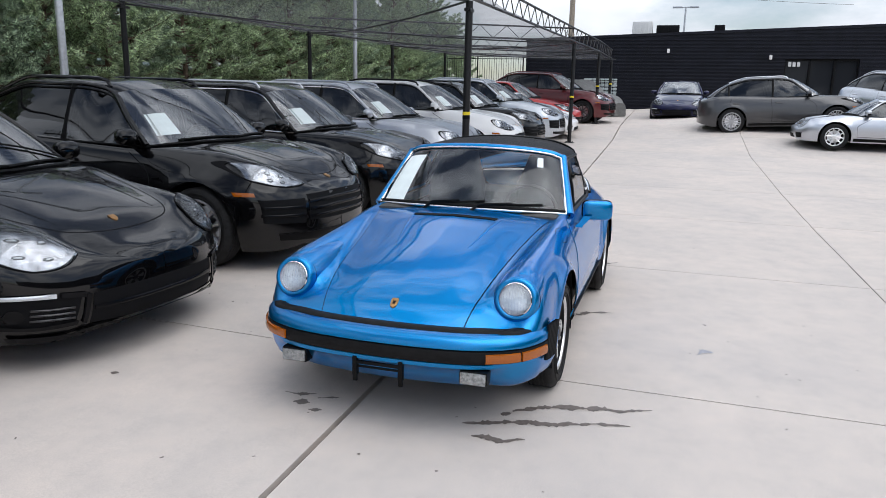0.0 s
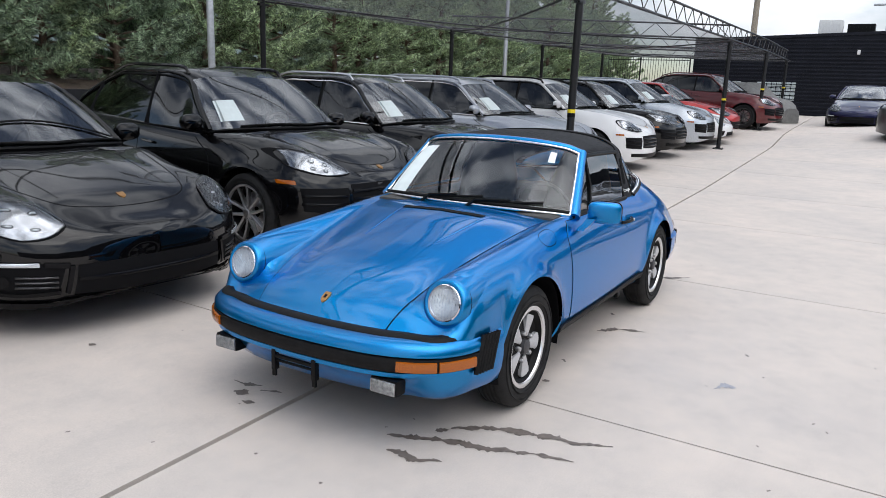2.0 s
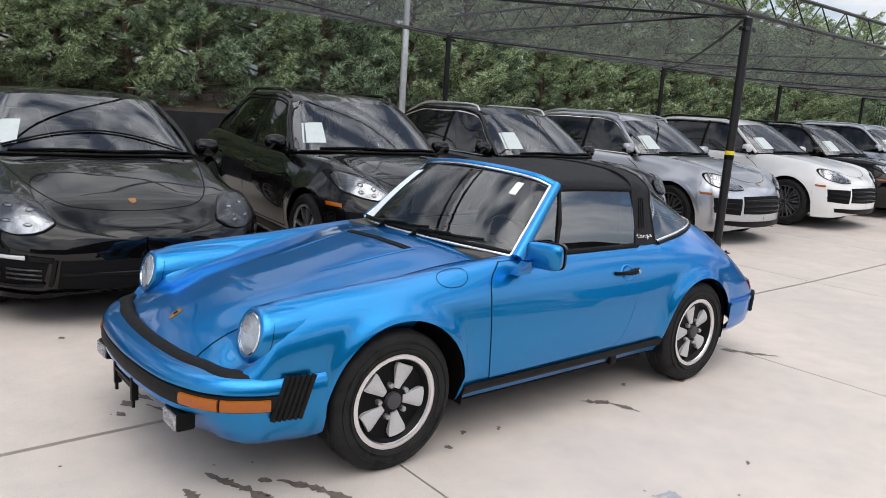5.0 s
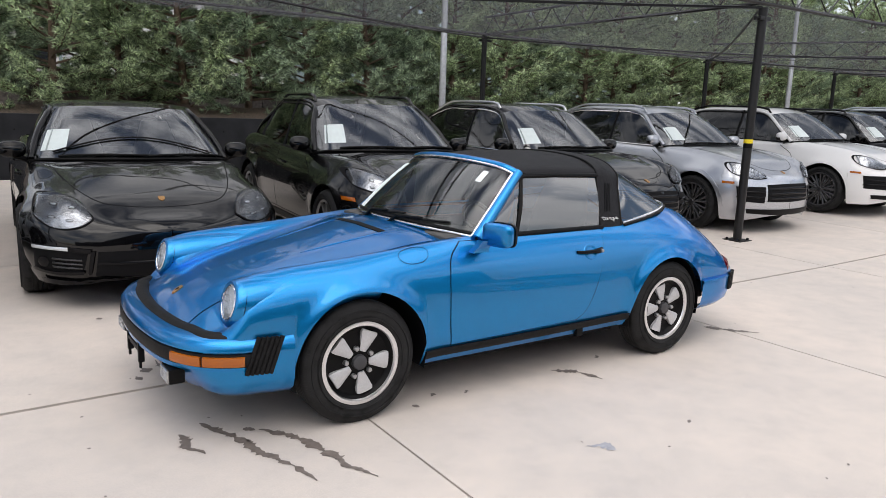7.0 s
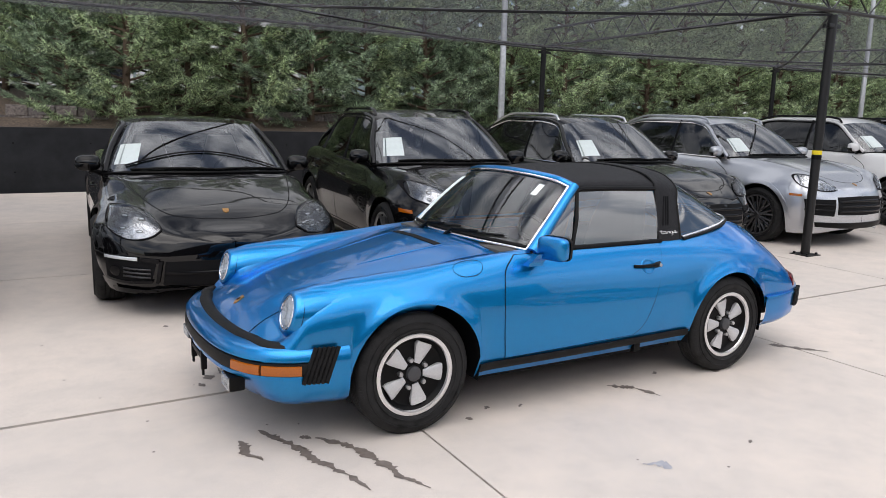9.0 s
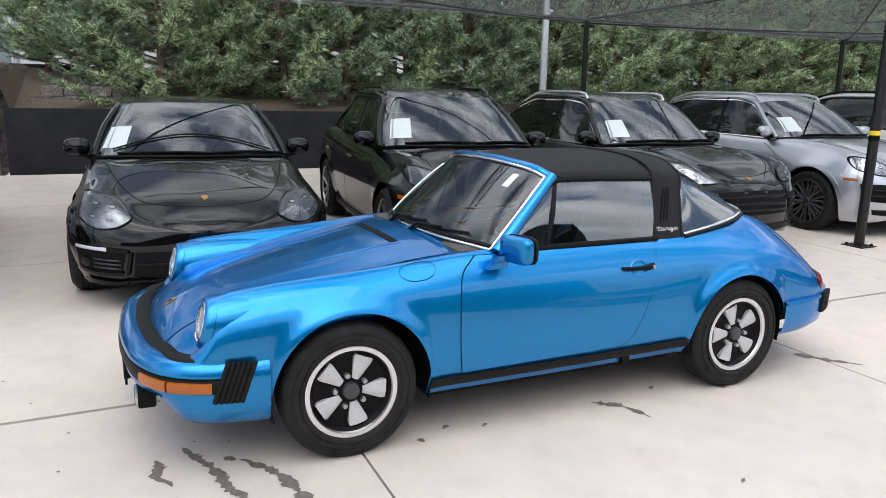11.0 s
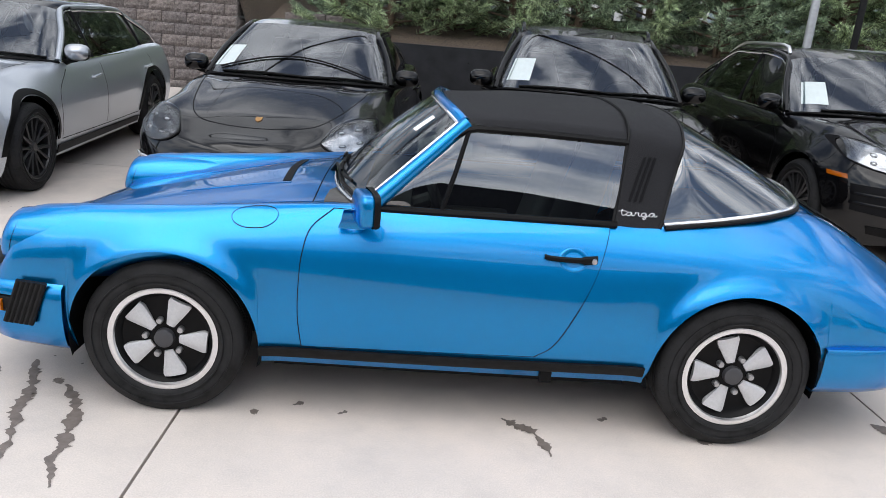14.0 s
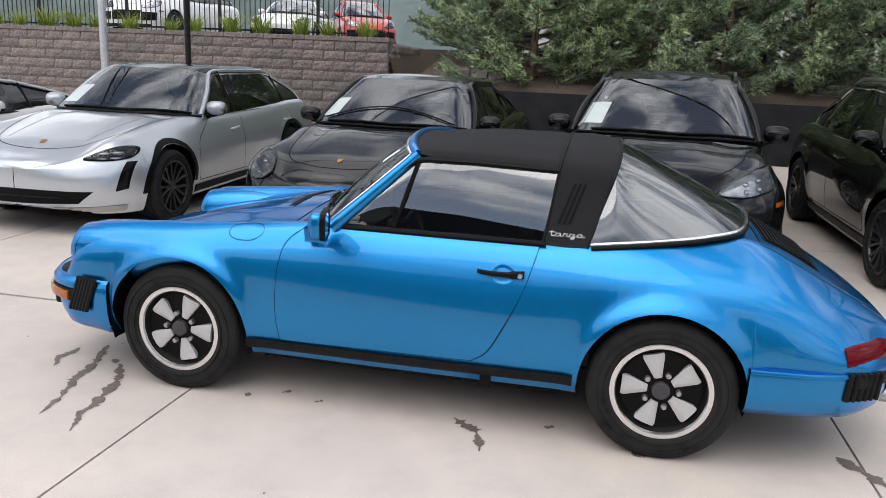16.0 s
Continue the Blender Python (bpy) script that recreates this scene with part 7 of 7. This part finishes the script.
def sports_car(name, label, x, y, yaw, mat, open_top=False, **kw):
    spec = {"lamp": SPORT_LAMP, "hood_gap": SPORT_GAP, "crest": 0.09, "crest_x": 0.22, "wheel": (5, True), "wheel_mat": ALU, "roof_w": 0.62, "bpillar": 0.62, "sheet": False, "wiper": False,
            "centre": [("lower_grille", [(-0.40, 0.36), (0, 0.37), (0.40, 0.36)], [(-0.42, 0.24), (0, 0.24), (0.42, 0.24)], SEAM, 0.004, "black lower grille")],
            "front": [("side_intake", [(0.52, 0.40), (0.72, 0.40)], [(0.54, 0.26), (0.70, 0.27)], SEAM, 0.004, "black side air intake")], "tail": 0.62}
    spec.update(kw)
    return modern_car(name, label, "parked cars", stand(x, y, yaw, 4.3), mat, 4.43, 0.90, 1.30, 2.35, 0.96, 0.325, (0.52, 0.60, 0.5, 0.72), (1.18, 0.87), (1.82, 1.25), (2.45, 1.24), (3.75, 0.90), 0.85, spec)


sports_car("soft_top_car", "white two-seat convertible with its black soft top closed", -6.78, 1.65, 92, WHITE_P, roof_mat=VINYL, wheel_mat=DARKWHEEL)

sports_car("white_sports_car", "white sports car between a pale SUV and a red saloon", 17.5, 1.6, 90, WHITE_P, wheel_mat=DARKWHEEL)

# cars across the yard
saloon("navy_saloon", "dark navy blue saloon facing out by the building", 0, 0, 0, NAVY_P, wheel_mat=SILVERWHEEL, sheet=False).matrix_world = stand(23.6, -1.2, -2)
suv("grey_suv", "dark grey large SUV parked broadside with crossed-spoke wheels", 19.5, -6.55, 0, GREY_P, False, wheel_mat=SILVERWHEEL, wheel=(10, True), rails=ALU, sheet=False)
sports_car("silver_sports_car", "silver two-door sports car with five-spoke wheels", 16.7, -4.2, -93, SILVER_P)
sports_car("dark_convertible", "dark convertible with its roof up by the shop entrance", 27.0, -9.6, 160, BLACK_P)
suv("silver_suv", "silver SUV seen from behind at the edge of the yard", 10.6, -9.95, 92, SILVER_P, False, sheet=False)
suv("pale_suv", "pale grey SUV farther along the yard", 19.6, -9.3, -60, SILVER_P, False, sheet=False)


def covered_car(x, y, yaw):
    c = thing("covered_car", "car under a loose crumpled grey cover", "car cover", "", "", stand(x, y, yaw))
    bm = bmesh.new()
    top = track((0, 0.55), (0.4, 0.82), (1.2, 0.98), (1.9, 1.42), (3.2, 1.42), (4.0, 1.0), (4.5, 0.6))
    rows = []
    for i in range(46):
        px = 4.5 * i / 45
        f = max(0.15, (1 - abs(2 * px / 4.5 - 1) ** 3.5)) ** 0.4
        row = []
        for j in range(41):
            a = math.pi * j / 40
            py = 0.98 * f * math.copysign(abs(math.cos(a)) ** 0.55, math.cos(a))
            pz = top(px) * abs(math.sin(a)) ** 0.5
            d = 0.05 * noise.noise(Vector((px * 3, j * 0.35, 1.0))) + 0.03 * math.sin(j * 2.1 + px * 4) * (1 - abs(math.sin(a)))
            row.append(Vector((px, py * (1 + d), max(0.012, pz * (1 + d * 0.5)))))
        rows.append(row)
    vs = grid(bm, rows)
    bm.faces.new(vs[0])
    bm.faces.new(list(reversed(vs[-1])))
    part("cover", bm, TARP, c, "", 70)


covered_car(26.2, 1.05, 60)


# ---- pines, grass, fence and the upper lot ----
def pine_mesh(seed, height, spread, mat, needles=30, dens=1.0):
    """Trunk and crown meshes of one bushy pine, its foot at the origin."""
    rng = random.Random(seed)
    bt = bmesh.new()
    lean = Vector((rng.uniform(-0.25, 0.25), rng.uniform(-0.2, 0.2), 0))
    spine = [Vector((0, 0, -0.3)) + lean * (k / 8) ** 1.5 * 2 + Vector((0, 0, (height + 0.3) * k / 8)) for k in range(9)]
    tube(bt, spine, [0.10 * (1 - 0.85 * k / 8) for k in range(9)], 8)
    verts, faces = [], []

    def needle_tuft(p, d, ln):
        d = d.normalized()
        a = d.orthogonal().normalized()
        b = d.cross(a)
        for _ in range(needles):
            t = rng.random()
            th = rng.uniform(0, 6.283)
            out = (a * math.cos(th) + b * math.sin(th))
            w = (d * rng.uniform(0.35, 1.1) + out * rng.uniform(0.5, 1.0)).normalized()
            base = p + d * (t - 0.75) * 0.20
            tip = base + w * ln * rng.uniform(0.7, 1.15)
            s = w.cross(Vector((rng.uniform(-1, 1), rng.uniform(-1, 1), rng.uniform(-1, 1)))).normalized() * 0.0098
            k = len(verts)
            verts.extend((base - s, base + s, tip))
            faces.append((k, k + 1, k + 2))
    n_br = int(62 * dens)
    for i in range(n_br):
        f = (i + rng.random()) / n_br
        z = height * (0.03 + 0.95 * f)
        reach = spread * (1 - 0.78 * f ** 1.25) * rng.uniform(0.65, 1.15)
        th = i * 2.4 + rng.uniform(-0.5, 0.5)
        base = spine[0].lerp(spine[-1], 0) + Vector((0, 0, 0))
        q = f * 8
        k = min(7, int(q))
        base = spine[k].lerp(spine[k + 1], q - k)
        base.z = z
        out = Vector((math.cos(th), math.sin(th), 0))
        rise = rng.uniform(-0.10, 0.25) + 0.35 * f
        pts = [base + out * reach * s + Vector((0, 0, reach * (rise * s + 0.22 * s * s))) + Vector((rng.uniform(-1, 1), rng.uniform(-1, 1), rng.uniform(-1, 1))) * 0.04 * s for s in (0, 0.35, 0.7, 1.0)]
        tube(bt, pts, [0.028, 0.020, 0.012, 0.006], 5, False)
        n_tw = max(4, int(10 * reach * dens))
        for j in range(n_tw):
            s = 0.25 + 0.75 * (j + rng.random()) / n_tw
            kk = min(2, int(s * 3))
            p = pts[kk].lerp(pts[kk + 1], s * 3 - kk) if s < 1 else pts[3].copy()
            side = Vector((-out.y, out.x, 0)) * rng.choice((-1, 1))
            d = (out * 0.6 + side * rng.uniform(0.1, 1.0) + Vector((0, 0, rng.uniform(-0.25, 0.7)))).normalized()
            ln = rng.uniform(0.10, 0.34) * (1.15 - 0.5 * s)
            e = p + d * ln
            needle_tuft(e, d, rng.uniform(0.10, 0.15))
            needle_tuft(p.lerp(e, 0.45), d, rng.uniform(0.10, 0.14))
        needle_tuft(pts[3], pts[3] - pts[2], 0.14)
    smooth(bt, 60)
    trunk = bpy.data.meshes.new("trunk")
    bt.to_mesh(trunk)
    bt.free()
    trunk.materials.append(BARK)
    crown = bpy.data.meshes.new("crown")
    crown.from_pydata(verts, [], faces)
    crown.materials.append(mat)
    return trunk, crown


PINES = [pine_mesh(11, 4.6, 1.75, NEEDLE, 22, 1.4), pine_mesh(12, 5.4, 1.9, NEEDLE2, 22, 1.35), pine_mesh(13, 4.9, 1.8, NEEDLE, 22, 1.4), pine_mesh(14, 6.2, 2.0, NEEDLE2, 22, 1.3)]


def pine(kind, x, y, z, turn, s):
    t = thing("pine_tree", "bushy dark green pine with long needles on the mulch bank", "tree", "pines on the bank", "", pose(x, y, z, 0, 0, turn))
    t.scale = (s, s, s)
    trunk, crown = PINES[kind]
    for nm, me in (("trunk", trunk), ("crown", crown)):
        ob = new(nm, me)
        ob.parent = t


def plant_pines():
    rng = random.Random(21)
    pine(1, -2.3, 14.2, 1.9, 40, 0.75)
    pine(2, -1.9, 12.9, 1.35, 120, 0.62)
    pine(0, -3.0, 15.4, 2.1, 200, 0.8)
    x = -0.9
    while x < 41:
        y = 12.7 + rng.uniform(-0.4, 0.5)
        pine(rng.randrange(4), x, y, 0.95 + 0.2 * max(0, y - 12), rng.uniform(0, 360), rng.uniform(0.82, 1.08))
        x += rng.uniform(1.25, 1.65)
    x = -1.6
    while x < 43:
        y = 15.8 + rng.uniform(-0.7, 0.7)
        pine(rng.randrange(4), x, y, 2.15, rng.uniform(0, 360), rng.uniform(0.95, 1.25))
        x += rng.uniform(1.6, 2.3)


plant_pines()


def grass_clump():
    rng = random.Random(5)
    verts, faces = [], []
    for _ in range(150):
        a, r = rng.uniform(0, 6.28), rng.uniform(0, 0.10)
        p = Vector((r * math.cos(a), r * math.sin(a), 0))
        lean = rng.uniform(0.05, 0.42)
        h = rng.uniform(0.22, 0.42)
        s = Vector((-math.sin(a), math.cos(a), 0)) * 0.006
        mid = p + Vector((math.cos(a) * lean * 0.4, math.sin(a) * lean * 0.4, h * 0.65))
        tip = p + Vector((math.cos(a) * lean, math.sin(a) * lean, h))
        k = len(verts)
        verts += [p - s, p + s, mid + s * 0.7, mid - s * 0.7, tip]
        faces += [(k, k + 1, k + 2, k + 3), (k + 3, k + 2, k + 4)]
    me = bpy.data.meshes.new("grass_clump")
    me.from_pydata(verts, [], faces)
    me.materials.append(GRASS)
    first = True
    x = -4.3
    while x > -16:
        ob = new("grass_clump", me)
        tagged(ob, "clump of yellow-green ornamental grass above the block wall", "grass", "grass clumps", "")
        ob.matrix_world = Matrix.LocRotScale((x, 11.55 + rng.uniform(-0.1, 0.1), 2.18), Euler((0, 0, rng.uniform(0, 6))), (rng.uniform(1.0, 1.45),) * 3)
        x -= rng.uniform(0.55, 0.95)


grass_clump()


def picket_fence(x0, x1, y, z):
    f = thing("picket_fence", "black steel picket fence above the block wall", "fence", "fences")
    bm = bmesh.new()
    for zz in (0.16, 1.42):
        box(bm, ((x0 + x1) / 2, y, z + zz), (abs(x1 - x0), 0.032, 0.04), 0.004)
    part("rail", bm, BLACKSTEEL, f)
    me = me2 = None
    n = int(abs(x1 - x0) / 0.125)
    for i in range(n + 1):
        post = i % 19 == 0
        nm = "post" if post else "picket"
        if (me2 if post else me) is None:
            bm = bmesh.new()
            s = 0.06 if post else 0.018
            box(bm, (0, 0, 0.78), (s, s, 1.56), 0.003)
            mm = bpy.data.meshes.new(nm)
            bm.to_mesh(mm)
            bm.free()
            mm.materials.append(BLACKSTEEL)
            if post:
                me2 = mm
            else:
                me = mm
        ob = new(nm, me2 if post else me)
        ob.parent = f
        ob.location = (x0 + (x1 - x0) * i / n, y, z)
    return f


picket_fence(-17.5, -4.0, 12.1, 2.2)
end_fence = picket_fence(0.0, 4.1, 0.0, 0.0)
end_fence.matrix_world = pose(33.35, 6.6, 1.85, 0, 0, 90)


def end_wall():
    bm = bmesh.new()
    box(bm, (33.45, 8.68, 1.0), (0.3, 4.15, 1.7), 0.02)
    structure("wall_east", bm, WALLDARK, "low charcoal wall under the fence beside the building", "wall")
    up = thing("utility_pole", "tall weathered utility pole behind the building", "utility pole")
    bm = bmesh.new()
    lathe(bm, [(0.0, 15.0), (0.17, 15.0), (0.24, 0.0)], 12, "z")
    for v in bm.verts:
        v.co += Vector((54.2, 7.2, 0.5))
    part("pole", bm, LIGHTWOOD, up)
    bm = bmesh.new()
    box(bm, (54.0, 7.2, 13.6), (0.12, 2.4, 0.14), 0.01)
    part("crossarm", bm, LIGHTWOOD, up)
    for k, (a, b) in enumerate((((55.83, 7.3, 10.04), (63.61, -13.96, 8.92)), ((55.58, 7.41, 11.57), (63.52, -13.76, 10.07)))):
        wire = bmesh.new()
        A, B = Vector(a), Vector(b)
        tube(wire, [A.lerp(B, i / 12) - Vector((0, 0, 0.25 * 4 * i / 12 * (1 - i / 12))) for i in range(13)], 0.012, 5)
        part("wire", wire, BLACKSTEEL, up, "thin overhead power line")


end_wall()
lamp_post(49.8, -1.15, 6.2, True)


def upper_lot():
    pk = suv("pickup_truck", "white pickup truck with a black grille on the upper lot", 0, 0, 0, WHITE_P, True, sheet=False, wheel_mat=SILVERWHEEL)
    pk.matrix_world = pose(-13.2, 16.0, 2.23, 0, 0, 88) @ Matrix.Diagonal((1.08, 1.02, 1.12, 1))
    sd = saloon("white_saloon", "white saloon parked on the upper lot behind the fence", 0, 0, 0, WHITE_P, sheet=False, wheel_mat=SILVERWHEEL)
    sd.matrix_world = pose(-9.0, 17.2, 2.23, 0, 0, 100)
    rd = suv("red_truck", "red truck on the upper lot behind the fence", 0, 0, 0, RED_P, True, sheet=False, wheel_mat=SILVERWHEEL)
    rd.matrix_world = pose(-7.9, 23.0, 2.23, 0, 0, 120) @ Matrix.Diagonal((1.1, 1.05, 1.2, 1))
    for x, y, w, h in ((-1.5, 46, 9, 9.0), (14, 60, 16, 8.0)):
        b = thing("white_building", "plain white building beyond the pines", "building", "far buildings", "structure")
        bm = bmesh.new()
        box(bm, (x, y, 2 + h / 2), (w, 8, h), 0.05)
        part("wall", bm, LIGHTWALL, b)
        for i in range(int(w / 2.2)):
            for k in range(2):
                bm = bmesh.new()
                box(bm, (x - w / 2 + 1.4 + 2.2 * i, y - 4.02, 4.0 + 3.2 * k), (1.2, 0.08, 1.5), 0.02)
                part("window", bm, DARKPANE, b)
        bm = bmesh.new()
        box(bm, (x, y, 2.1 + h), (w + 0.3, 8.3, 0.25), 0.03)
        part("roof", bm, TRIM, b)
    lamp_post(-3.9, 19.0, 6.0)
    bm = bmesh.new()
    rows = []
    for j in range(6):
        rows.append([Vector((-900 + 60 * i, 700 + 60 * j, (0 if j == 0 else 1) * (60 + 14 * j * (1 + 0.8 * noise.noise(Vector((i * 0.35, j * 0.4, 0)))) + 25 * noise.noise(Vector((i * 0.2, 7, 0)))))) for i in range(31)])
    grid(bm, rows)
    structure("backdrop", bm, HILL, "hazy blue-green hills on the horizon", "hills")


upper_lot()


# ---- marks on the concrete ----
def stain(pts, width, mat, seed, label="dark damp dribble of fluid on the concrete"):
    """A ragged flat mark along a line on the slabs."""
    rng = random.Random(seed)
    P = spline([(x, y, 0) for x, y in pts], 26 if len(pts) < 3 else 70) if len(pts) > 1 else [Vector((pts[0][0] + 0.01 * k, pts[0][1], 0)) for k in range(-6, 7)]
    n = len(P)
    bm = bmesh.new()
    rows = []
    for i, p in enumerate(P):
        d = P[min(i + 1, n - 1)] - P[max(i - 1, 0)]
        o = Vector((-d.y, d.x, 0)).normalized()
        t = i / (n - 1)
        w = width * (0.10 + math.sin(math.pi * min(1, t * 1.02)) ** 0.5) * (0.72 + 1.15 * noise.noise(Vector((p.x * 17 + seed, p.y * 17, 0))) + 0.55 * noise.noise(Vector((p.x * 60, p.y * 60 + seed, 0)))) * (1.2 - 0.45 * t)
        w = max(w, 0.0045)
        p = p + o * width * 0.9 * noise.noise(Vector((p.x * 11, p.y * 11 + seed * 3, 5))) * (len(P) > 20)
        a = p + o * w * rng.uniform(0.7, 1.2)
        b = p - o * w * rng.uniform(0.7, 1.2)
        lift = 0.002 if p.y < 0.2 else 0.0045
        rows.append([Vector((a.x, a.y, ground_z(a.x, a.y) + lift)), Vector((b.x, b.y, ground_z(b.x, b.y) + lift))])
    grid(bm, rows)
    ob = part("stain", bm, mat)
    tagged(ob, label, "stain", "stains on the concrete")


stain([(-1.83, -0.38), (-1.75, -0.54), (-1.69, -0.78), (-1.63, -0.95), (-1.58, -1.20)], 0.030, STAIN, 1)
stain([(-1.61, -0.60), (-1.56, -0.65), (-1.46, -0.82), (-1.41, -1.08), (-1.34, -1.30)], 0.030, STAIN, 2)
stain([(-1.95, -0.46), (-1.94, -0.61), (-1.90, -0.72)], 0.028, STAIN, 3)
stain([(-1.66, -0.54), (-1.62, -0.59)], 0.022, STAIN, 4)
stain([(-0.31, -1.53), (-0.28, -1.58), (-0.24, -1.64)], 0.050, STAIN2, 5, "faint grey-blue stain on the concrete")
stain([(0.24, -0.66), (0.35, -0.77), (0.41, -0.94)], 0.030, STAIN, 6)
stain([(-0.64, -0.66), (-0.60, -0.63)], 0.024, STAIN, 7)
stain([(-0.80, -0.74), (-0.77, -0.72)], 0.018, STAIN, 8)
stain([(-0.45, -0.71), (-0.41, -0.69)], 0.018, STAIN, 9)
stain([(0.66, -0.64), (0.70, -0.61)], 0.022, STAIN, 10)
stain([(1.94, -0.52), (2.06, -0.70), (2.18, -0.84)], 0.035, STAIN, 11)
stain([(-1.80, 0.65), (-1.76, 0.48)], 0.020, STAIN, 12)
stain([(-1.89, 0.55), (-1.87, 0.46)], 0.026, STAIN, 13)
stain([(-1.80, 0.45), (-1.76, 0.34)], 0.020, STAIN, 14)
stain([(-1.95, 0.43), (-1.93, 0.36)], 0.022, STAIN, 15)
stain([(-1.93, 1.71), (-1.92, 1.66)], 0.020, STAIN, 16, "dead leaf on the concrete")
stain([(1.06, -0.79), (1.11, -0.75)], 0.022, STAIN, 17)
stain([(0.32, -1.62), (0.36, -1.60)], 0.008, STAIN, 18)
rngs = random.Random(77)
for k in range(90):
    x, y = rngs.uniform(-3.6, 7.5), rngs.uniform(-3.0, 2.4)
    stain([(x, y), (x + rngs.uniform(-0.02, 0.02), y + 0.012)], rngs.choice((0.003, 0.004, 0.005, 0.007, 0.011)), STAIN, 100 + k, "small dark speck of grit on the concrete")
